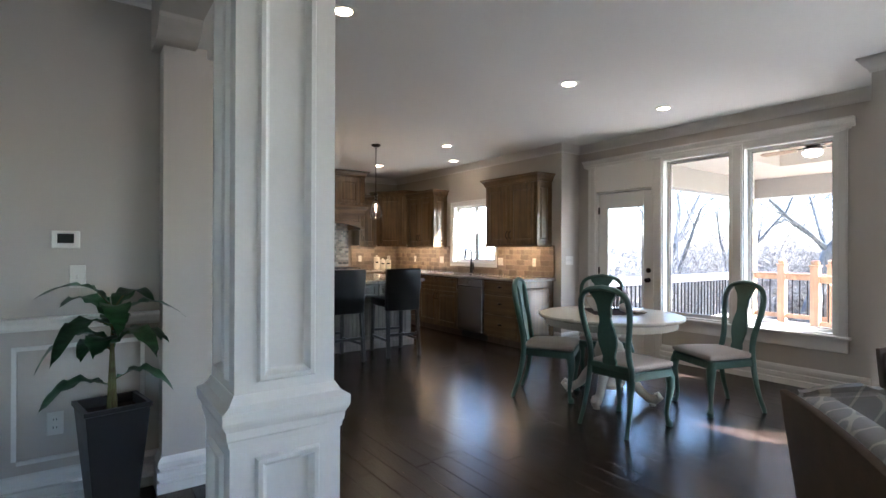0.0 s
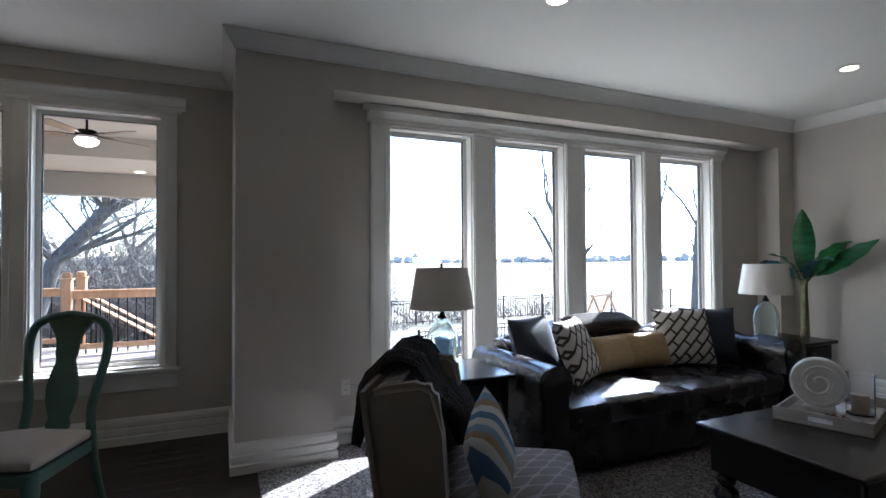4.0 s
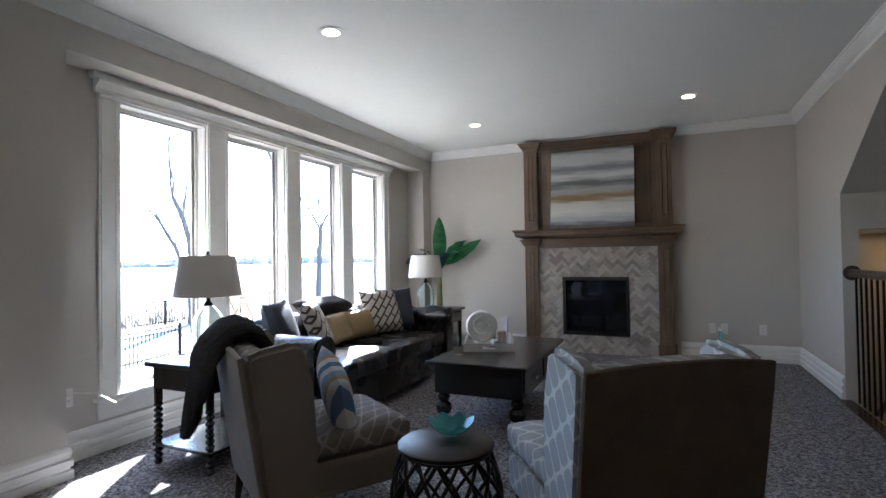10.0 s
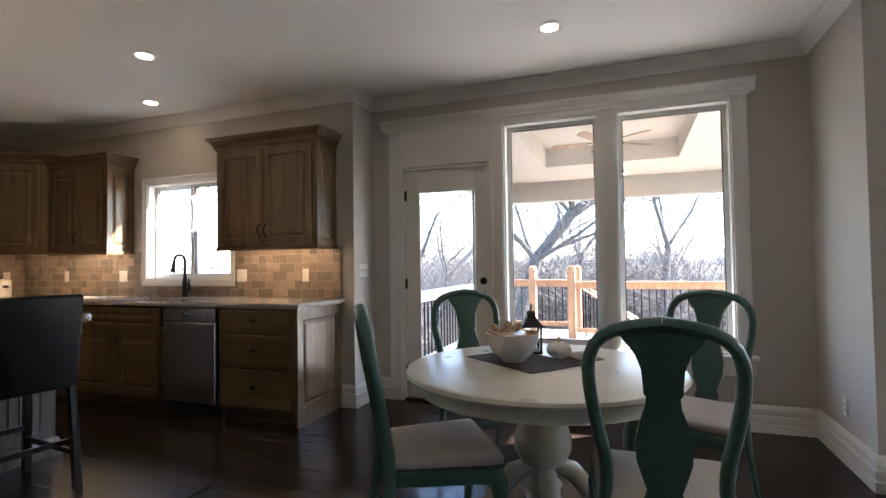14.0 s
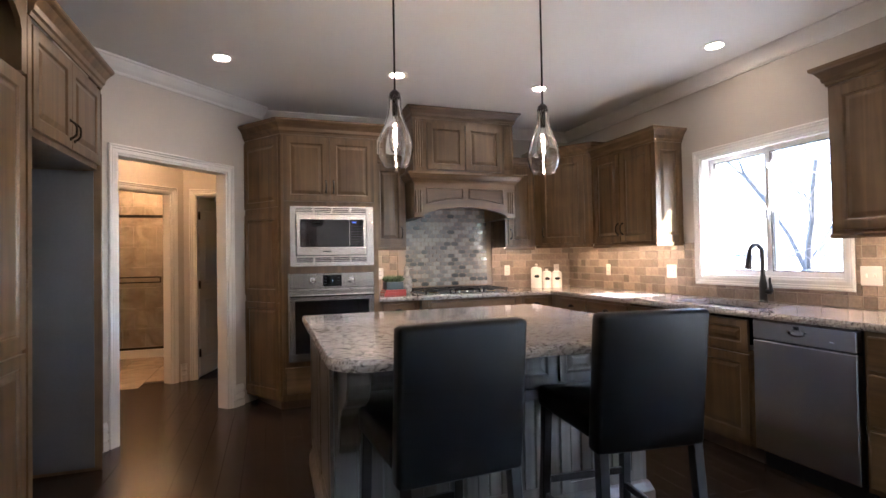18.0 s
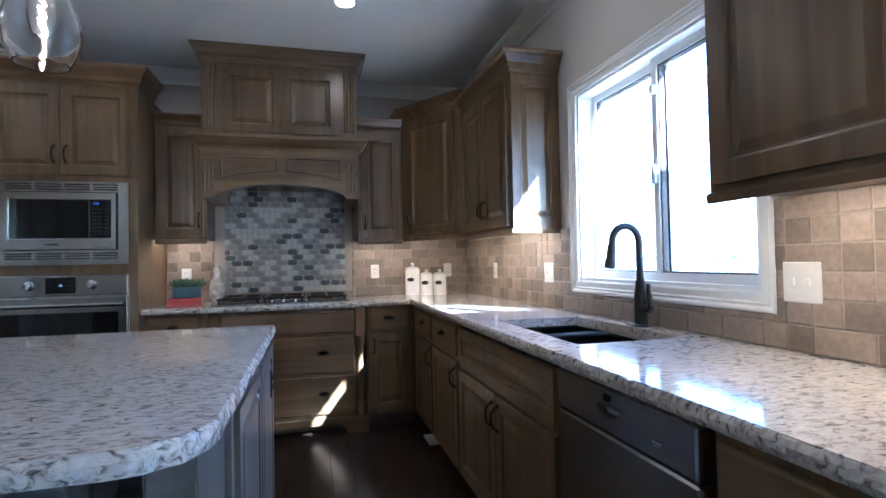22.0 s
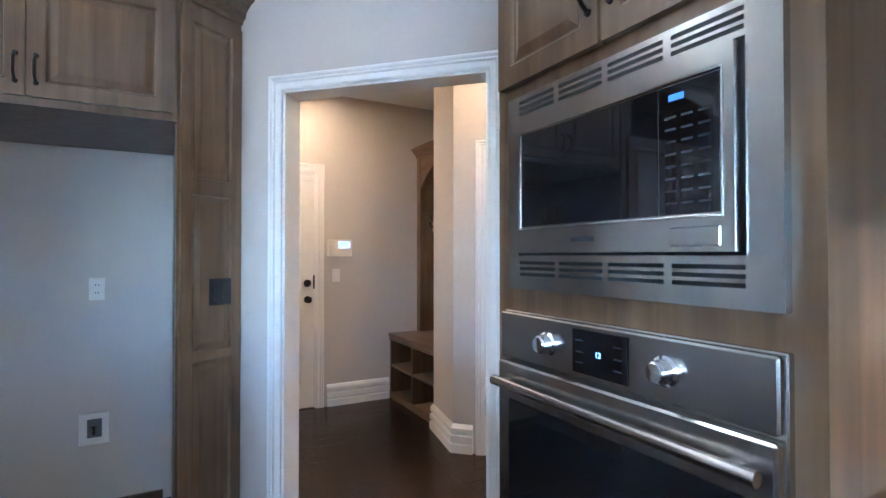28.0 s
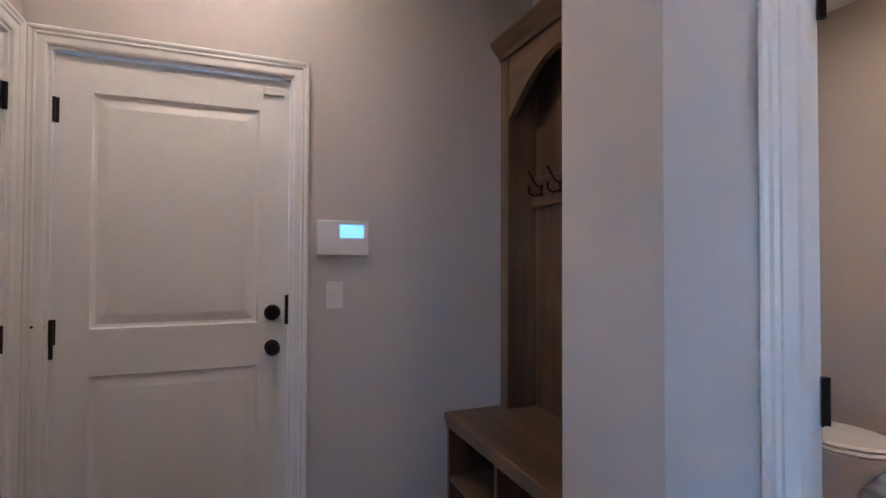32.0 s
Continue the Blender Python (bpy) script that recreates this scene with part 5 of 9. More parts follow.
# island
u = thing("kitchen_island", 0, 0, 0, 0, "dark brown kitchen island with panelled sides", "island")
part("body", box(2.47, 4.055, 7.02, 8.14, 0.08, 0.888), ISLAND, u)
part("plinth", sweep([(0, 0), (0.03, 0), (0.03, 0.07), (0.022, 0.085), (0.012, 0.11), (0, 0.12)], [(2.47, 8.14), (2.47, 7.02), (4.055, 7.02), (4.055, 8.14)], flip=1), ISLAND, u)
part("plinth", box(2.48, 4.05, 7.03, 8.13, 0, 0.08), ISLAND, u)
for k in range(3):
    part("front_panel", panels(0.46, 0.52, 0.014, [(0.05 + 0.06 * i_, 0.11 + 0.06 * i_, 0.05, 0.47) for i_ in range(6)], ((0.0, 0.0), (0.001, 0.005), (0.004, 0.005), (0.006, 0.001)), m=pose(2.565 + 0.49 * k, 7.004, 0.13)), ISLAND, u, "beadboard front panel")
    for j in range(2):
        d_ = part("door", panels(0.225, 0.18, 0.018, [(0.035, 0.19, 0.035, 0.145)], RAISED, m=pose(2.565 + 0.49 * k + 0.235 * j, 6.999, 0.675)), ISLAND, u)
        part("handle", lathe([(0.006, 0), (0.006, 0.014), (0.015, 0.020), (0.015, 0.026), (0.004, 0.030)], 12, m=pose(2.565 + 0.49 * k + (0.20 if j == 0 else 0.26), 6.999, 0.765, 90)), IRON, d_, "dark knob", True)
for s, x in ((1, 4.055), (-1, 2.47)):
    mm = pose(x, 7.02, 0, 0, 0, 90) if s > 0 else pose(x, 8.14, 0, 0, 0, -90)
    for k in range(2):
        part("side_panel", panels(0.52, 0.72, 0.014, [(0.05, 0.47, 0.05, 0.67)], RAISED, m=mm @ pose(0.03 + 0.545 * k, -0.015, 0.14)), ISLAND, u)
for x in (2.53, 3.995):
    pr = [(0, 0), (0, -0.40), (-0.03, -0.41), (-0.055, -0.37), (-0.05, -0.30), (-0.075, -0.24), (-0.12, -0.20), (-0.20, -0.17), (-0.26, -0.13), (-0.285, -0.08), (-0.28, -0.03), (-0.30, 0)]
    bm = prism(pr, -0.045, 0.045, m=Matrix(((0, 0, 1, x), (1, 0, 0, 7.02), (0, 1, 0, 0.888), (0, 0, 0, 1))), bev=0.006)
    part("corbel", bm, ISLAND, u, "carved scroll corbel")
plate(0, 0, 0, pose(4.0715, 7.96, 0.72, 0, 0, 90), "dark outlet in the island side", 1, True, "outlet", BLACK, BLACK)
c = 0.14
pts = [(2.42 + c, 6.615), (4.068 - c, 6.615)] + [(4.068 - c + c * math.sin(a), 6.615 + c - c * math.cos(a)) for a in (0.4, 0.8, 1.2)] + [(4.068, 6.615 + c), (4.068, 8.19), (2.42, 8.19), (2.42, 6.615 + c)] + [(2.42 + c - c * math.cos(a), 6.615 + c - c * math.sin(a)) for a in (0.4, 0.8, 1.2)]
it = thing("island_worktop", 0, 0, 0, 0, "speckled granite island top with rounded corners", "countertop")
part("slab", prism(pts, 0.886, 0.93), GRANITE, it)
part("chiselled_edge", rough_edge(pts, 0.886, 0.9292, 3, True), GRANITE, it, "rough chiselled granite edge")

# pendants
BULB = glow("filament_bulb", (1.0, 0.66, 0.34), 28)
u = thing("pendant_light", 2.795, 7.20, 2.74, 0, "clear glass bottle pendant with lit filament bulb", "pendant light", "island pendants")
part("canopy", lathe([(0.062, 0), (0.062, -0.012), (0.045, -0.028), (0.012, -0.034)], 24), IRON, u, smooth=True)
part("rod", lathe([(0.005, -0.03), (0.005, -0.66)], 8), IRON, u)
part("socket", lathe([(0.012, -0.655), (0.026, -0.67), (0.028, -0.69), (0.030, -0.695), (0.014, -0.70), (0.013, -0.775), (0.010, -0.78)], 16), IRON, u, smooth=True)
bl_ = [(0.012, -0.78), (0.016, -0.80), (0.030, -0.86), (0.032, -0.90), (0.022, -0.945), (0.004, -0.955)]
bb = part("bulb", lathe(bl_ + [(max(0.001, r - 0.0012), z + 0.0008) for r, z in bl_[::-1]], 16, cap=False), GLASS, u, "clear glass filament bulb", True)
bb.visible_shadow = False
part("filament", tube([(0.008 * math.cos(a * 2.2), 0.008 * math.sin(a * 2.2), -0.815 - 0.009 * a) for a in range(13)], 0.0024, 6), BULB, bb, "glowing filament")
gl = [(0.030, -0.685), (0.031, -0.74), (0.036, -0.775), (0.052, -0.82), (0.070, -0.865), (0.082, -0.91), (0.084, -0.945), (0.077, -0.985), (0.060, -1.02)]
own = lathe(gl + [(r - 0.005, z) for r, z in gl[::-1]], 32, cap=False)
g_ = part("glass_shade", own, GLASS, u, "clear glass bottle shade", True)
g_.visible_shadow = False
copy_thing(u, pose(3.595, 7.20, 2.74))

# bar stools
u = thing("bar_stool", 2.79, 6.66, 0, 4, "black leather bar stool with square wooden legs", "bar stool", "stools at the island")
part("seat", box(-0.225, 0.225, -0.20, 0.26, 0.60, 0.695, 0.022, seg=3), STOOL_LEATHER, u, smooth=True)
own = box(-0.225, 0.225, -0.265, -0.185, 0.56, 1.075, 0.02, seg=3)
for v in own.verts:
    v.co.y -= max(0, v.co.z - 0.62) * 0.11
part("backrest", own, STOOL_LEATHER, u, smooth=True)
LEG = wood("black_wood_leg", (0.006, 0.005, 0.005), (0.012, 0.010, 0.009), 0.35, "Z", 16, 0.1, 0.05)
for x in (-0.195, 0.195):
    for y, yo in ((-0.235, -0.05), (0.225, 0.03)):
        own = box(-0.02, 0.02, -0.02, 0.02, 0, 0.62, 0.003)
        for v in own.verts:
            k = 1 - v.co.z / 0.62
            v.co.x += x + math.copysign(0.012, x) * k
            v.co.y += y + yo * k
        part("leg", own, LEG, u)
for a, b in (((-0.20, -0.26, 0.20), (-0.20, 0.24, 0.20)), ((0.20, -0.26, 0.20), (0.20, 0.24, 0.20)), ((-0.20, -0.265, 0.27), (0.20, -0.265, 0.27)), ((-0.20, 0.24, 0.27), (0.20, 0.24, 0.27))):
    p_, q_ = Vector(a), Vector(b)
    part("stretcher", box(min(p_.x, q_.x) - (0.009 if p_.x == q_.x else 0), max(p_.x, q_.x) + (0.009 if p_.x == q_.x else 0), min(p_.y, q_.y) - (0.009 if p_.y == q_.y else 0), max(p_.y, q_.y) + (0.009 if p_.y == q_.y else 0), a[2] - 0.015, a[2] + 0.015, 0.002), LEG, u)
copy_thing(u, pose(3.57, 6.64, 0, 0, 0, -6))

# fridge surround and pantry
u = thing("fridge_surround", 0, 0, 0, 0, "tall brown stained fridge surround, niche empty", "cabinet", kg)
# Dark grey that puts shade into the niche side and water box.
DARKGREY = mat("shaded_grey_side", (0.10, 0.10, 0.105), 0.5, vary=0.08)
part("side_board", box(0.40, 1.22, 7.545, 7.585, 0, 2.40), CAB, u)
part("bridge", box(0.40, 1.20, 7.585, 8.555, 1.87, 2.40), CAB, u)
for k in range(2):
    cab_door(u, pose(1.20, 7.60 + 0.472 * k, 1.90, 0, 0, 90), 0.468, 0.47, "pull", 1 - 2 * k, 0.10)
part("column", prism([(0.40, 8.555), (1.22, 8.555), (1.035, 8.83), (0.94, 8.72), (0.40, 8.60)], 0, 2.40), CAB, u)
part("niche_side", box(0.42, 1.18, 8.549, 8.5545, 0.02, 1.865), DARKGREY, u, "niche side with its shade put into dark grey")
ml = Matrix.Translation((1.22, 8.555, 0)) @ pose(0, 0, 0, 0, 0, math.degrees(math.atan2(8.83 - 8.555, 1.035 - 1.22)))
pl = math.hypot(8.83 - 8.555, 1.035 - 1.22)
for z, h, lo, hi in ((0.10, 0.787, 0.05, 0.77), (0.887, 0.722, 0.018, 0.693), (1.609, 0.75, 0.032, 0.70)):
    part("angled_panel", panels(pl - 0.03, h, 0.01, [(0.05, pl - 0.08, lo, hi)], RAISED, m=ml @ pose(0.015, -0.011, z)), CAB, u)
crown_on(u, [(1.22, 7.545), (1.22, 8.555), (1.035, 8.83), (0.97, 8.75)], 2.39, 1.05)
plate(0, 0, 0, ml @ pose(pl * 0.61, -0.0125, 1.16), "black outlet in the angled cabinet panel", 2, True, "outlet", BLACK, BLACK)
u = thing("pantry_cabinet", 0, 0, 0, 0, "tall brown stained pantry with arched open shelf", "cabinet", kg)
part("body", box(0.40, 1.20, 6.60, 7.54, 0.08, 2.12), CAB, u)
part("toe_kick", box(0.42, 1.15, 6.60, 7.54, 0.0, 0.08), CABDARK, u)
for k in range(2):
    cab_door(u, pose(1.20, 6.62 + 0.455 * k, 0.92, 0, 0, 90), 0.445, 1.18, "", name="door")
    cab_door(u, pose(1.20, 6.62 + 0.455 * k, 0.10, 0, 0, 90), 0.445, 0.80, "", name="door")
    part("handle", pull(pose(1.222, 7.045 + 0.07 * k - 0.005, 1.09, 0, 0, 90), 0.13), IRON, u, "dark bronze arched pull", True)
part("shelf_side", box(0.40, 1.20, 6.60, 6.63, 2.12, 2.50), CAB, u)
part("shelf_side", box(0.40, 1.20, 7.51, 7.54, 2.12, 2.50), CAB, u)
part("shelf_back", box(0.40, 0.44, 6.63, 7.51, 2.12, 2.50), CABDARK, u)
part("shelf_top", box(0.40, 1.20, 6.60, 7.54, 2.50, 2.53), CAB, u)
pts = [(6.60, 2.53), (7.54, 2.53), (7.54, 2.12), (7.49, 2.12)] + [(7.07 + 0.42 * math.cos(a), 2.30 + 0.16 * math.sin(a)) for a in (math.pi * k / 12 for k in range(13))] + [(6.65, 2.12), (6.60, 2.12)]
part("arched_rail", prism(pts, 0, 0.02, m=Matrix(((0, 0, 1, 1.20), (1, 0, 0, 0), (0, 1, 0, 0), (0, 0, 0, 1)))), CAB, u)
crown_on(u, [(1.22, 6.60), (1.22, 7.545)], 2.52, 1.0)
# water box in the fridge niche
u = thing("water_box", 0.395, 8.20, 0.43, 90, "white recessed fridge water box", "water box")
bm = frame_loop([(0, 0), (0, 0.004), (0.03, 0.008), (0.035, 0)], 0.064, 0.095, pose(-0.032, 0, -0.0475), True)
part("surround", bm, PLATE, u)
# Flat dark sheet stands in for the shade inside the box.
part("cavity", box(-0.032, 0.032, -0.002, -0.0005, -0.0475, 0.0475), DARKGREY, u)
part("valve", lathe([(0.012, 0), (0.012, 0.03), (0.02, 0.035), (0.02, 0.045)], 10, m=pose(0, -0.004, -0.03)), CHROME, u)
part("base_strip", box(-0.64, 0.31, -0.02, 0, -0.43, -0.38), CABDARK, u)

# canisters, planter, books, figurine
CERAM = mat("white_ceramic", (0.72, 0.70, 0.66), 0.25, vary=0.04, bump=0.02)
for x, y, h, r in ((5.06, 9.90, 0.235, 0.062), (5.17, 9.86, 0.185, 0.055), (5.275, 9.82, 0.185, 0.055)):
    u = thing("canister", x, y, 0.93, -25, "white ceramic canister with black label and lid", "canister", "canisters on the worktop")
    part("body", lathe([(r, 0), (r, h * 0.86), (r * 0.92, h * 0.9)], 24), CERAM, u, smooth=True)
    part("lid", lathe([(r * 0.95, h * 0.9), (r, h * 0.93), (r * 0.7, h * 0.99), (0.012, h * 1.02), (0.014, h * 1.06), (0.018, h * 1.10), (0.010, h * 1.14), (0.002, h * 1.15)], 24), CERAM, u, smooth=True)
    part("label", lathe([(0.022, 0), (0.022, 0.002)], 18, m=pose(0, -r - 0.0015, h * 0.55, 90) @ Matrix.Diagonal((1.35, 0.75, 1, 1))), BLACK, u, "black oval label")
u = thing("book_stack", 3.36, 9.72, 0.93, 6, "two small red and white books lying flat", "books")
RED = mat("red_cover", (0.42, 0.06, 0.05), 0.5)
PAPER = mat("page_paper", (0.70, 0.66, 0.58), 0.8, fine=200, bump=0.3, stretch=(1, 1, 12))
for z, nm, dx in ((0.0, "book", 0.0), (0.026, "book", 0.012)):
    b_ = part(nm, box(-0.11 + dx, 0.11, -0.075, 0.075, z + 0.002, z + 0.022), PAPER, u)
    bm = box(-0.113 + dx, 0.113, -0.078, 0.078, z, z + 0.003)
    box(-0.113 + dx, 0.113, -0.078, 0.078, z + 0.022, z + 0.025, bm=bm)
    box(-0.113 + dx, 0.113, -0.078, -0.075, z, z + 0.025, bm=bm)
    part("cover", bm, RED, b_, "red cover")
u = thing("succulent_planter", 3.37, 9.73, 0.981, 6, "blue-grey planter box with green succulents", "planter")
BLUEGREY = mat("blue_grey_glaze", (0.06, 0.10, 0.13), 0.4)
part("box", box(-0.09, 0.09, -0.05, 0.05, 0, 0.075, 0.004), BLUEGREY, u)
SUCC = mat("succulent_green", (0.07, 0.13, 0.06), 0.5, vary=0.3, scale=30)
rs_ = random.Random(8)
for k in range(7):
    bx, by = -0.075 + 0.025 * k, rs_.uniform(-0.025, 0.025)
    own = None
    for j in range(9):
        a, tl = 2.4 * j, 0.5 + 0.09 * j
        d_ = Vector((math.cos(a) * math.cos(tl), math.sin(a) * math.cos(tl), math.sin(tl)))
        own = tube([Vector((bx, by, 0.073)), Vector((bx, by, 0.075)) + d_ * 0.034, Vector((bx, by, 0.078)) + d_ * 0.066], 0.009, 5, own, rs=[0.005, 0.011, 0.001])
    part("succulent", own, SUCC, u, "green succulent rosette")
u = thing("glass_bird_figurine", 3.545, 9.88, 0.93, 0, "grey mottled glass bird figurine", "figurine")
GREYG = ramp_noise("mottled_grey_glass", ((0.35, (0.22, 0.21, 0.20)), (0.65, (0.55, 0.53, 0.50))), 25, 0.15)
part("body", lathe([(0.03, 0), (0.05, 0.02), (0.062, 0.08), (0.052, 0.15), (0.03, 0.19), (0.026, 0.22), (0.032, 0.24), (0.020, 0.27), (0.004, 0.275)], 18, squash=0.75), GREYG, u, smooth=True)
part("beak", tube([(0.02, 0, 0.245), (0.05, 0, 0.25), (0.07, 0, 0.24)], 0.01, 6, rs=[0.014, 0.008, 0.002]), GREYG, u, smooth=True)
for x, g in ((3.30, 1), (4.76, 1), (5.40, 1)):
    plate(0, 0, 0, pose(x, 10.031, 1.13), "white outlet on the tiled backsplash", g, True, "outlet")
for y, g in ((9.30, 1), (8.42, 2), (6.86, 2), (6.15, 1)):
    plate(0, 0, 0, pose(5.581, y, 1.13, 0, 0, -90), "white plate on the tiled backsplash", g, g == 1, "outlet" if g == 1 else "wall switch")
fv3 = thing("kitchen_register", 5.02, 9.09, 0.001, 90, "small pale floor register by the cabinets", "vent")
part("vent_frame", box(-0.10, 0.10, -0.045, 0.045, 0, 0.004, 0.001), PLATE, fv3)
for k in range(8):
    part("vent_slat", box(-0.085 + 0.023 * k, -0.075 + 0.023 * k, -0.034, 0.034, 0.004, 0.006), PLATE, fv3)


# ---- living room ----
rl = random.Random(5)


def trellis(name, ground, line, scale=13.0, width=0.22, rough=0.9):
    """Woven cloth with a pale curved lattice."""
    m, nt, N, L, p = node_mat(name)
    co, sp = N.new("ShaderNodeTexCoord"), N.new("ShaderNodeSeparateXYZ")
    L.new(co.outputs["Object"], sp.inputs[0])

    def op(kind, a, b=None):
        n = N.new("ShaderNodeMath")
        n.operation = kind
        for i, v in enumerate((a, b)):
            if v is None:
                continue
            if isinstance(v, (int, float)):
                n.inputs[i].default_value = v
            else:
                L.new(v, n.inputs[i])
        return n.outputs[0]

    a = op("COSINE", op("MULTIPLY", op("ADD", sp.outputs[0], sp.outputs[1]), scale * math.pi))
    yz = op("ADD", op("MULTIPLY", op("SUBTRACT", sp.outputs[1], sp.outputs[0]), 0.5), sp.outputs[2])
    b = op("COSINE", op("MULTIPLY", yz, scale * 0.8 * math.pi))
    s = op("ABSOLUTE", op("ADD", a, b))
    nz = N.new("ShaderNodeTexNoise")
    nz.inputs["Scale"].default_value = 420
    rp = N.new("ShaderNodeValToRGB")
    rp.color_ramp.elements[0].position, rp.color_ramp.elements[1].position = width, width + 0.12
    rp.color_ramp.elements[0].color, rp.color_ramp.elements[1].color = (*line, 1), (*ground, 1)
    L.new(s, rp.inputs[0])
    mx = N.new("ShaderNodeVectorMath")
    mx.operation = "SCALE"
    L.new(rp.outputs[0], mx.inputs[0])
    L.new(op("ADD", op("MULTIPLY", nz.outputs[0], 0.7), 0.65), mx.inputs["Scale"])
    L.new(mx.outputs[0], p.inputs["Base Color"])
    p.inputs["Roughness"].default_value, p.inputs["Specular IOR Level"].default_value = rough, 0.2
    bp = N.new("ShaderNodeBump")
    bp.inputs["Strength"].default_value, bp.inputs["Distance"].default_value = 0.4, 0.001
    L.new(nz.outputs[0], bp.inputs["Height"])
    L.new(bp.outputs[0], p.inputs["Normal"])
    return m


def stripes(name, cols, scale, axis="Z", tilt=0.0, soft=False, rough=0.9, bump=0.4, noise=0.0):
    """Bands of colour along one axis, with a woven or brushed surface."""
    m, nt, N, L, p = node_mat(name)
    co, mp, sp = N.new("ShaderNodeTexCoord"), N.new("ShaderNodeMapping"), N.new("ShaderNodeSeparateXYZ")
    mp.inputs["Rotation"].default_value = (0, tilt, 0)
    L.new(co.outputs["Object"], mp.inputs[0])
    L.new(mp.outputs[0], sp.inputs[0])
    nz = N.new("ShaderNodeTexNoise")
    nz.inputs["Scale"].default_value, nz.inputs["Detail"].default_value = 5, 8
    ms = N.new("ShaderNodeMapping")
    ms.inputs["Scale"].default_value = (0.5, 1, 5)
    L.new(co.outputs["Object"], ms.inputs[0])
    L.new(ms.outputs[0], nz.inputs[0])
    ad = N.new("ShaderNodeMath")
    ad.operation = "MULTIPLY_ADD"
    ad.inputs[1].default_value = noise
    L.new(nz.outputs[0], ad.inputs[0])
    L.new(sp.outputs["XYZ".index(axis)], ad.inputs[2])
    sc = N.new("ShaderNodeMath")
    sc.operation = "MULTIPLY"
    sc.inputs[1].default_value = scale
    L.new(ad.outputs[0], sc.inputs[0])
    fr = N.new("ShaderNodeMath")
    fr.operation = "FRACT"
    L.new(sc.outputs[0], fr.inputs[0])
    rp = N.new("ShaderNodeValToRGB")
    rp.color_ramp.interpolation = "EASE" if soft else "CONSTANT"
    els = rp.color_ramp.elements
    while len(els) < len(cols):
        els.new(0.5)
    for i, c in enumerate(cols):
        els[i].position, els[i].color = i / len(cols), (*c, 1)
    L.new(fr.outputs[0], rp.inputs[0])
    L.new(rp.outputs[0], p.inputs["Base Color"])
    p.inputs["Roughness"].default_value, p.inputs["Specular IOR Level"].default_value = rough, 0.25
    n2 = N.new("ShaderNodeTexNoise")
    n2.inputs["Scale"].default_value = 260
    bp = N.new("ShaderNodeBump")
    bp.inputs["Strength"].default_value, bp.inputs["Distance"].default_value = bump, 0.001
    L.new(n2.outputs[0], bp.inputs["Height"])
    L.new(bp.outputs[0], p.inputs["Normal"])
    return m


def greek_key(name):
    """White cloth with dark right-angled lines."""
    m, nt, N, L, p = node_mat(name)
    co, mp = N.new("ShaderNodeTexCoord"), N.new("ShaderNodeMapping")
    mp.inputs["Rotation"].default_value = (radians(90), 0, radians(45))
    L.new(co.outputs["Object"], mp.inputs[0])
    br = N.new("ShaderNodeTexBrick")
    br.inputs["Scale"].default_value = 6.5
    br.inputs["Mortar Size"].default_value, br.inputs["Mortar Smooth"].default_value = 0.055, 0.0
    br.inputs["Brick Width"].default_value, br.inputs["Row Height"].default_value = 0.9, 0.42
    br.inputs["Color1"].default_value = br.inputs["Color2"].default_value = (0.55, 0.52, 0.48, 1)
    br.inputs["Mortar"].default_value = (0.06, 0.045, 0.04, 1)
    L.new(mp.outputs[0], br.inputs[0])
    L.new(br.outputs[0], p.inputs["Base Color"])
    p.inputs["Roughness"].default_value, p.inputs["Specular IOR Level"].default_value = 0.9, 0.2
    return m


FIREWOOD = wood("mantel_stain", (0.060, 0.036, 0.020), (0.14, 0.088, 0.052), 0.4, "X", 18, 0.2, 0.06)
FIREWOOD_Z = wood("mantel_stain_upright", (0.060, 0.036, 0.020), (0.14, 0.088, 0.052), 0.4, "Z", 18, 0.2, 0.06)
HERRING = mat("tumbled_grey_stone", (0.33, 0.29, 0.255), 0.6, vary=0.22, scale=14, fine=90, bump=0.3, per_object=0.34)
FIREBLACK = mat("soot_black_metal", (0.006, 0.006, 0.006), 0.4, vary=0.2, bump=0.1)
TAUPE = trellis("taupe_trellis_cloth", (0.17, 0.15, 0.135), (0.30, 0.28, 0.26), 19)
PALETRELLIS = trellis("pale_grey_trellis_cloth", (0.25, 0.25, 0.25), (0.42, 0.40, 0.37), 17)
BROWNBACK = mat("plain_brown_cloth", (0.085, 0.058, 0.040), 0.92, vary=0.22, scale=13, fine=300, bump=0.4, spec=0.15)
TAUPE_PLAIN = mat("taupe_linen", (0.20, 0.172, 0.148), 0.92, vary=0.1, scale=5, fine=420, bump=0.4, spec=0.15)
FUR = mat("dark_brown_fur", (0.022, 0.015, 0.013), 0.85, vary=0.75, scale=18, fine=150, bump=1.0, depth=0.03, spec=0.25, stretch=(1, 1, 0.5))
STRIPED = stripes("blue_tan_striped_cloth", [(0.55, 0.55, 0.53), (0.10, 0.17, 0.30), (0.55, 0.55, 0.53), (0.30, 0.23, 0.15), (0.20, 0.30, 0.42)], 5.5, "X", 0.3)
KEYCLOTH = greek_key("white_key_pattern_cloth")
GOLD = mat("gold_woven_cloth", (0.36, 0.25, 0.12), 0.55, vary=0.25, scale=40, fine=160, bump=0.8, depth=0.004)
NAVY = mat("slate_blue_cloth", (0.028, 0.034, 0.05), 0.85, vary=0.15, fine=300, bump=0.4)
SHADE = mat("linen_lamp_shade", (0.68, 0.65, 0.60), 0.9, vary=0.04, fine=300, bump=0.3)
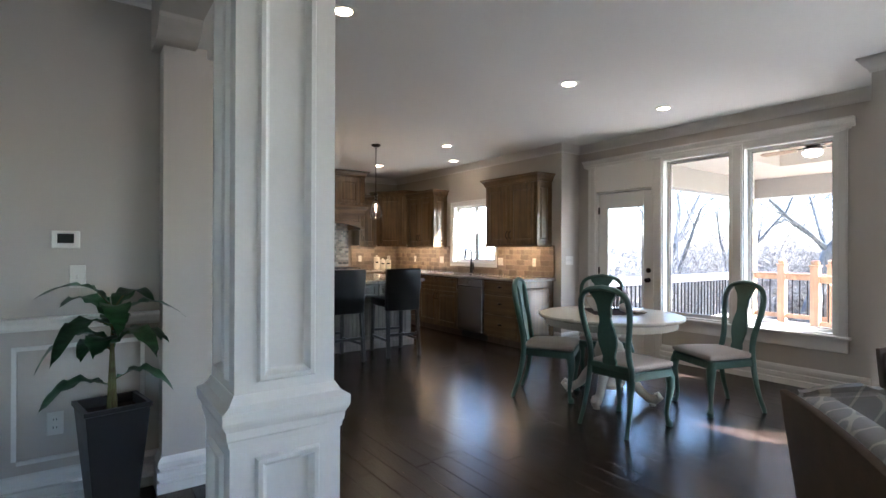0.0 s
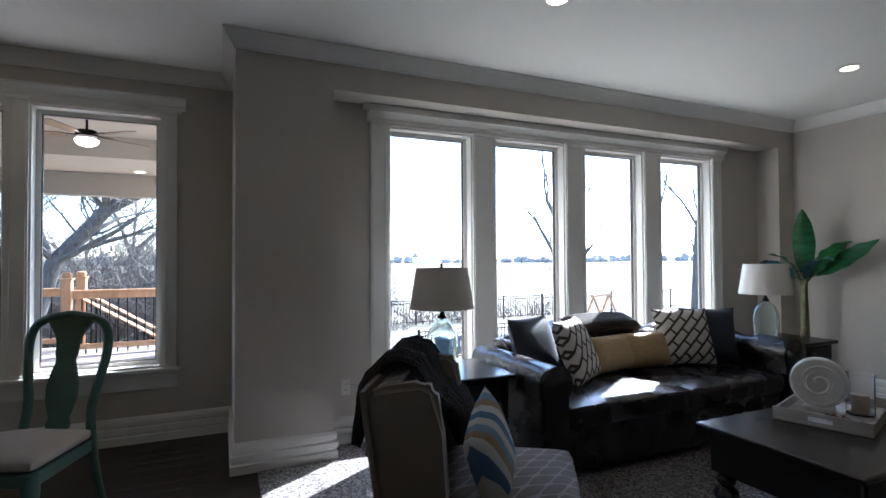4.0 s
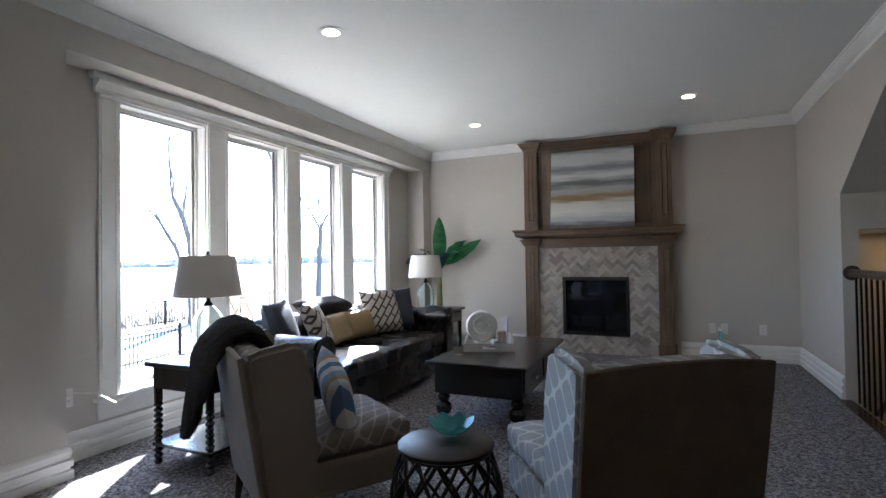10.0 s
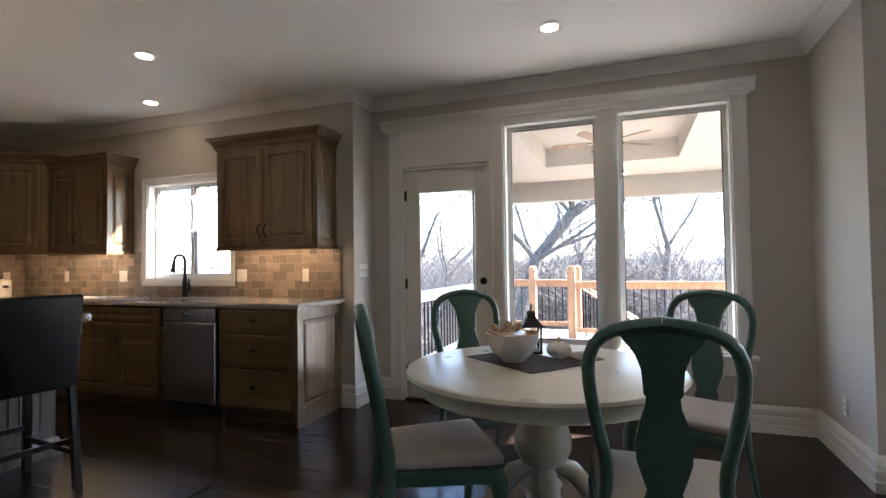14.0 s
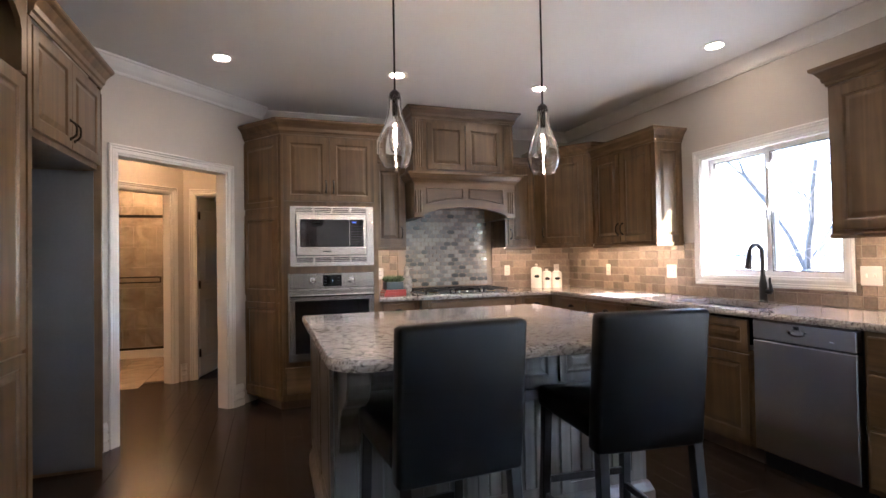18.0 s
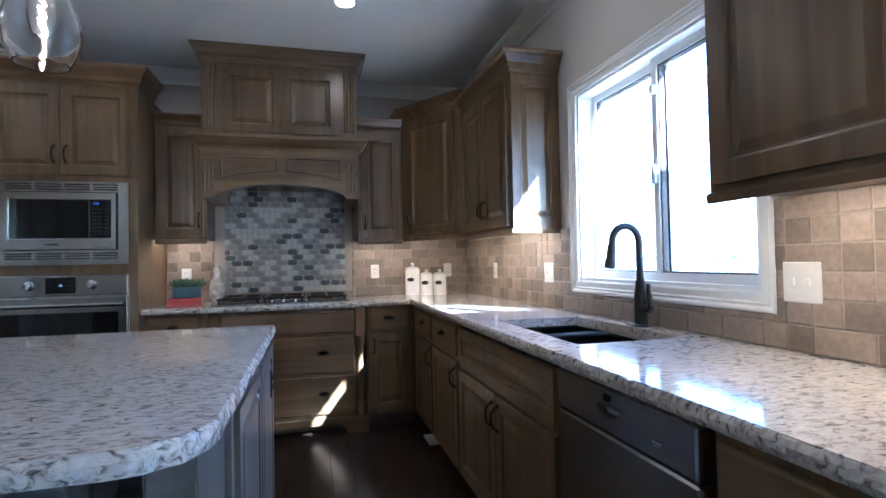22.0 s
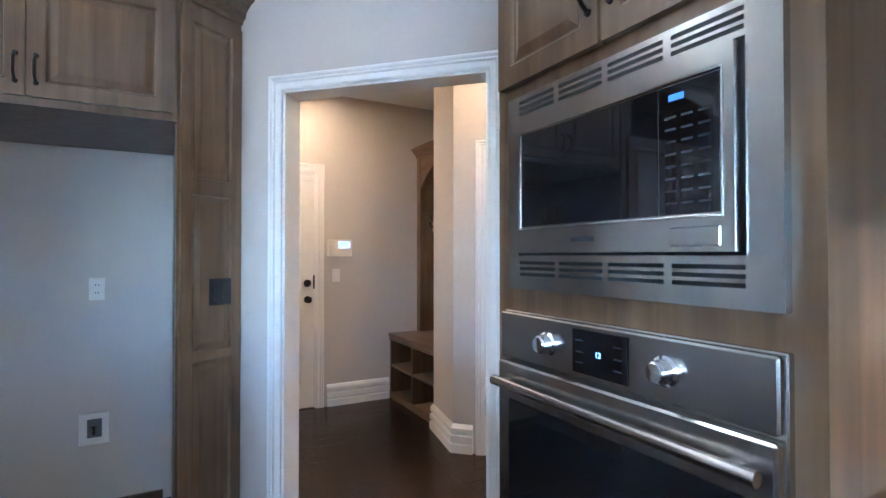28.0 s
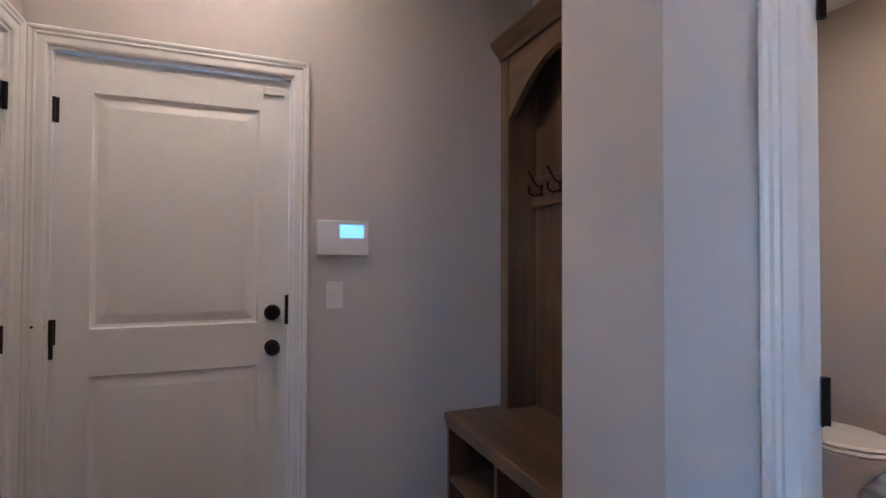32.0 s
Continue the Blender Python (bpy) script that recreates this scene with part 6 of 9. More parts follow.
AQUA = glass_mat("aqua_glass", (0.90, 0.97, 0.97), 0.05, 1.3)
TEALGLASS = mat("teal_ceramic_glass", (0.10, 0.34, 0.32), 0.12, vary=0.15, scale=20, bump=0, coat=0.5)
LEAF = ramp_noise("banana_leaf", ((0.35, (0.018, 0.10, 0.035)), (0.65, (0.05, 0.24, 0.08))), 5, 0.32, 0.25, stretch=(1, 1, 6))
TEALLEAF = ramp_noise("teal_leaf", ((0.35, (0.008, 0.08, 0.11)), (0.65, (0.02, 0.19, 0.24))), 5, 0.3, 0.2)
STALK = ramp_noise("leaf_stalk", ((0.35, (0.10, 0.06, 0.025)), (0.65, (0.16, 0.20, 0.07))), 9, 0.6, 0.3)
PLASTER = mat("white_plaster", (0.70, 0.68, 0.65), 0.7, vary=0.06, scale=20, bump=0.3)
TRAYWOOD = wood("whitewashed_wood", (0.30, 0.265, 0.23), (0.50, 0.46, 0.42), 0.6, "X", 16, 0.0, 0.05)
CANVAS = stripes("abstract_canvas", [(0.42, 0.42, 0.41), (0.10, 0.105, 0.11), (0.36, 0.37, 0.38), (0.54, 0.54, 0.52), (0.50, 0.49, 0.45), (0.24, 0.17, 0.08), (0.33, 0.33, 0.32), (0.13, 0.135, 0.14), (0.50, 0.50, 0.49), (0.20, 0.21, 0.22), (0.46, 0.46, 0.45)], 1.0, "Z", 0.0, True, 0.6, 0.5, 0.16)
RAILWOOD = wood("dark_rail_stain", (0.020, 0.013, 0.010), (0.05, 0.034, 0.026), 0.3, "Y", 16, 0.3, 0.05)

# fireplace surround
W = -3.2
fp = thing("fireplace_surround", 2.775, W, 0, 0, "stained wood mantel and overmantel with panelled pilasters", "fireplace")


def fpart(name, bm, ma, label=""):
    bm.transform(Matrix.Translation((-2.775, -W, 0)))
    return part(name, bm, ma, fp, label)


PP = [(0, 0), (0.006, 0), (0.012, -0.009), (0.02, -0.009), (0.03, -0.004)]


def pilaster(x0, x1, z0, z1, y):
    w = x1 - x0
    bm = panels(w, z1 - z0, 0.10, [(0.04, w - 0.04, 0.10, z1 - z0 - 0.06)], PP)
    bm.transform(Matrix.Translation((x1, y, z0)) @ pose(0, 0, 0, 0, 0, 180))
    return bm


fpart("overmantel", box(1.90, 3.65, W, W + 0.06, 1.565, 2.60), FIREWOOD_Z)
for a, b in ((2.12, 2.42), (3.13, 3.43)):
    fpart("overmantel_panel", box(a, b, W + 0.06, W + 0.075, 1.62, 2.54, 0.006), FIREWOOD_Z)
for x0 in (1.89, 3.49):
    fpart("pilaster_upper", pilaster(x0, x0 + 0.17, 1.565, 2.60, W + 0.14), FIREWOOD_Z)
    fpart("pilaster", pilaster(x0, x0 + 0.17, 0.16, 1.36, W + 0.14), FIREWOOD_Z)
    fpart("plinth_block", box(x0 - 0.015, x0 + 0.185, W, W + 0.158, 0, 0.16, 0.006), FIREWOOD_Z)
    fpart("capital", sweep([(0, 0), (0.012, 0), (0.02, 0.02), (0.03, 0.03), (0.05, 0.07), (0.055, 0.08), (0, 0.08)], [(x0 + 0.17, W), (x0 + 0.17, W + 0.14), (x0, W + 0.14), (x0, W)], m=pose(0, 0, 1.36), flip=1), FIREWOOD)
CRN = [(-0.02, 2.60), (0.008, 2.60), (0.012, 2.62), (0.03, 2.64), (0.05, 2.675), (0.06, 2.69), (0.06, 2.70), (-0.02, 2.70)]
fpart("cornice", sweep(CRN, [(3.66, W), (3.66, W + 0.14), (3.49, W + 0.14), (3.49, W + 0.06), (2.06, W + 0.06), (2.06, W + 0.14), (1.89, W + 0.14), (1.89, W)]), FIREWOOD)
fpart("frieze", box(2.06, 3.49, W, W + 0.125, 1.33, 1.44, 0.004), FIREWOOD)
SH = [(-0.02, 1.44), (0.155, 1.44), (0.16, 1.455), (0.20, 1.47), (0.235, 1.475), (0.25, 1.50), (0.25, 1.53), (0.265, 1.54), (0.27, 1.548), (0.27, 1.567), (-0.02, 1.567)]
fpart("mantel_shelf", sweep([(o - 0.14, u) for o, u in SH], [(3.66, W), (3.66, W + 0.14), (1.89, W + 0.14), (1.89, W)]), FIREWOOD)
fpart("mantel_top", box(1.87, 3.68, W, W + 0.16, 1.45, 1.5665), FIREWOOD)

# stone surround laid in a herringbone, and the firebox
hs = tagged(new("herringbone_surround"), "grey and tan tumbled stone herringbone surround", kind="structure")
bm = box(2.06, 2.39, W, W + 0.088, 0, 1.33)
box(3.19, 3.49, W, W + 0.088, 0, 1.33, bm=bm)
box(2.39, 3.19, W, W + 0.088, 0.958, 1.33, bm=bm)
box(2.39, 3.19, W, W + 0.088, 0, 0.229, bm=bm)
part("stone_bed", bm, mat("grey_grout", (0.27, 0.245, 0.22), 0.9, vary=0.1, bump=0.3), hs)


def clip(poly, ax, lim, sign):
    out = []
    for i, p in enumerate(poly):
        q = poly[(i + 1) % len(poly)]
        a, b = sign * (p[ax] - lim), sign * (q[ax] - lim)
        if a >= 0:
            out.append(p)
        if a * b < 0:
            k = a / (a - b)
            out.append((p[0] + k * (q[0] - p[0]), p[1] + k * (q[1] - p[1])))
    return out


def area(p):
    return abs(sum(p[i - 1][0] * p[i][1] - p[i][0] * p[i - 1][1] for i in range(len(p)))) / 2


SB, SL = 0.040, 0.120
AREAS = [(2.062, 3.488, 0.002, 0.228), (2.062, 3.488, 0.959, 1.328), (2.062, 2.389, 0.228, 0.959), (3.191, 3.488, 0.228, 0.959)]
for i in range(-42, 70):
    for j in range(-24, 24):
        for k in (0, 1):
            if k == 0:
                bx, by, bw, bh = (i + 3 * j) * SB, (i - 3 * j) * SB, SL, SB
            else:
                bx, by, bw, bh = (i + 3 * j + 0) * SB, (i - 3 * j + 1) * SB, SB, SL
            g = 0.002
            rc = [(bx + g, by + g), (bx + bw - g, by + g), (bx + bw - g, by + bh - g), (bx + g, by + bh - g)]
            rc = [(2.77 + (x - y) * BD, 0.3 + (x + y) * BD) for x, y in rc]
            for x0, x1, z0, z1 in AREAS:
                p = rc
                for ax, lim, sg in ((0, x0, 1), (0, x1, -1), (1, z0, 1), (1, z1, -1)):
                    p = clip(p, ax, lim, sg) if len(p) > 2 else p
                if len(p) > 2 and area(p) > 0.0004:
                    part("stone", prism(p, -rl.uniform(0.011, 0.014), 0, m=pose(0, W + 0.0885, 0, 90) @ Matrix.Diagonal((1, 1, -1, 1)) @ Matrix.Diagonal((1, 1, -1, 1)), bev=0.0), HERRING, hs)
fb = thing("fireplace_insert", 2.79, W + 0.10, 0.229, 0, "black gas fireplace insert with glass front", "fireplace")
bm = box(-0.40, 0.40, -0.004, 0.012, 0, 0.045, 0.003)
for a in ((-0.40, 0.40, 0.684, 0.729), (-0.40, -0.365, 0.045, 0.684), (0.365, 0.40, 0.045, 0.684)):
    box(a[0], a[1], -0.004, 0.012, a[2], a[3], 0.003, bm=bm)
part("frame", bm, FIREBLACK, fb)
part("glass", box(-0.366, 0.366, -0.02, -0.012, 0.044, 0.685), BLACKGLASS, fb, "dark glass front")
part("firebox", box(-0.40, 0.40, -0.097, -0.021, 0, 0.729), FIREBLACK, fb)
bm = bmesh.new()
for k in range(6):
    box(-0.34, 0.34, -0.001, 0.014, 0.006 + 0.006 * k, 0.009 + 0.006 * k, bm=bm)
part("louvre", bm, FIREBLACK, fb)
cv = solo("canvas_painting", box(-0.4975, 0.4975, -0.018, 0.018, 0, 0.985, 0.004), CANVAS, "abstract canvas in grey, white, tan and black bands", "painting")
cv.matrix_basis = pose(2.797, W + 0.265, 1.569, 8, 0, 0)


# ---- soft furnishing shapes ----
def pillow(w, h, t, n=14):
    bm = bmesh.new()
    for s in (1, -1):
        g = []
        for i in range(n + 1):
            for j in range(n + 1):
                u, v = 2 * i / n - 1, 2 * j / n - 1
                d = max(0.0, (1 - u ** 4) * (1 - v ** 4)) ** 0.55
                k = 1 - 0.07 * (1 - abs(u) ** 3) * abs(v) ** 3
                q = 1 - 0.07 * (1 - abs(v) ** 3) * abs(u) ** 3
                g.append(bm.verts.new((u * w / 2 * q, s * d * t / 2, v * h / 2 * k)))
        for i in range(n):
            for j in range(n):
                a = i * (n + 1) + j
                bm.faces.new((g[a], g[a + 1], g[a + n + 2], g[a + n + 1]))
    bmesh.ops.remove_doubles(bm, verts=bm.verts, dist=0.0005)
    return bm


def soft(x0, x1, y0, y1, z0, z1, b, crown_=0.0, n=8):
    """A padded block: rounded, its top puffed up."""
    bm = box(x0, x1, y0, y1, z0, z1)
    bmesh.ops.subdivide_edges(bm, edges=[e for e in bm.edges], cuts=n, use_grid_fill=True)
    cx, cy, cz = (x0 + x1) / 2, (y0 + y1) / 2, (z0 + z1) / 2
    hx, hy, hz = (x1 - x0) / 2, (y1 - y0) / 2, (z1 - z0) / 2
    for v in bm.verts:
        p = [v.co.x - cx, v.co.y - cy, v.co.z - cz]
        inn = [max(-h + b, min(h - b, c)) for c, h in zip(p, (hx, hy, hz))]
        d = Vector([c - i for c, i in zip(p, inn)])
        if d.length > b:
            d = d.normalized() * b
        q = Vector(inn) + d
        if q.z > 0:
            q.z += crown_ * (1 - (p[0] / hx) ** 2) * (1 - (p[1] / hy) ** 2)
        v.co = q + Vector((cx, cy, cz))
    return bm


def tufted(prof, ln, cell, amp, rows0, rows1, n=None, end=True):
    """A padded roll along x: prof is a list of (y, z); rows between rows0 and rows1 are buttoned in diamonds."""
    bm = bmesh.new()
    n = n or int(ln / cell * 8)
    P = [Vector((0, y, z)) for y, z in prof]
    fine = []
    for a, b in zip(P, P[1:]):
        for k in range(4):
            fine.append(a.lerp(b, k / 4))
    fine.append(P[-1])
    for it in range(2):
        fine = [fine[0]] + [(fine[i - 1] + fine[i] * 2 + fine[i + 1]) / 4 for i in range(1, len(fine) - 1)] + [fine[-1]]
    dist = [0.0]
    for a, b in zip(fine, fine[1:]):
        dist.append(dist[-1] + (b - a).length)
    grid, dots = [], []
    for i in range(n + 1):
        x, row = ln * i / n, []
        for j, p in enumerate(fine):
            tg = (fine[min(j + 1, len(fine) - 1)] - fine[max(j - 1, 0)]).normalized()
            nr = Vector((0, -tg.z, tg.y))
            d = 0.0
            if rows0 <= dist[j] <= rows1:
                u, v = x / cell, (dist[j] - rows0) / cell
                a_, b_ = abs(math.sin(math.pi * (u + v) / 2 * 1.0)), abs(math.sin(math.pi * (u - v) / 2 * 1.0))
                d = amp * ((a_ * b_) ** 0.5 - 0.5)
            row.append(bm.verts.new(p + X * x - nr * (-d)))
        grid.append(row)
    for a, b in zip(grid, grid[1:]):
        for j in range(len(fine) - 1):
            bm.faces.new((a[j], a[j + 1], b[j + 1], b[j]))
        bm.faces.new((a[-1], a[0], b[0], b[-1]))
    if end:
        bm.faces.new(grid[0][::-1])
        bm.faces.new(grid[-1])
    return bm


# ---- sofa ----
so = thing("chesterfield_sofa", 4.57, -0.50, 0, -90, "dark brown leather chesterfield sofa with tufted back", "sofa")
part("base", soft(-1.17, 1.17, -0.40, 0.36, 0.05, 0.30, 0.02), LEATHER, so, smooth=True)
for k in (-1, 1):
    part("seat_cushion", soft(min(0, k * 0.98), max(0, k * 0.98), -0.43, 0.22, 0.28, 0.415, 0.035, 0.018), LEATHER, so, smooth=True)
BP = [(0.20, 0.30), (0.19, 0.45), (0.20, 0.55), (0.205, 0.62), (0.24, 0.675), (0.31, 0.69), (0.38, 0.67), (0.41, 0.61), (0.39, 0.55), (0.385, 0.40), (0.385, 0.06)]
bm = tufted(BP, 2.02, 0.17, 0.045, 0.12, 0.50)
bm.transform(pose(-1.01, 0, 0))
back = part("back", bm, LEATHER, so, smooth=True)
for i in range(12):
    for z in (0.47, 0.60):
        x = -0.93 + i * 0.17 + (0.085 if z > 0.5 else 0)
        if x < 0.98:
            part("button", lathe([(0.0, 0), (0.011, 0.0), (0.009, 0.006), (0.0, 0.008)], 8, m=pose(x, 0.20, z, 90), cap=False), LEATHER, back)
AP = [(-0.11, 0.06), (-0.11, 0.30), (-0.105, 0.45), (-0.115, 0.53), (-0.10, 0.60), (-0.03, 0.635), (0.06, 0.625), (0.115, 0.57), (0.11, 0.50), (0.085, 0.45), (0.085, 0.06)]
for s in (-1, 1):
    bm = tufted(AP, 0.80, 0.17, 0.035 if s > 0 else 0.004, 0.30, 0.66)
    bm.transform(pose(s * 1.09, -0.42, 0, 0, 0, 90) @ Matrix.Diagonal((1, s, 1, 1)))
    arm = part("arm", bm, LEATHER, so, smooth=True)
    part("arm_front", lathe([(0.0, 0), (0.085, 0.0), (0.10, -0.008), (0.085, -0.02), (0.0, -0.022)], 20, m=pose(s * 1.09, -0.43, 0.54, -90) @ Matrix.Diagonal((1.12, 1, 1, 1)), cap=False), LEATHER, arm, smooth=True)
    part("arm_panel", soft(s * 1.09 - 0.085, s * 1.09 + 0.085, -0.44, -0.41, 0.06, 0.52, 0.012, n=3), LEATHER, arm, smooth=True)
for x in (-1.1, 1.1):
    for y in (-0.36, 0.31):
        part("foot", lathe([(0.022, 0), (0.035, 0.015), (0.04, 0.035), (0.03, 0.055)], 12, m=pose(x, y, 0.005)), ESPRESSO, so)
for ob in so.children_recursive:
    if ob.parent is so:
        ob.matrix_basis = Matrix.Diagonal((0.99, 1.06, 1.09, 1)) @ ob.matrix_basis


def cushion(name, w, h, t, ma, x, y, z, rx, rz, label):
    ob = solo(name, pillow(w, h, t), ma, label, "pillow", smooth=True, group="cushions on the sofa")
    ob.matrix_basis = pose(x, y, z, 0, 0, rz) @ pose(0, 0, 0, rx)
    return ob


cushion("cushion", 0.46, 0.46, 0.15, KEYCLOTH, 4.58, 0.06, 0.675, -24, -58, "white cushion with a dark key pattern")
cushion("cushion", 0.44, 0.44, 0.15, NAVY, 4.72, 0.32, 0.69, -18, -70, "slate blue square cushion")
cushion("lumbar_cushion", 0.46, 0.28, 0.14, GOLD, 4.68, -0.33, 0.605, -24, -80, "gold woven lumbar cushion")
cushion("lumbar_cushion", 0.46, 0.28, 0.14, GOLD, 4.68, -0.70, 0.605, -22, -95, "gold woven lumbar cushion")
cushion("cushion", 0.46, 0.46, 0.16, KEYCLOTH, 4.63, -1.03, 0.69, -22, -110, "white cushion with a dark key pattern")
cushion("cushion", 0.44, 0.44, 0.15, NAVY, 4.62, -1.30, 0.69, -15, -120, "slate blue square cushion")
cushion("fur_cushion", 0.66, 0.25, 0.13, FUR, 4.88, -0.42, 0.80, -72, -92, "dark brown faux-fur cushion lying on the sofa back")


# ---- end tables and their lamps ----
def spool(h, r=0.024):
    prof, z = [(r * 0.7, 0), (r, 0.01), (r * 0.75, 0.03)], 0.035
    while z < h * 0.8:
        prof += [(r * 0.6, z), (r * 0.95, z + 0.006), (r * 1.12, z + 0.016), (r * 0.95, z + 0.026), (r * 0.6, z + 0.032)]
        z += 0.034
    return lathe(prof + [(r, z), (r, h)], 12)


def end_table(x, y, label):
    e = thing("end_table", x, y, 0.006, 0, label, "table", "end tables by the sofa")
    part("tabletop", box(-0.27, 0.27, -0.32, 0.32, 0.590, 0.619, 0.008, seg=2), ESPRESSO, e)
    part("apron", box(-0.235, 0.235, -0.285, 0.285, 0.455, 0.590, 0.004), ESPRESSO, e)
    dr = part("drawer", box(-0.243, -0.235, -0.24, 0.24, 0.475, 0.575, 0.004), ESPRESSO, e)
    part("knob", lathe([(0.006, 0), (0.006, 0.012), (0.014, 0.018), (0.012, 0.028), (0.0, 0.03)], 10, m=pose(-0.243, 0, 0.525, 0, -90)), IRON, dr)
    part("shelf", box(-0.24, 0.24, -0.29, 0.29, 0.11, 0.13, 0.004), ESPRESSO, e)
    for sx in (-1, 1):
        for sy in (-1, 1):
            bm = spool(0.455)
            bm.transform(pose(sx * 0.215, sy * 0.265, 0))
            part("leg", bm, ESPRESSO, e, smooth=True)
    return e


end_table(4.585, 1.04, "espresso wood end table with spool-turned legs")
end_table(4.50, -2.02, "espresso wood end table beside the tall plant")


def table_lamp(x, y, label):
    e = thing("table_lamp", x, y, 0.625, 0, label, "lamp", "lamps by the sofa")
    prof = [(0.02, 0.004), (0.082, 0.004), (0.088, 0.02), (0.098, 0.10), (0.102, 0.16), (0.094, 0.22), (0.07, 0.27), (0.04, 0.30), (0.026, 0.312), (0.022, 0.312), (0.036, 0.298), (0.066, 0.267), (0.090, 0.218), (0.098, 0.16), (0.094, 0.10), (0.084, 0.022), (0.02, 0.012)]
    part("glass_body", lathe(prof, 28, cap=False), AQUA, e, "pale aqua glass body", True)
    part("cap", lathe([(0.028, 0.312), (0.03, 0.318), (0.022, 0.332), (0.012, 0.345), (0.010, 0.40), (0.0, 0.40)], 14, cap=False), IRON, e, smooth=True)
    part("harp", tube([(0.05 * math.sin(a), 0, 0.345 + 0.155 * (1 - math.cos(a))) for a in [math.pi * k / 10 for k in range(11)]], 0.003, 6), IRON, e)
    bm = lathe([(0.205, 0.375), (0.165, 0.632), (0.162, 0.632), (0.202, 0.375), (0.205, 0.375)], 40, cap=False)
    part("shade", bm, SHADE, e, "beige drum shade", True)
    bm = lathe([(0.0, 0.622), (0.162, 0.622), (0.162, 0.626), (0.0, 0.626)], 40, cap=False)
    part("shade_top", bm, SHADE, e)
    part("finial", lathe([(0.006, 0.626), (0.01, 0.635), (0.004, 0.642), (0.012, 0.652), (0.0, 0.664)], 10, cap=False), IRON, e, smooth=True)
    return e


table_lamp(4.67, 1.05, "clear aqua glass table lamp with a beige drum shade")
table_lamp(4.57, -1.94, "clear glass table lamp with a white drum shade")
solo("lamp_cord", tube([(4.80, 1.10, 0.632), (4.88, 1.20, 0.615), (4.96, 1.27, 0.45), (5.08, 1.38, 0.36), (5.2, 1.42, 0.42), (5.30, 1.50, 0.43), (5.325, 1.52, 0.42)], 0.004, 6), PLATE, "white lamp cord running to the outlet", "cord")


# ---- plants ----
def leaf(ln, wd, rise, droop, n=14):
    """A broad leaf growing along +y from a stalk, folded at the rib, its edge waved."""
    bm = bmesh.new()
    rows_ = []
    for i in range(n + 1):
        s = i / n
        w = wd * (math.sin(math.pi * min(1, s * 0.92 + 0.07)) ** 0.7) * (1 - 0.15 * s)
        if i == n:
            w = 0.002
        y = ln * (s - droop * 0.35 * s ** 3)
        z = rise * ln * s - droop * ln * s ** 2.4
        wv = 0.012 * math.sin(s * 23)
        rows_.append([bm.verts.new((k * w / 2, y, z + 0.16 * abs(k) * w * (1 - 0.4 * abs(k)) + wv * abs(k) * k)) for k in (-1, -0.5, 0, 0.5, 1)])
    for a, b in zip(rows_, rows_[1:]):
        for k in range(4):
            bm.faces.new((a[k], a[k + 1], b[k + 1], b[k]))
    bmesh.ops.solidify(bm, geom=bm.faces[:], thickness=0.0015)
    return bm


pl = thing("banana_plant", 4.83, -2.93, 0, 0, "tall artificial banana plant with green and teal leaves", "plant")
part("pot", lathe([(0.11, 0.006), (0.14, 0.02), (0.165, 0.26), (0.17, 0.27), (0.155, 0.27), (0.15, 0.25), (0.0, 0.25)], 24, cap=False), BLACK, pl, "dark round pot", True)
part("stem", tube([(0, 0, 0.24), (0.01, 0, 0.6), (0.0, 0.02, 0.95), (-0.02, 0.03, 1.15)], 0.03, 10, rs=[0.045, 0.04, 0.03, 0.02]), STALK, pl, "brown fibrous stem", True)
for yaw, tilt, z0, ln, wd, dr, ma, roll in ((23, 78, 1.06, 0.58, 0.26, 0.05, LEAF, 0), (113, 28, 1.10, 0.50, 0.24, -0.10, LEAF, 60), (-67, 25, 1.08, 0.52, 0.24, 0.8, TEALLEAF, -60), (50, 55, 1.02, 0.42, 0.22, 0.6, TEALLEAF, 20), (110, 55, 1.05, 0.45, 0.24, 0.3, LEAF, 50), (-30, 60, 1.0, 0.38, 0.20, 0.4, LEAF, -30)):
    bm = leaf(ln * 1.10, wd * 0.78, 0.12, dr)
    base_m = pose(-0.01, 0.02, z0, 0, 0, yaw) @ pose(0, 0, 0, tilt) @ pose(0, 0, 0, 0, roll, 0)
    bm.transform(base_m @ pose(0, 0.10, 0))
    lf = part("leaf", bm, ma, pl, "glossy teal leaf" if ma is TEALLEAF else "", True)
    part("leaf_stalk", tube([base_m @ Vector((0, 0, 0)), base_m @ Vector((0, 0.06, -0.004)), base_m @ Vector((0, 0.20, 0.02))], 0.009, 6), STALK, lf)

# ---- coffee table with tray ----
ct = thing("coffee_table", 3.20, -0.53, 0.006, 0, "espresso wood coffee table with drawers and bun-turned legs", "table")
part("tabletop", box(-0.37, 0.37, -0.66, 0.66, 0.445, 0.474, 0.007, seg=2), ESPRESSO, ct)
part("body", box(-0.325, 0.325, -0.61, 0.61, 0.24, 0.445, 0.005), ESPRESSO, ct)
for k in (-1, 1):
    d = part("drawer", box(-0.333, -0.325, min(k * 0.02, k * 0.57), max(k * 0.02, k * 0.57), 0.27, 0.42, 0.004), ESPRESSO, ct)
    part("bail_pull", tube([(-0.345, k * 0.295 - 0.04, 0.355), (-0.352, k * 0.295 - 0.03, 0.335), (-0.352, k * 0.295 + 0.03, 0.335), (-0.345, k * 0.295 + 0.04, 0.355)], 0.004, 6), IRON, d)
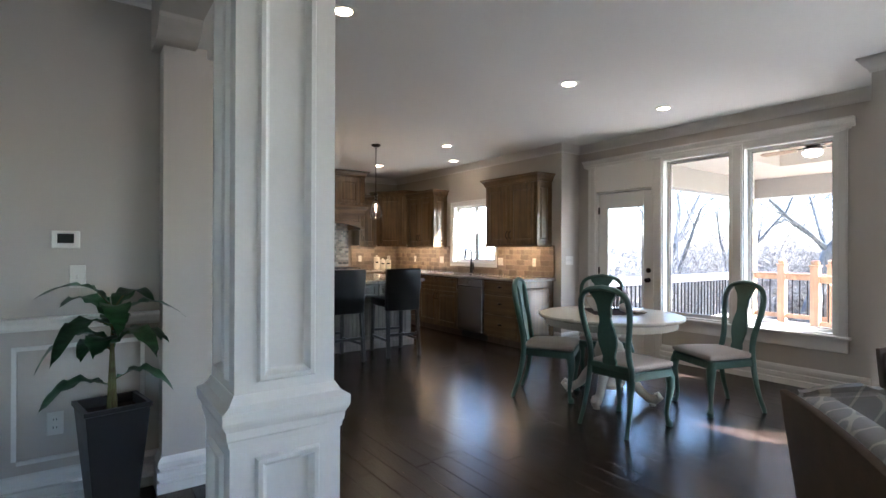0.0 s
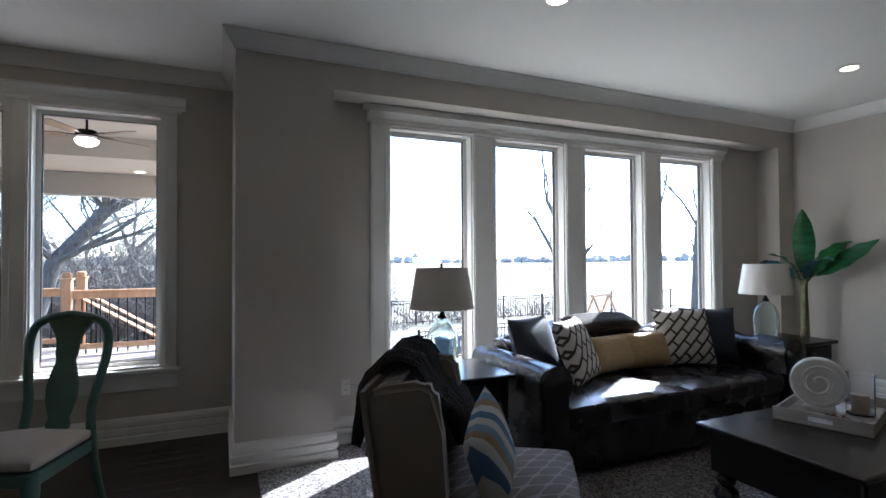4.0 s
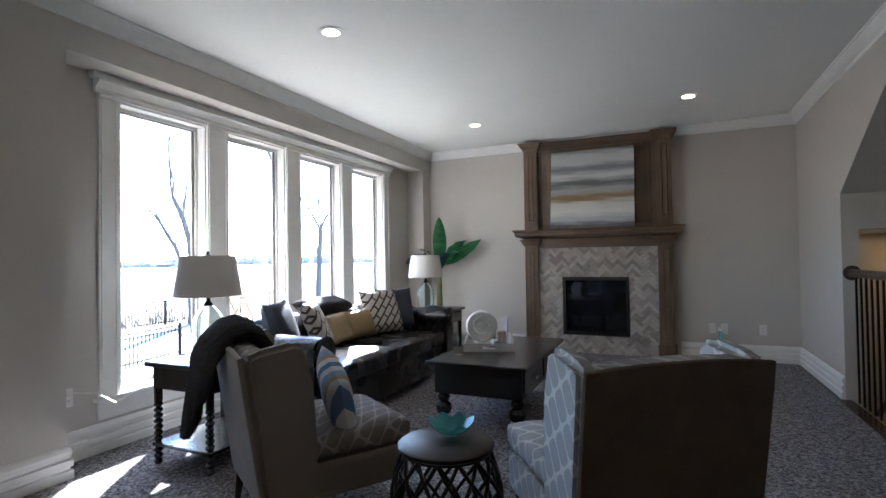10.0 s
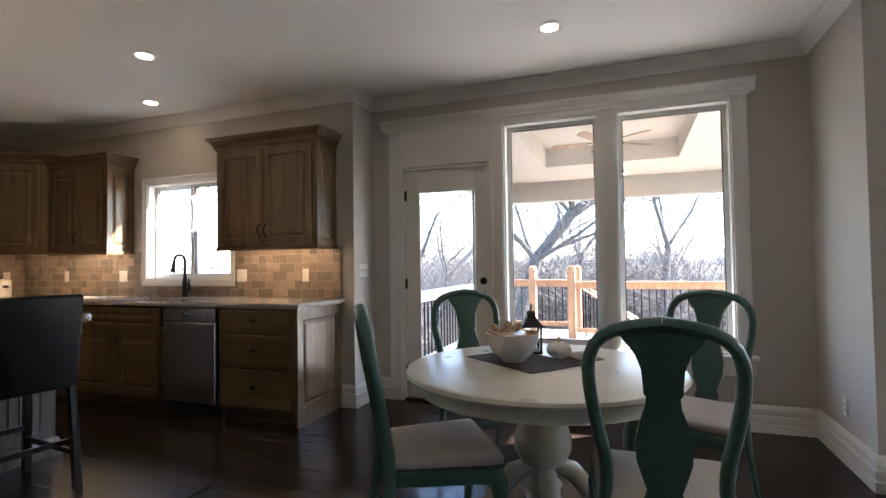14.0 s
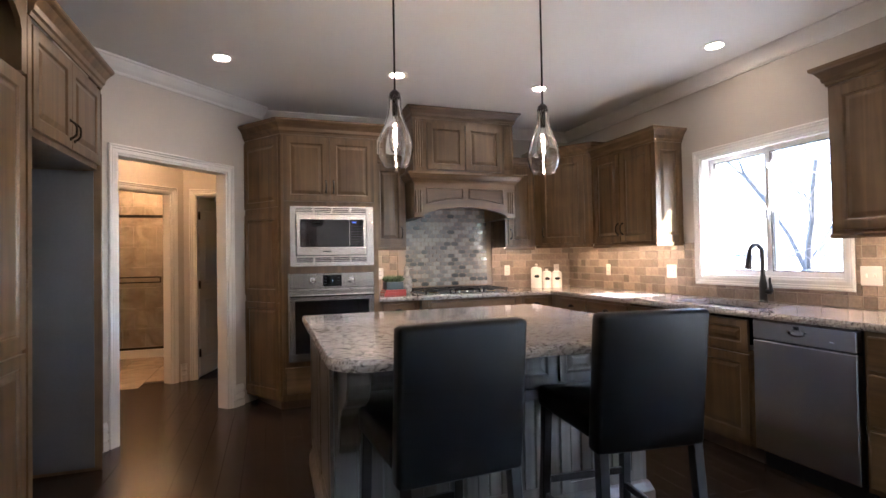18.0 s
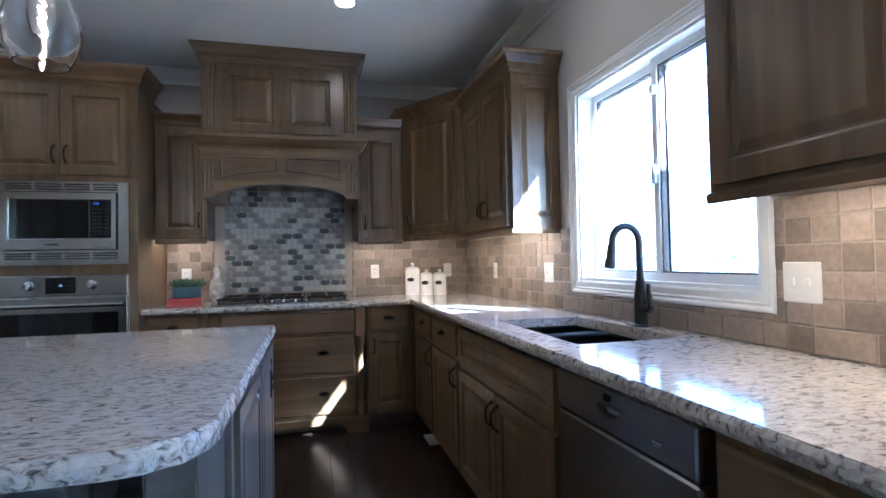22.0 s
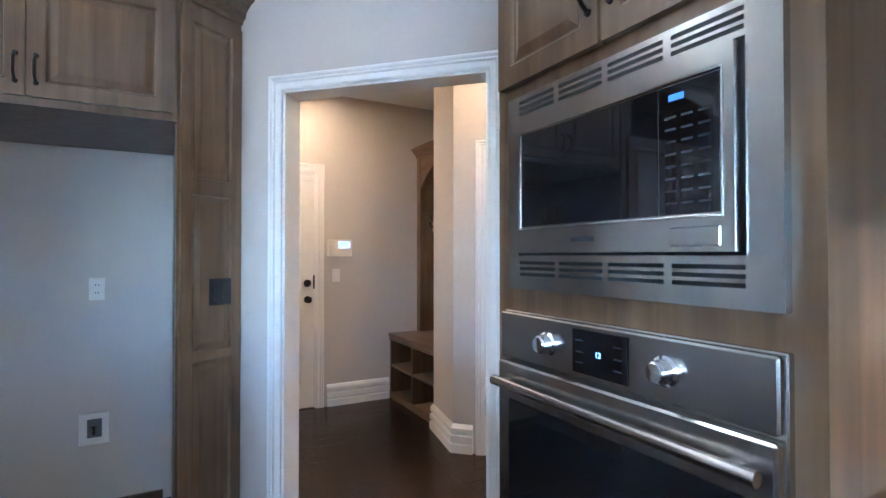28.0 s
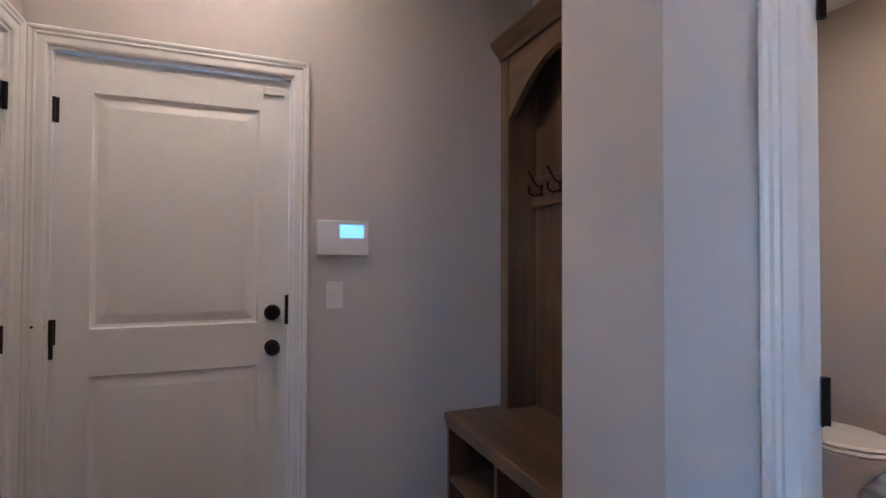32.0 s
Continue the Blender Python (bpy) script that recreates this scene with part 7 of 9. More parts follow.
BUN = [(0.022, 0), (0.03, 0.008), (0.026, 0.03), (0.038, 0.045), (0.03, 0.06), (0.024, 0.075), (0.05, 0.095), (0.06, 0.125), (0.052, 0.155), (0.03, 0.175), (0.042, 0.19), (0.045, 0.21), (0.035, 0.225), (0.045, 0.24)]
for x in (-0.275, 0.275):
    for y in (-0.56, 0.56):
        part("leg", lathe(BUN, 18, m=pose(x, y, 0)), ESPRESSO, ct, smooth=True)
tr = thing("serving_tray", 3.34, -0.62, 0.481, 18, "whitewashed wooden tray with cut-out handles", "tray")
part("tray_base", box(-0.20, 0.20, -0.30, 0.30, 0.0, 0.012, 0.002), TRAYWOOD, tr)
for sy in (-1, 1):
    hole = [(-0.20, 0.20, 0.012, 0.024), (-0.20, -0.05, 0.024, 0.045), (0.05, 0.20, 0.024, 0.045), (-0.20, 0.20, 0.045, 0.065)]
    bm = bmesh.new()
    for a in hole:
        box(a[0], a[1], sy * 0.294 - 0.006, sy * 0.294 + 0.006, a[2], a[3], bm=bm)
    part("tray_end", bm, TRAYWOOD, tr)
for sx in (-1, 1):
    part("tray_side", box(sx * 0.194 - 0.006, sx * 0.194 + 0.006, -0.288, 0.288, 0.012, 0.058, 0.002), TRAYWOOD, tr)
ds = thing("spiral_sculpture", 3.40, -0.60, 0.493, 28, "white plaster spiral disc sculpture on a foot", "sculpture")
bm = lathe([(0.0, -0.022), (0.055, -0.022), (0.06, -0.03), (0.122, -0.03), (0.13, -0.02), (0.13, 0.02), (0.122, 0.03), (0.06, 0.03), (0.055, 0.022), (0.0, 0.022)], 40, m=pose(0, 0, 0.15, 90), cap=False)
part("disc", bm, PLASTER, ds, smooth=True)
for s in (-1, 1):
    pts = [((0.015 + 0.0145 * a / 1.6) * math.cos(a), s * 0.03, 0.15 + (0.015 + 0.0145 * a / 1.6) * math.sin(a)) for a in [k * 0.25 for k in range(46)]]
    part("spiral", tube(pts, 0.008, 6), PLASTER, ds, smooth=True)
part("foot", box(-0.07, 0.07, -0.035, 0.035, 0, 0.022, 0.004), PLASTER, ds)
cd = thing("candle_holder", 3.27, -0.72, 0.493, 0, "clear glass cylinder holding a cream pillar candle", "candle holder")
part("glass_cylinder", lathe([(0.0, 0.0), (0.062, 0.0), (0.062, 0.20), (0.066, 0.21), (0.060, 0.21), (0.058, 0.198), (0.058, 0.008), (0.0, 0.008)], 28, cap=False), GLASS, cd, smooth=True)
part("candle", lathe([(0.0, 0.009), (0.038, 0.009), (0.038, 0.10), (0.034, 0.104), (0.0, 0.10)], 20, cap=False), mat("cream_wax", (0.60, 0.50, 0.38), 0.5, vary=0.05, bump=0.05), cd, smooth=True)
bm = bmesh.new()
for k in range(26):
    a = k * 0.62
    r = 0.035 + 0.02 * math.sin(k * 1.7)
    bmesh.ops.create_icosphere(bm, subdivisions=1, radius=0.011, matrix=pose(3.24 + r * 1.6 * math.cos(a), -0.50 + r * math.sin(a), 0.504))
solo("bead_garland", bm, mat("brown_beads", (0.16, 0.09, 0.05), 0.4, vary=0.3), "brown wooden bead garland lying in the tray", "garland", smooth=True)


# ---- wing chairs ----
def wing_chair(x, y, rz, label, cloth, back_cloth, seat_cloth, wide=1.114, tall=1.0):
    e = thing("wing_chair", x, y, 0.006, rz, label, "armchair", "wing chairs")

    def wp(name, bm, ma, parent, label_="", smooth=False):
        bm.transform(Matrix.Diagonal((wide, 1, tall, 1)))
        return part(name, bm, ma, parent, label_, smooth)

    wp("seat_base", soft(-0.335, 0.335, -0.345, 0.28, 0.15, 0.33, 0.025, n=6), cloth, e, smooth=True)
    wp("seat_cushion", soft(-0.34, 0.34, -0.36, 0.24, 0.33, 0.45, 0.04, 0.025), seat_cloth, e, smooth=True)
    bm = soft(-0.33, 0.33, -0.055, 0.055, 0.0, 0.62, 0.035, n=8)
    for v in bm.verts:
        v.co.z += 0.015 * math.cos(v.co.x * 4.6)
    bm.transform(pose(0, 0.29, 0.23, -8))
    wp("inside_back", bm, seat_cloth, e, smooth=True)
    bm = soft(-0.345, 0.345, 0.0, 0.03, -0.08, 0.626, 0.012, n=6)
    for v in bm.verts:
        v.co.z += 0.015 * math.cos(v.co.x * 4.6)
    bm.transform(pose(0, 0.345, 0.23, -8))
    wp("outside_back", bm, back_cloth, e, smooth=True)
    for s in (-1, 1):
        prof = [(0.35, 0.14), (0.43, 0.84), (0.39, 0.862), (0.22, 0.892), (0.165, 0.865), (0.145, 0.70), (0.135, 0.55), (0.125, 0.40), (0.12, 0.14)]
        bm = prism(prof, 0, 0.085)
        bmesh.ops.bevel(bm, geom=bm.edges[:], offset=0.025, segments=3, affect="EDGES")
        bm.transform(Matrix(((0, 0, 1, 0.265 if s > 0 else -0.35), (1, 0, 0, 0), (0, 1, 0, 0), (0, 0, 0, 1))))
        wp("wing", bm, cloth, e, smooth=True)
        for yy, ln in ((-0.29, 0.155), (0.33, 0.15)):
            wp("leg", tube([(s * 0.29, yy, 0.16), (s * 0.295, yy + (0.02 if yy > 0 else -0.01), 0.0)], 0.02, 8, rs=[0.024, 0.014]), ESPRESSO, e)
    return e


wing_chair(3.58, 1.318, -33, "taupe wing chair with a pale trellis seat", TAUPE_PLAIN, TAUPE_PLAIN, TAUPE, 0.90, 0.965)
wing_chair(2.186, 1.207, 35.8, "pale grey trellis wing chair with a plain brown back", PALETRELLIS, BROWNBACK, PALETRELLIS, 1.03, 1.0)
# fur throw hanging over the back of the taupe chair in two thick folds
def throw_fold(x0, x1, top, hang, lean, seed, bm):
    """One fold: across x0..x1, over the chair's back at height top, hanging behind it down to hang."""
    rg_ = random.Random(seed)
    line = [(0.10, 0.58), (0.16, 0.70), (0.22, 0.80), (0.29, top - 0.03), (0.36, top), (0.43, top - 0.015), (0.485, top - 0.08)]
    line += [(0.505 + 0.01 * k, top - 0.08 + (hang - top + 0.08) * k / 6) for k in range(1, 7)]
    own, grid = bmesh.new(), []
    n_ = 18
    for i in range(n_ + 1):
        u = i / n_
        bulge = math.sqrt(max(0.0, 1 - (2 * u - 1) ** 2))
        row = []
        for j, (yy, zz) in enumerate(line):
            v = j / (len(line) - 1)
            narrow = 1 - 0.30 * v ** 5
            xm = (x0 + x1) / 2 + lean * max(0.0, v - 0.5)
            x = xm + (x1 - x0) * (u - 0.5) * narrow
            ripple = 0.006 * math.sin(u * 15 + j * 0.8 + seed) + rg_.uniform(-0.003, 0.003)
            o = 0.040 * bulge + ripple
            up_ = 1.0 if 2 < j < 6 else 0.25
            out = -1.0 if j < 2 else (1.0 if j > 5 else 0.0)
            row.append(own.verts.new((x, yy + o * out, zz + o * up_ - 0.05 * (1 - bulge) * max(0.0, v - 0.8) * -5)))
        grid.append(row)
    for a, b in zip(grid, grid[1:]):
        for j in range(len(line) - 1):
            own.faces.new((a[j], a[j + 1], b[j + 1], b[j]))
    bmesh.ops.subdivide_edges(own, edges=own.edges[:], cuts=1, use_grid_fill=True, smooth=1.0)
    for v in own.verts:
        v.co += Vector((rg_.uniform(-1, 1), rg_.uniform(-1, 1), rg_.uniform(-1, 1))) * 0.0035
    bmesh.ops.recalc_face_normals(own, faces=own.faces[:])
    bmesh.ops.solidify(own, geom=own.faces[:], thickness=0.03)
    return merge(bm, own)


bm = throw_fold(0.13, 0.45, 0.93, 0.36, 0.10, 2, None)
throw_fold(-0.10, 0.17, 0.915, 0.50, 0.05, 5, bm)
th_ = solo("fur_throw", bm, FUR, "dark brown faux-fur throw draped over the wing chair", "blanket", smooth=True)
th_.matrix_basis = pose(3.58, 1.318, 0.006, 0, 0, -33) @ Matrix.Diagonal((0.82, 1, 0.968, 1))
ob = solo("striped_cushion", pillow(0.34, 0.34, 0.13), STRIPED, "blue, white and tan striped cushion on the wing chair", "pillow", smooth=True)
ob.matrix_basis = pose(3.58, 1.318, 0.006, 0, 0, -33) @ pose(-0.16, -0.02, 0.575, -14, -20, -6)

# ---- drum table ----
dt = thing("drum_table", 2.82, 1.48, 0.006, 0, "dark metal drum side table with open lattice sides", "table")
part("tabletop", lathe([(0.0, 0.43), (0.19, 0.43), (0.20, 0.436), (0.20, 0.448), (0.19, 0.454), (0.0, 0.452)], 40, cap=False), IRON, dt, smooth=True)
for z, r in ((0.012, 0.165), (0.425, 0.18)):
    part("ring", tube([(r * math.cos(a), r * math.sin(a), z) for a in [2 * math.pi * k / 32 for k in range(33)]], 0.009, 8), IRON, dt, smooth=True)
for s in (-1, 1):
    for k in range(14):
        a0 = 2 * math.pi * k / 14
        pts = []
        for i in range(9):
            q = i / 8
            a = a0 + s * q * 1.35
            r = 0.165 + 0.015 * q + 0.055 * math.sin(math.pi * q)
            pts.append((r * math.cos(a), r * math.sin(a), 0.012 + 0.413 * q))
        part("lattice_bar", tube(pts, 0.0085, 6), IRON, dt, smooth=True)
bw = thing("ruffled_bowl", 2.83, 1.40, 0.459, 0, "teal ruffled glass bowl on the drum table", "bowl")
bm = bmesh.new()
rings = []
for q in range(8):
    s = q / 7
    rg = []
    for k in range(48):
        a = 2 * math.pi * k / 48
        wv = s ** 2 * math.cos(8 * a)
        r = 0.025 + 0.075 * s ** 0.7 * (1 + 0.10 * wv)
        rg.append(bm.verts.new((r * math.cos(a), r * math.sin(a), 0.008 + 0.05 * s ** 1.4 + 0.010 * wv)))
    rings.append(rg)
for a, b in zip(rings, rings[1:]):
    for k in range(48):
        bm.faces.new((a[k], a[(k + 1) % 48], b[(k + 1) % 48], b[k]))
bm.faces.new(rings[0][::-1])
bmesh.ops.solidify(bm, geom=bm.faces[:], thickness=0.003)
part("bowl", bm, TEALGLASS, bw, smooth=True)
part("foot", lathe([(0.028, 0), (0.026, 0.006), (0.02, 0.01)], 16), TEALGLASS, bw)

# ---- stair rail ----
sr = thing("stair_railing", 0.58, -0.60, 0, 0, "dark wood handrail with iron balusters and turned newel", "railing")
RP = [(-0.03, -0.028), (0.03, -0.028), (0.032, -0.012), (0.026, -0.004), (0.032, 0.008), (0.026, 0.026), (0.0, 0.032), (-0.026, 0.026), (-0.032, 0.008), (-0.026, -0.004), (-0.032, -0.012)]


def rail(p, q):
    d = Vector(q) - Vector(p)
    bm = prism(RP, 0, d.length)
    s = d.cross(Z).normalized()
    u = s.cross(d.normalized())
    f = d.normalized()
    bm.transform(Matrix(((s.x, u.x, f.x, p[0]), (s.y, u.y, f.y, p[1]), (s.z, u.z, f.z, p[2]), (0, 0, 0, 1))))
    return bm


part("handrail", rail((0, -1.14, 1.045), (0, 0.09, 1.045)), RAILWOOD, sr)
part("rosette", lathe([(0.0, 0), (0.062, 0.0), (0.062, 0.012), (0.05, 0.02), (0.04, 0.02), (0.03, 0.026), (0.0, 0.026)], 24, m=pose(0, -1.148, 1.045, -90), cap=False), RAILWOOD, sr, "round wall rosette", True)
NW = [(0.05, 0.30), (0.042, 0.31), (0.05, 0.33), (0.035, 0.35), (0.045, 0.37), (0.03, 0.40), (0.036, 0.44), (0.036, 0.88), (0.03, 0.93), (0.045, 0.945), (0.03, 0.96), (0.042, 0.99), (0.042, 1.02)]
nw = part("newel", lathe(NW, 20), RAILWOOD, sr, "turned dark newel post", True)
part("newel_block", box(-0.052, 0.052, -0.052, 0.052, 0.03, 0.30, 0.004), RAILWOOD, nw)
part("newel_base", box(-0.10, 0.10, -0.10, 0.10, 0.001, 0.03, 0.006), RAILWOOD, nw)
part("volute", lathe([(0.0, 1.02), (0.055, 1.02), (0.06, 1.035), (0.055, 1.065), (0.0, 1.075)], 20, m=pose(-0.02, 0.03, 0), cap=False), RAILWOOD, sr, smooth=True)
part("gooseneck", tube([(-0.02, 0.05, 1.045), (-0.09, 0.06, 1.04), (-0.13, 0.03, 1.0), (-0.135, 0.0, 0.90), (-0.135, -0.02, 0.78), (-0.135, -0.07, 0.68), (-0.135, -0.30, 0.50), (-0.135, -1.10, -0.08)], 0.022, 10, flat=1.2), RAILWOOD, sr, "curved drop rail going down the stairs", True)
for k in range(9):
    y = -1.05 + k * 0.112
    part("baluster", box(-0.007, 0.007, y - 0.007, y + 0.007, 0.001, 1.02), IRON, sr, "square iron baluster")
r2 = thing("upper_stair_railing", -0.27, -0.90, 0, 0, "dark handrail with rosette beside the upper stairs", "railing")
solo("upper_stair_curb", box(-0.62, -0.17, -1.02, -0.80, 0, 0.20, 0.004), WHITE, "white curb below the upper stair rail", kind="structure")
part("rosette", lathe([(0.0, 0), (0.062, 0.0), (0.062, 0.012), (0.05, 0.02), (0.04, 0.02), (0.0, 0.026)], 24, m=pose(0, 0, 1.11, -90), cap=False), RAILWOOD, r2, smooth=True)
part("handrail", rail((0, 0.02, 1.11), (-0.32, 0.55, 1.11)), RAILWOOD, r2)
for k in range(4):
    part("baluster", box(-0.007, 0.007, -0.007, 0.007, 0.20 if k == 0 else 0.0, 1.085, m=pose(-0.04 - 0.06 * k, 0.07 + 0.11 * k, 0.002)), IRON, r2)
# steps down to the basement
for k in range(8):
    solo("stair_step", box(-0.64, 0.515, -0.86 - 0.26 * k, -0.60 - 0.26 * k, -1.55, -0.18 * (k + 1), 0.008), CARPET, "carpeted basement stair step", kind="structure", group="")
# small things on the fireplace wall
tp = thing("hand_pump", 1.42, -3.10, 0.008, 0, "small teal and white hand pump with its cord", "tool")
part("pump_body", lathe([(0.02, 0), (0.03, 0.01), (0.03, 0.12), (0.018, 0.14), (0.018, 0.21), (0.0, 0.215)], 16, cap=False, m=pose(0, 0, 0.12, 12)), TEALGLASS, tp, smooth=True)
part("pump_handle", tube([(0, -0.04, 0.34), (0.02, -0.045, 0.37), (0.03, -0.03, 0.33)], 0.012, 8), PLATE, tp, "white plug end")
part("cord", tube([(0, 0, 0.13), (-0.03, 0.02, 0.05), (-0.10, 0.03, 0.005), (-0.16, 0.0, 0.004)], 0.005, 6), PLATE, tp, "pale cord")
fv = thing("floor_vent", 1.35, -2.98, 0.008, 0, "brown metal floor register in the carpet", "vent")
part("vent_frame", box(-0.15, 0.15, -0.06, 0.06, 0, 0.004, 0.001), IRON, fv)
for k in range(12):
    part("vent_slat", box(-0.135 + 0.0235 * k, -0.123 + 0.0235 * k, -0.045, 0.045, 0.004, 0.007), IRON, fv)


# ---- breakfast nook ----
ORANGE = mat("orange_glaze", (0.48, 0.22, 0.05), 0.25, vary=0.08, coat=0.4, bump=0)
WHITEGLAZE = mat("white_glaze", (0.66, 0.66, 0.65), 0.2, vary=0.03, coat=0.4, bump=0)
HUSK = mat("dried_husk", (0.50, 0.40, 0.24), 0.8, vary=0.25, scale=30, bump=0.4)
RUNNER = mat("slate_runner_cloth", (0.055, 0.052, 0.056), 0.9, vary=0.15, fine=240, bump=0.6)
NAPKIN = ramp_noise("patterned_napkin", ((0.4, (0.10, 0.09, 0.08)), (0.5, (0.45, 0.42, 0.36)), (0.6, (0.30, 0.24, 0.16))), 30, 0.9, 0.3)

nt_ = thing("pedestal_table", 4.12, 3.83, 0, 20, "round cream pedestal table with scroll feet", "table")
part("tabletop", lathe([(0.0, 0.715), (0.585, 0.715), (0.603, 0.720), (0.612, 0.732), (0.606, 0.746), (0.59, 0.75), (0.0, 0.75)], 72, cap=False), CREAM, nt_, smooth=True)
part("apron", lathe([(0.53, 0.655), (0.55, 0.655), (0.555, 0.665), (0.55, 0.714), (0.53, 0.714), (0.53, 0.655)], 64, cap=False), CREAM, nt_, smooth=True)
part("pedestal", lathe([(0.0, 0.10), (0.085, 0.10), (0.09, 0.13), (0.075, 0.15), (0.07, 0.20), (0.085, 0.225), (0.06, 0.25), (0.055, 0.30), (0.10, 0.33), (0.125, 0.38), (0.128, 0.43), (0.11, 0.49), (0.075, 0.52), (0.07, 0.54), (0.095, 0.56), (0.10, 0.59), (0.085, 0.61), (0.11, 0.64), (0.20, 0.655), (0.30, 0.66), (0.30, 0.714), (0.0, 0.714)], 36, cap=False), CREAM, nt_, "turned baluster pedestal", True)
for k in range(4):
    pts = [(0.05, 0, 0.30), (0.13, 0, 0.27), (0.20, 0, 0.19), (0.26, 0, 0.10), (0.33, 0, 0.05), (0.39, 0, 0.045), (0.415, 0, 0.07), (0.40, 0, 0.095), (0.375, 0, 0.085)]
    ft = part("scroll_foot", tube(pts, 0.03, 10, m=pose(0, 0, 0.008, 0, 0, 90 * k), rs=[0.035, 0.045, 0.042, 0.036, 0.036, 0.036, 0.032, 0.026, 0.015]), CREAM, nt_, smooth=True)
    part("foot_pad", lathe([(0.025, 0), (0.03, 0.005), (0.025, 0.02)], 12, m=pose(0, 0, 0, 0, 0, 90 * k) @ pose(0.36, 0, 0)), CREAM, ft)

# green chairs
ch = thing("queen_anne_chair", 3.685, 3.36, 0, 90, "sage green vase-back dining chair with a cream seat", "chair", "chairs round the pedestal table")
POST = [(0.20, 0.30, 0.0), (0.192, 0.25, 0.14), (0.185, 0.215, 0.30), (0.18, 0.20, 0.44), (0.163, 0.212, 0.53), (0.165, 0.228, 0.62), (0.186, 0.247, 0.72), (0.205, 0.266, 0.83), (0.207, 0.281, 0.92), (0.180, 0.291, 0.985), (0.115, 0.298, 1.022), (0.0, 0.30, 1.038)]
for s in (-1, 1):
    pts = [Vector((s * x, y, z)) for x, y, z in POST]
    for it in range(1):
        fine = [pts[0]]
        for a, b in zip(pts, pts[1:]):
            fine += [a.lerp(b, 0.25), a.lerp(b, 0.75)]
        pts = fine + [pts[-1]]
    rs = [0.017 + 0.008 * min(1, p.z / 0.44) for p in pts]
    part("back_post", tube(pts, 0.02, 10, rs=rs, flat=0.8), GREEN, ch, smooth=True)
half = [(0.050, 0.455), (0.058, 0.50), (0.048, 0.53), (0.058, 0.56), (0.076, 0.62), (0.079, 0.68), (0.066, 0.74), (0.049, 0.79), (0.046, 0.82), (0.053, 0.828), (0.055, 0.86), (0.058, 0.90), (0.074, 0.945), (0.105, 0.985), (0.12, 1.015)]
poly = [(x, z) for x, z in half] + [(0.0, 1.028)] + [(-x, z) for x, z in half[::-1]]
bm = bmesh.new()
fr, bk = [], []
for x, z in poly:
    y = 0.203 + max(0, z - 0.46) * 0.165
    fr.append(bm.verts.new((x, y - 0.009, z)))
    bk.append(bm.verts.new((x, y + 0.009, z)))
h = len(half)
n = len(poly)
for lst in (fr, bk):
    for i in range(h - 1):
        bm.faces.new((lst[i], lst[i + 1], lst[n - 2 - i], lst[n - 1 - i]))
    bm.faces.new((lst[h - 1], lst[h], lst[h + 1]))
for i in range(n):
    j = (i + 1) % n
    bm.faces.new((fr[i], fr[j], bk[j], bk[i]))
part("splat", bm, GREEN, ch, "vase-shaped back splat")
part("shoe_rail", box(-0.17, 0.17, 0.185, 0.215, 0.43, 0.475, 0.006), GREEN, ch)
SEAT = [(-0.245, -0.20), (-0.22, -0.235), (0.22, -0.235), (0.245, -0.20), (0.19, 0.20), (-0.19, 0.20)]
part("seat_rail", prism(SEAT, 0.375, 0.435, bev=0.006), GREEN, ch)
bm = soft(-0.245, 0.245, -0.235, 0.195, 0.436, 0.49, 0.026, 0.018)
for v in bm.verts:
    v.co.x *= 1 - 0.22 * (v.co.y + 0.235) / 0.43
part("seat", bm, LINEN, ch, "cream upholstered seat pad", True)
for s in (-1, 1):
    pts = [(s * 0.205, -0.195, 0.42), (s * 0.222, -0.212, 0.36), (s * 0.226, -0.217, 0.29), (s * 0.212, -0.205, 0.19), (s * 0.203, -0.197, 0.10), (s * 0.208, -0.203, 0.045), (s * 0.216, -0.212, 0.025), (s * 0.218, -0.215, 0.0)]
    part("front_leg", tube(pts, 0.02, 10, rs=[0.036, 0.036, 0.030, 0.021, 0.016, 0.017, 0.027, 0.024]), GREEN, ch, "cabriole front leg", True)
for x, y, rz in ((4.63, 3.17, -115), (4.56, 4.215, -49), (3.80, 4.23, 33)):
    copy_thing(ch, pose(x, y, 0, 0, 0, rz))

# on the table
RZ = 52
solo("table_runner", box(-0.24, 0.24, -0.16, 0.16, 0, 0.004, 0.0015, m=pose(4.20, 3.93, 0.7505, 0, 0, RZ)), RUNNER, "slate grey cloth runner on the cream table", "runner")
bo = thing("serving_bowl", 4.17, 3.97, 0.755, 0, "white bowl with an orange inside holding corn husks", "bowl")
part("bowl", lathe([(0.055, 0.0), (0.06, 0.008), (0.095, 0.04), (0.118, 0.09), (0.126, 0.13), (0.122, 0.131)], 36, cap=True), WHITEGLAZE, bo, smooth=True)
part("glaze_lining", lathe([(0.0, 0.1312), (0.1, 0.1312), (0.122, 0.1315), (0.119, 0.134), (0.112, 0.133), (0.0, 0.1325)], 36, cap=False), ORANGE, bo, "orange glazed inside", True)
for k in range(9):
    a = rl.uniform(1.8, 4.4)
    r = rl.uniform(0.02, 0.09)
    q = Vector((r * math.cos(a), r * math.sin(a), 0.14))
    d = Vector((rl.uniform(-0.06, 0.06), rl.uniform(-0.06, 0.06), rl.uniform(0.015, 0.06)))
    part("corn_husk", tube([q, q + d * 0.5, q + d], 0.012, 6, rs=[0.006, 0.014, 0.003]), HUSK, bo, smooth=True)
ln_ = thing("lantern", 4.42, 3.93, 0.751, 20, "small black metal table lantern", "lantern")
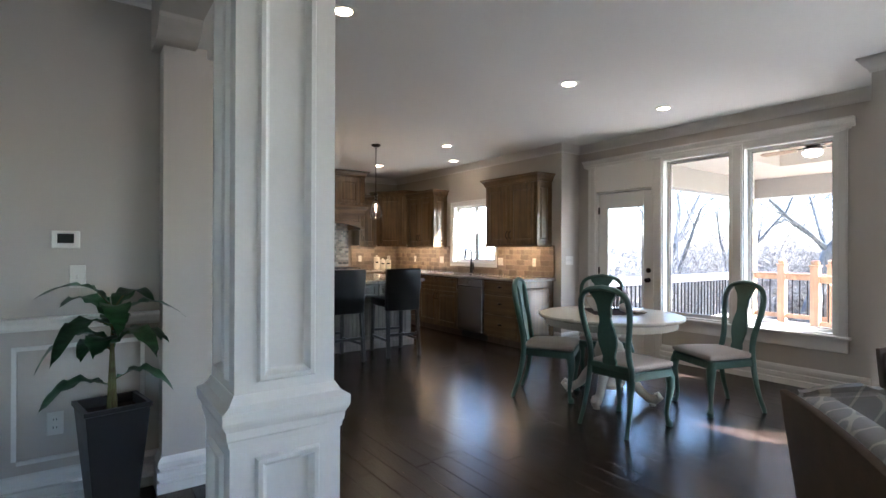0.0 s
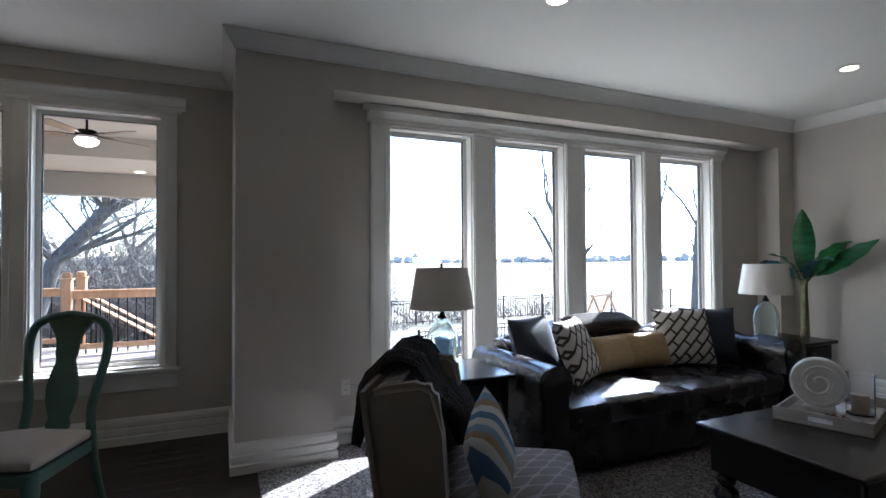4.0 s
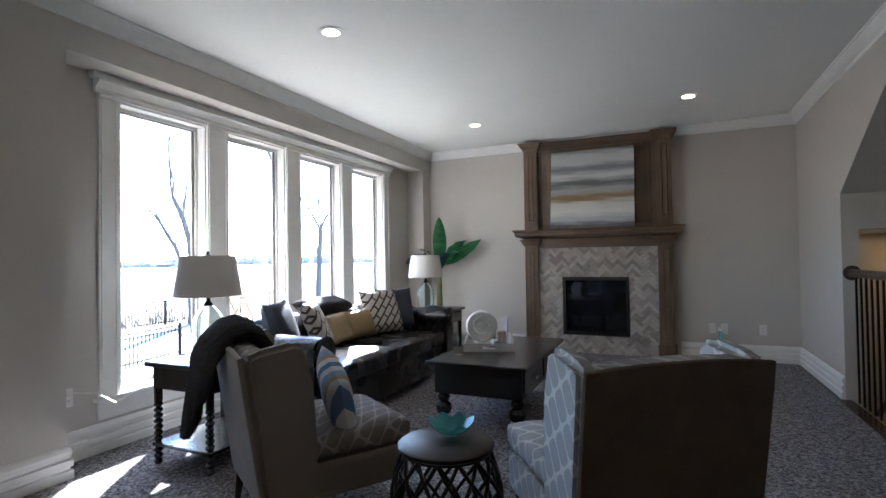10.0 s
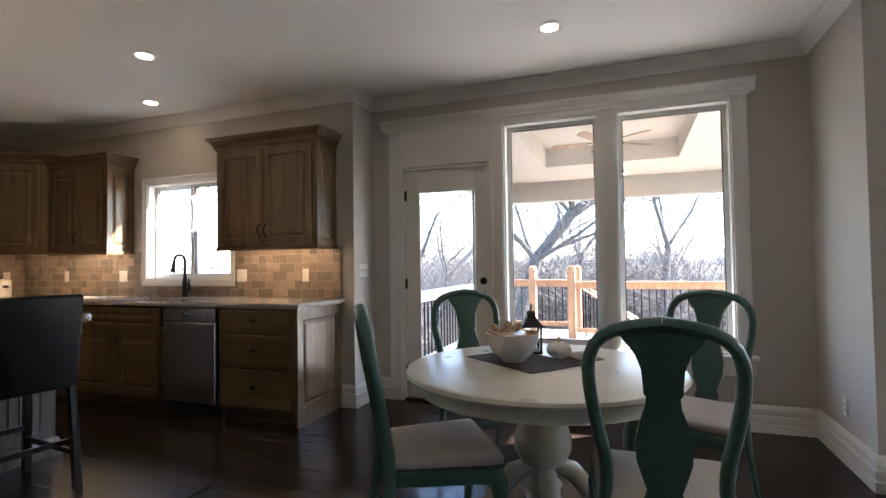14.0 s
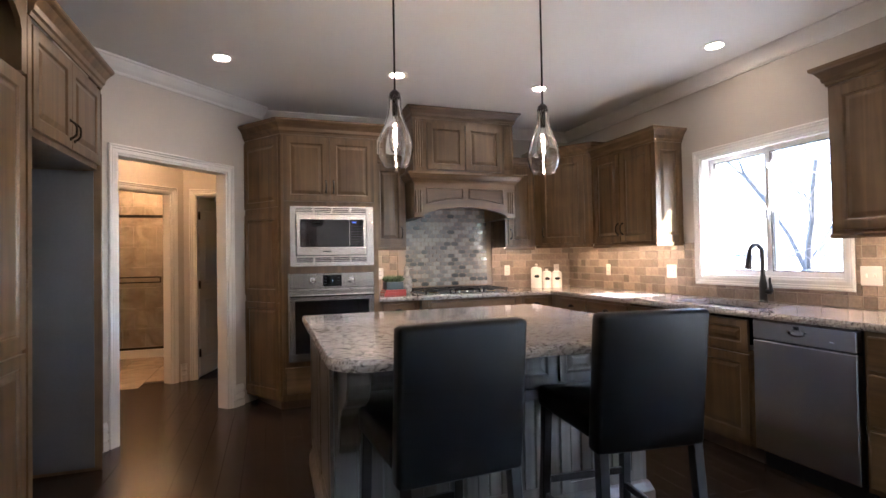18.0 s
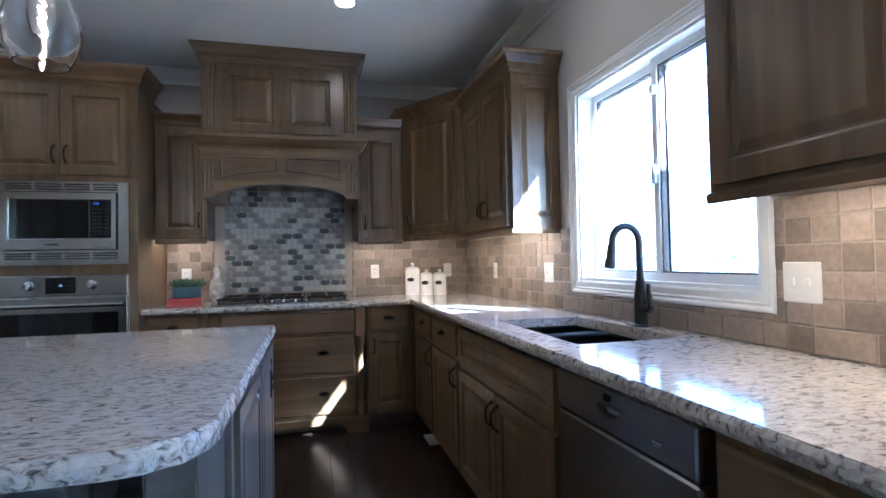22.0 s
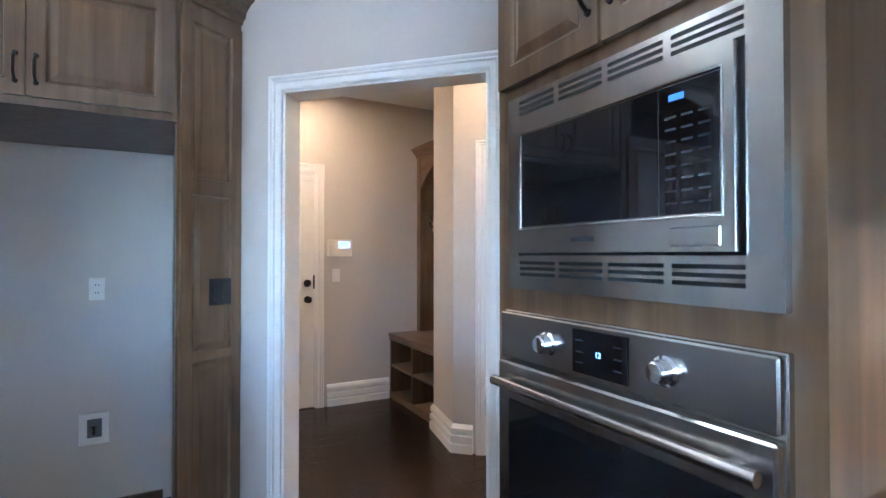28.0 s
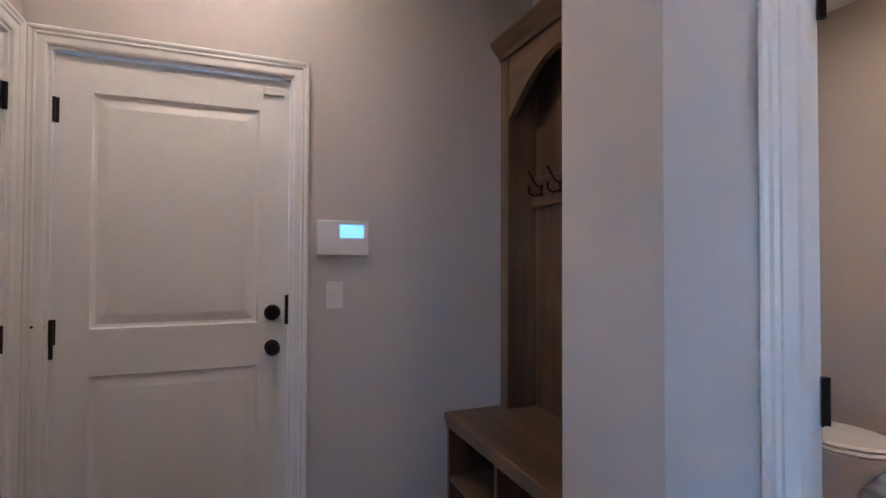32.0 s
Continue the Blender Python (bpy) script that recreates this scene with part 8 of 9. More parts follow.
part("lantern_base", box(-0.05, 0.05, -0.05, 0.05, 0, 0.014, 0.003), BLACK, ln_)
for sx in (-1, 1):
    for sy in (-1, 1):
        part("corner_post", box(sx * 0.043 - 0.005, sx * 0.043 + 0.005, sy * 0.043 - 0.005, sy * 0.043 + 0.005, 0.014, 0.135), BLACK, ln_)
part("lantern_roof", lathe([(0.075, 0.135), (0.078, 0.142), (0.05, 0.165), (0.03, 0.185), (0.026, 0.20), (0.036, 0.205), (0.02, 0.215), (0.0, 0.222)], 4, m=pose(0, 0, 0, 0, 0, 45), cap=False), BLACK, ln_)
part("lantern_ring", tube([(0.018 * math.cos(a), 0, 0.238 + 0.018 * math.sin(a)) for a in [2 * math.pi * k / 14 for k in range(15)]], 0.003, 6), BLACK, ln_)
pk = thing("white_pumpkin", 4.27, 3.77, 0.757, 0, "small white decorative pumpkin beside the bowl", "pumpkin")
bm = bmesh.new()
rg = []
for q in range(11):
    th2 = math.pi * (q + 0.4) / 11.0
    ring = []
    for k in range(40):
        a = 2 * math.pi * k / 40
        r = 0.056 * math.sin(th2) * (1 + 0.06 * abs(math.cos(4 * a)))
        ring.append(bm.verts.new((r * math.cos(a), r * math.sin(a), 0.042 - 0.042 * math.cos(th2) * (1 - 0.18 * math.exp(-(math.sin(th2) * 3) ** 2)))))
    rg.append(ring)
for a, b in zip(rg, rg[1:]):
    for k in range(40):
        bm.faces.new((a[k], a[(k + 1) % 40], b[(k + 1) % 40], b[k]))
bm.faces.new(rg[0])
bm.faces.new(rg[-1][::-1])
part("pumpkin_body", bm, PLASTER, pk, smooth=True)
part("pumpkin_stem", tube([(0, 0, 0.074), (0.002, 0, 0.09), (0.008, 0.002, 0.102)], 0.006, 6), HUSK, pk)
for dx, dy, a in ((0.05, -0.05, 10), (0.02, -0.08, 35)):
    solo("folded_napkin", soft(-0.10, 0.10, -0.06, 0.06, 0, 0.012, 0.005, 0.006, n=5), NAPKIN, "patterned folded napkin on the table runner", "napkin", smooth=True).matrix_basis = pose(4.27 + dx, 3.75 + dy, 0.7508 + 0.012 * (a > 20), 0, 0, a)
fv2 = thing("floor_register", 5.72, 4.85, 0.001, 90, "brown metal floor register by the deck door", "vent")
part("vent_frame", box(-0.15, 0.15, -0.055, 0.055, 0, 0.004, 0.001), IRON, fv2)
for k in range(12):
    part("vent_slat", box(-0.135 + 0.0235 * k, -0.123 + 0.0235 * k, -0.042, 0.042, 0.004, 0.007), IRON, fv2)


# ---- mud room, bath and dining corner ----
lk = thing("mudroom_locker", -0.82, 10.34, 0, 0, "stained wood mud room bench locker with arched back and hooks", "locker")
LW = 0.945
part("bench_top", box(0, LW, -0.012, 0.46, 0.565, 0.60, 0.006), CABX, lk)
for x in (0.0, LW / 2 - 0.012, LW - 0.024):
    part("divider", box(x, x + 0.024, 0.006, 0.455, 0.0, 0.565, 0.002), CAB, lk)
for z in (0.03, 0.29):
    for k in (0, 1):
        part("shelf", box(0.024 + k * 0.4605, 0.4605 + k * 0.4605 - 0.0, 0.01, 0.45, z, z + 0.022), CABX, lk)
part("toe_board", box(0, LW, 0.0, 0.012, 0.0, 0.06, 0.002), CABX, lk)
part("cubby_back", box(0.0, LW, 0.45, 0.458, 0.0, 0.565), CAB, lk)
part("top_rail", box(0, LW, -0.002, 0.014, 0.535, 0.565, 0.002), CABX, lk)
part("back_board", box(0, LW, 0.435, 0.455, 0.60, 2.30), CAB, lk)
for x in (0.0, LW - 0.075):
    part("side_stile", box(x, x + 0.075, 0.28, 0.435, 0.60, 2.25, 0.003), CAB, lk)
part("hook_rail", box(0.075, LW - 0.075, 0.405, 0.435, 1.545, 1.68, 0.004), CABX, lk)
arch = [(0.075, 2.25)] + [(0.075 + (LW - 0.15) * k / 16, 1.96 + 0.20 * math.sin(math.pi * k / 16)) for k in range(17)] + [(LW - 0.075, 2.25)]
bm = bmesh.new()
for y in (0.285, 0.315):
    top = [bm.verts.new((x, y, 2.25)) for x, z in arch[1:-1]]
    low = [bm.verts.new((x, y, z)) for x, z in arch[1:-1]]
    for i in range(16):
        bm.faces.new((low[i], low[i + 1], top[i + 1], top[i]))
    if y < 0.3:
        f0 = low
    else:
        for i in range(16):
            bm.faces.new((f0[i], f0[i + 1], low[i + 1], low[i]))
part("arched_valance", bm, CABX, lk, "arched top rail")
part("crown", sweep([(-0.02, 2.25), (0.008, 2.25), (0.012, 2.27), (0.03, 2.285), (0.05, 2.315), (0.058, 2.32), (0.058, 2.335), (-0.02, 2.335)], [(LW, 0.28), (0.0, 0.28)], flip=-1), CABX, lk)
part("cap_board", box(0, LW, 0.28, 0.455, 2.30, 2.325), CABX, lk)
for k in range(5):
    x = 0.17 + k * 0.151
    hk = part("coat_hook", tube([(x, 0.405, 1.60), (x, 0.36, 1.585), (x, 0.335, 1.60), (x, 0.335, 1.63)], 0.006, 8), IRON, lk, "bronze double coat hook", True)
    part("hook_prong", tube([(x, 0.405, 1.625), (x, 0.37, 1.64), (x, 0.345, 1.68), (x, 0.33, 1.70)], 0.005, 8), IRON, hk)
    part("hook_plate", box(x - 0.012, x + 0.012, 0.398, 0.406, 1.585, 1.645, 0.003), IRON, hk)

# alarm keypad
SCREEN = glow("lit_blue_screen", (0.42, 0.58, 0.85), 0.055)
ak = thing("alarm_keypad", -0.818, 9.86, 1.385, 90, "white alarm keypad with a lit blue screen", "alarm panel")
part("keypad_body", box(-0.11, 0.11, -0.026, 0.0, -0.074, 0.074, 0.006, seg=2), PLATE, ak)
part("screen", box(-0.015, 0.085, -0.0285, -0.0255, 0.0, 0.055), SCREEN, ak, "lit blue screen")
part("speaker_grille", lathe([(0.0, 0), (0.022, 0), (0.022, 0.002), (0.0, 0.002)], 20, m=pose(-0.048, -0.026, 0.02, 90), cap=False), WHITE, ak)
for k in range(4):
    part("button", box(-0.06 + 0.034 * k, -0.04 + 0.034 * k, -0.029, -0.0255, -0.042, -0.03, 0.001), WHITE, ak)

# bath
BTILE = ramp_noise("tan_floor_tile", ((0.32, (0.16, 0.125, 0.09)), (0.5, (0.28, 0.225, 0.17)), (0.68, (0.40, 0.34, 0.27))), 3.5, 0.4, 0.05, 8)
STILE = ramp_noise("shower_stone_tile", ((0.32, (0.17, 0.145, 0.12)), (0.5, (0.29, 0.255, 0.215)), (0.68, (0.42, 0.38, 0.33))), 4.0, 0.35, 0.05, 8)
PORC = mat("white_porcelain", (0.74, 0.72, 0.69), 0.1, vary=0.02, bump=0, coat=0.5)
bf = tagged(new("bath_floor"), "tan stone-look tile floor in the bath", kind="structure")
for i in range(5):
    for j in range(7 if i < 2 else 8):
        x0, y0 = -0.75 + i * 0.42, 10.5 + j * 0.285
        c = (x0 + 0.2, y0 + 0.14)
        if (c[1] - 10.295) - (c[0] - 0.66) < 0.30 or c[0] > 1.3 or (c[0] < 0.25 and c[1] < 11.0):
            continue
        part("floor_tile", box(x0 + 0.002, x0 + 0.416, y0 + 0.002, y0 + 0.282, -0.02, 0.003, 0.0015), BTILE, bf)
to = thing("toilet", -0.33, 12.21, 0.003, 90, "white two-piece toilet with an oval closed lid", "toilet")
BO = [(0.10, 0.0), (0.105, 0.03), (0.095, 0.10), (0.10, 0.20), (0.14, 0.30), (0.18, 0.36), (0.185, 0.395), (0.17, 0.40)]
bm = lathe(BO, 32)
for v in bm.verts:
    v.co.y = v.co.y * (1.0 + 0.32 * min(1, v.co.z / 0.35)) - 0.06 * min(1, v.co.z / 0.35)
part("bowl", bm, PORC, to, smooth=True)
part("pedestal", soft(-0.09, 0.09, -0.02, 0.26, 0.0, 0.36, 0.04, n=5), PORC, to, smooth=True)
for z, k, nm in ((0.402, 1.02, "seat"), (0.425, 1.0, "lid")):
    part(nm, lathe([(0.0, 0), (0.18 * k, 0.0), (0.188 * k, 0.008), (0.18 * k, 0.02), (0.0, 0.024)], 36, m=pose(0, -0.06, z) @ Matrix.Diagonal((1, 1.3, 1, 1)), cap=False), PORC, to, smooth=True)
part("tank", soft(-0.20, 0.20, 0.18, 0.36, 0.40, 0.76, 0.03, n=5), PORC, to, smooth=True)
part("tank_lid", box(-0.21, 0.21, 0.17, 0.37, 0.755, 0.79, 0.01, seg=2), PORC, to, smooth=True)
part("flush_lever", box(-0.16, -0.09, 0.16, 0.175, 0.70, 0.715, 0.003), CHROME, to)
va = thing("bath_vanity", -0.745, 11.27, 0.003, 0, "dark stained bathroom vanity cabinet beside the toilet", "cabinet")
part("body", box(0, 0.47, 0, 0.51, 0.0, 0.87, 0.003), CABDARK, va)
part("countertop", box(-0.004, 0.50, -0.01, 0.53, 0.87, 0.905, 0.006), CABDARK, va, "dark stained top")
part("end_panel", box(0.47, 0.478, 0.06, 0.45, 0.12, 0.80, 0.003), CABDARK, va)
tb = thing("towel_bar", -0.748, 12.14, 1.63, 90, "dark bronze towel bar on the bath wall", "towel bar")
part("bar", tube([(-0.02, -0.07, 0), (0.38, -0.07, 0)], 0.008, 10), IRON, tb, smooth=True)
part("post", lathe([(0.028, 0), (0.026, 0.01), (0.012, 0.02), (0.012, 0.06), (0.018, 0.07), (0.0, 0.08)], 14, m=pose(0.37, 0, 0, 90), cap=False), IRON, tb, smooth=True)
sh = tagged(new("shower_wall"), "tan stone tile shower walls and curb", kind="structure")
for j in range(9):
    z0, z1 = j * 0.305 + 0.002, min(2.735, (j + 1) * 0.305 - 0.002)
    for i in range(5):
        o = 0.15 * (j % 2)
        part("shower_tile", box(max(-0.165, -0.165 - o + i * 0.303), min(1.345, -0.165 - o + (i + 1) * 0.303 - 0.004), 13.486, 13.499, z0, z1, 0.0012), STILE, sh)
    for i in range(3):
        part("shower_tile", box(-0.169, -0.156, 12.745 + i * 0.247, 12.745 + (i + 1) * 0.247 - 0.004, z0, z1, 0.0012), STILE, sh)
        part("shower_tile", box(1.336, 1.349, 12.745 + i * 0.247, 12.745 + (i + 1) * 0.247 - 0.004, z0, z1, 0.0012), STILE, sh)
    part("shower_tile", box(-0.170, -0.158, 12.625, 12.741, z0, z1, 0.0012), STILE, sh)
part("pony_wall", box(-0.155, 0.15, 12.63, 12.735, 0.004, 0.62, 0.004), STILE, sh, "tiled half wall")
part("curb", box(0.151, 1.345, 12.63, 12.735, 0.004, 0.11, 0.004), WHITE, sh, "white curb")
part("shower_floor", box(-0.155, 1.335, 12.74, 13.485, 0.004, 0.03), STILE, sh)
se = thing("shower_enclosure", -0.15, 12.665, 0.622, 0, "dark bronze framed glass shower enclosure", "shower")
for a in ((0, 0.035, 0, 1.28), (0.30, 0.335, -0.51, 1.28), (1.455, 1.49, -0.51, 1.28)):
    part("frame_post", box(a[0], a[1], 0, 0.03, a[2], a[3], 0.003), IRON, se)
part("frame_head", box(0, 1.49, -0.002, 0.032, 1.28, 1.32, 0.003), IRON, se)
part("frame_sill", box(0.035, 0.30, 0, 0.03, 0.001, 0.03, 0.002), IRON, se)
part("door_sill", box(0.335, 1.455, 0, 0.03, -0.51, -0.48, 0.002), IRON, se)
part("glass_panel", box(0.035, 0.30, 0.012, 0.018, 0.03, 1.28), GLASS, se)
part("glass_door", box(0.335, 1.455, 0.012, 0.018, -0.48, 1.28), GLASS, se)
for z in (0.40, 0.47):
    part("towel_rail", tube([(0.36, -0.04, z), (0.95, -0.04, z)], 0.008, 8), IRON, se)
part("rail_end", tube([(0.95, -0.04, 0.40), (0.95, -0.04, 0.47)], 0.008, 8), IRON, se)
part("rail_end", tube([(0.36, -0.04, 0.40), (0.36, -0.04, 0.47)], 0.008, 8), IRON, se)

# dining corner: potted plant and thermostat
PLANTLEAF = ramp_noise("dieffenbachia_leaf", ((0.35, (0.012, 0.05, 0.022)), (0.65, (0.045, 0.15, 0.06))), 7, 0.35, 0.3, stretch=(1, 1, 4))
pp = thing("potted_plant", 0.46, 4.02, 0.0, 10, "broad-leaved dark green plant in a black square pot", "plant")
bm = bmesh.new()
q = [[bm.verts.new((sx * w, sy * w, z)) for sx, sy in ((-1, -1), (1, -1), (1, 1), (-1, 1))] for w, z in ((0.085, 0.0), (0.132, 0.535), (0.14, 0.54), (0.14, 0.56), (0.12, 0.56), (0.118, 0.50))]
for a, b in zip(q, q[1:]):
    for k in range(4):
        bm.faces.new((a[k], a[(k + 1) % 4], b[(k + 1) % 4], b[k]))
bm.faces.new(q[0][::-1])
bm.faces.new(q[-1])
part("pot", bm, BLACK, pp, "black tapered square pot")
part("soil", box(-0.117, 0.117, -0.117, 0.117, 0.50, 0.515), mat("potting_soil", (0.03, 0.02, 0.014), 0.95, vary=0.4, bump=0.8), pp)
for k in range(14):
    yaw = 100 + k * 137.5
    z0 = (0.64, 0.66, 0.80, 0.83, 0.85, 0.86, 0.88, 0.91, 0.93, 0.95, 0.96, 0.98, 1.00, 1.02)[k]
    tilt = rl.uniform(18, 34) if k < 9 else rl.uniform(32, 52)
    bm = leaf(rl.uniform(0.25, 0.31), rl.uniform(0.13, 0.165), 0.12, rl.uniform(0.65, 0.95), 12)
    mm = pose(0, 0, z0, 0, 0, yaw) @ pose(0, 0, 0, tilt)
    bm.transform(mm @ pose(0, 0.03, 0))
    lf = part("leaf", bm, PLANTLEAF, pp, smooth=True)
    part("leaf_stalk", tube([Vector((0.02 * math.sin(k), 0.02 * math.cos(k), 0.51)), Vector((0, 0, z0)), mm @ Vector((0, 0.10, 0.004))], 0.004, 5), STALK, lf)
tm = thing("thermostat", 0.27, 4.30, 1.35, 0, "white wall thermostat with a small display", "thermostat")
part("thermostat_body", box(-0.06, 0.06, -0.024, 0, -0.045, 0.045, 0.005, seg=2), PLATE, tm)
part("display", box(-0.034, 0.034, -0.0255, -0.0238, -0.018, 0.03), mat("grey_display", (0.03, 0.034, 0.033), 0.2, bump=0), tm)


# ---- outdoors ----
GZ = -1.62
GRASS = ramp_noise("winter_grass", ((0.3, (0.17, 0.15, 0.11)), (0.5, (0.28, 0.255, 0.20)), (0.7, (0.23, 0.22, 0.155))), 0.8, 0.95, 0.3, 8, spec=0.1)
BARK = ramp_noise("grey_bark", ((0.3, (0.045, 0.042, 0.041)), (0.7, (0.12, 0.11, 0.103))), 14, 0.9, 0.8, 8, (1, 1, 0.3), depth=0.02)
TWIG = mat("grey_brown_twigs", (0.155, 0.135, 0.12), 0.9, vary=0.3, bump=0)
CEDAR = wood("cedar_rail", (0.28, 0.15, 0.075), (0.46, 0.27, 0.15), 0.6, "Z", 14, 0.0, 0.12)
# Rail wood made paler to put the sun's glare into its colour.
SUNLITWOOD = wood("sunlit_rail", (0.46, 0.40, 0.35), (0.66, 0.60, 0.54), 0.6, "X", 14, 0.0, 0.08)
DECKWOOD = wood("weathered_deck_board", (0.24, 0.20, 0.17), (0.42, 0.37, 0.33), 0.7, "Y", 14, 0.0, 0.15)
PORCHCEIL = mat("porch_ceiling_paint", (0.36, 0.325, 0.28), 0.8, vary=0.03, scale=2, bump=0.1)
PORCHBEAM = mat("taupe_beam_paint", (0.25, 0.225, 0.20), 0.8, vary=0.05, scale=2, bump=0.1)
solo("ground", box(-60, 900, -900, 900, GZ - 0.13, GZ), GRASS, "pale winter grass field reaching the horizon", kind="structure")
# covered deck
DX0, DX1, DY0, DY1, DZ = 6.12, 11.75, 0.9, 5.95, -0.09
DECKC = 2.75
dk = tagged(new("deck_floor"), "weathered wooden deck boards", kind="structure")
k, x = 0, DX0 + 0.003
while x < DX1:
    part("deck_board", box(x, x + 0.136, DY0, DY1, DZ - 0.03, DZ, 0.003), DECKWOOD, dk)
    x += 0.141
part("deck_joists", box(DX0, DX1, DY0 + 0.02, DY1 - 0.02, DZ - 0.26, DZ - 0.031), CEDAR, dk)
# ceiling with a raised tray
bm = box(DX0, 7.0, DY0, DY1, DECKC, DECKC + 0.1)
box(10.0, DX1, DY0, DY1, DECKC, DECKC + 0.1, bm=bm)
box(7.0, 10.0, DY0, 2.75, DECKC, DECKC + 0.1, bm=bm)
box(7.0, 10.0, 4.70, DY1, DECKC, DECKC + 0.1, bm=bm)
solo("ceiling_deck", bm, PORCHCEIL, "painted porch ceiling round a raised tray", kind="structure")
bm = box(6.95, 10.05, 2.70, 4.75, 3.05, 3.12)
for a in ((6.95, 7.0, 2.70, 4.75), (10.0, 10.05, 2.70, 4.75), (7.0, 10.0, 2.70, 2.75), (7.0, 10.0, 4.70, 4.75)):
    box(a[0], a[1], a[2], a[3], DECKC + 0.1, 3.05, bm=bm)
solo("ceiling_deck_tray", bm, PORCHCEIL, "raised tray in the porch ceiling", kind="structure")
solo("eave_kitchen", box(5.762, 6.19, 5.96, 10.9, 2.62, 2.86), PORCHBEAM, "taupe painted eave above the kitchen window", kind="structure")
bm = box(5.482, 6.10, -0.55, 0.89, 2.60, 2.86)
# South part of the unseen eave is cut back so sun reaches the sofa.
box(5.482, 5.86, -3.9, -0.55, 2.60, 2.86, bm=bm)
solo("eave_living", bm, PORCHBEAM, "taupe painted eave above the tall windows", kind="structure")
solo("deck_roof", box(DX0, DX1 + 0.3, DY0, 5.55, 3.14, 3.22), PORCHBEAM, "porch roof above the deck", kind="structure")
solo("deck_beam_front", box(DX1 - 0.28, DX1, DY0, DY1, 2.38, DECKC - 0.002), PORCHBEAM, "taupe painted porch beam", kind="structure")
solo("deck_beam_side", box(DX0, DX1 - 0.28, DY1 - 0.25, DY1, 2.38, DECKC - 0.002), PORCHBEAM, "taupe painted porch beam", kind="structure")


def square_post(name, x, y, z0, z1, w, label, cap=True, group=""):
    e = thing(name, x, y, z0, 0, label, "post", group)
    part("shaft", box(-w / 2, w / 2, -w / 2, w / 2, 0, z1 - z0 - (0.10 if cap else 0), 0.006), CEDAR, e)
    if cap:
        part("cap", box(-w / 2 - 0.015, w / 2 + 0.015, -w / 2 - 0.015, w / 2 + 0.015, z1 - z0 - 0.12, z1 - z0 - 0.09, 0.004), CEDAR, e)
        part("ball", lathe([(0.05, -0.10), (0.062, -0.08), (0.075, -0.05), (0.065, -0.015), (0.03, 0.0)], 8, m=pose(0, 0, z1 - z0)), CEDAR, e, smooth=True)
    return e


square_post("porch_post", DX1 - 0.14, DY1 - 0.13, DZ, 2.38, 0.15, "tall cedar porch post", False)
square_post("porch_post", DX1 - 0.14, DY0 + 0.13, DZ, 2.38, 0.15, "tall cedar porch post", False)
for x, y in ((10.75, 4.42), (11.50, 4.40), (11.60, 5.25), (10.75, 1.6)):
    square_post("newel_post", x, y, DZ, 1.15, 0.13, "cedar deck newel post with a rounded cap", True, "deck newel posts")


def deck_rail(p, q, label, z=0.0, slope=0.0, timber=CEDAR):
    d = Vector((q[0] - p[0], q[1] - p[1], 0))
    ln = d.length
    e = thing("deck_railing", p[0], p[1], DZ + z, math.degrees(math.atan2(d.y, d.x)), label, "railing", "deck railings")
    sl = Matrix(((1, 0, 0, 0), (0, 1, 0, 0), (slope, 0, 1, 0), (0, 0, 0, 1)))
    part("top_rail", box(0, ln, -0.07, 0.07, 0.93, 0.97, 0.005, m=sl), timber, e)
    part("upper_rail", box(0, ln, -0.02, 0.02, 0.84, 0.93, m=sl), timber, e)
    part("bottom_rail", box(0, ln, -0.02, 0.02, 0.09, 0.17, m=sl), timber, e)
    n = int(ln / 0.115)
    for i in range(1, n):
        x = ln * i / n
        part("baluster", box(x - 0.009, x + 0.009, -0.009, 0.009, 0.17, 0.84, m=sl), IRON, e)
    return e


deck_rail((6.2, 5.85), (11.5, 5.85), "deck railing paled for sun glare, with black balusters", timber=SUNLITWOOD)
deck_rail((11.60, 5.75), (11.60, 5.32), "short cedar deck railing with black balusters")
deck_rail((11.55, 4.42), (11.60, 5.2), "short cedar deck railing with black balusters")
deck_rail((10.75, 4.35), (10.75, 1.67), "cedar deck railing with black balusters")
deck_rail((10.75, 1.53), (10.75, 0.95), "cedar deck railing with black balusters")
st = thing("deck_stairs", 10.85, 4.3, DZ, 0, "cedar deck stairs going down beside the rail", "stairs")
for k in range(8):
    part("tread", box(0.02, 0.60, -0.28 * (k + 1), -0.28 * k - 0.01, -0.18 * (k + 1) - 0.03, -0.18 * (k + 1), 0.004), DECKWOOD, st)
for x in (-0.02, 0.62):
    part("stringer", prism([(0, -0.05), (0, -0.33), (-2.3, -1.53), (-2.3, -1.42)], 0, 0.04, m=Matrix(((0, 0, 1, x), (1, 0, 0, 0), (0, 1, 0, 0), (0, 0, 0, 1)))), CEDAR, st)
for x in (0.0, 0.63):
    part("stair_rail", tube([(x, 0.05, 0.90), (x, -2.2, -0.55)], 0.045, 4, flat=0.6), CEDAR, st)
    for k in range(16):
        y = -0.1 - 0.135 * k
        part("baluster", box(x - 0.009, x + 0.009, y - 0.009, y + 0.009, -0.15 + 0.645 * y, 0.86 + 0.645 * y), IRON, st)

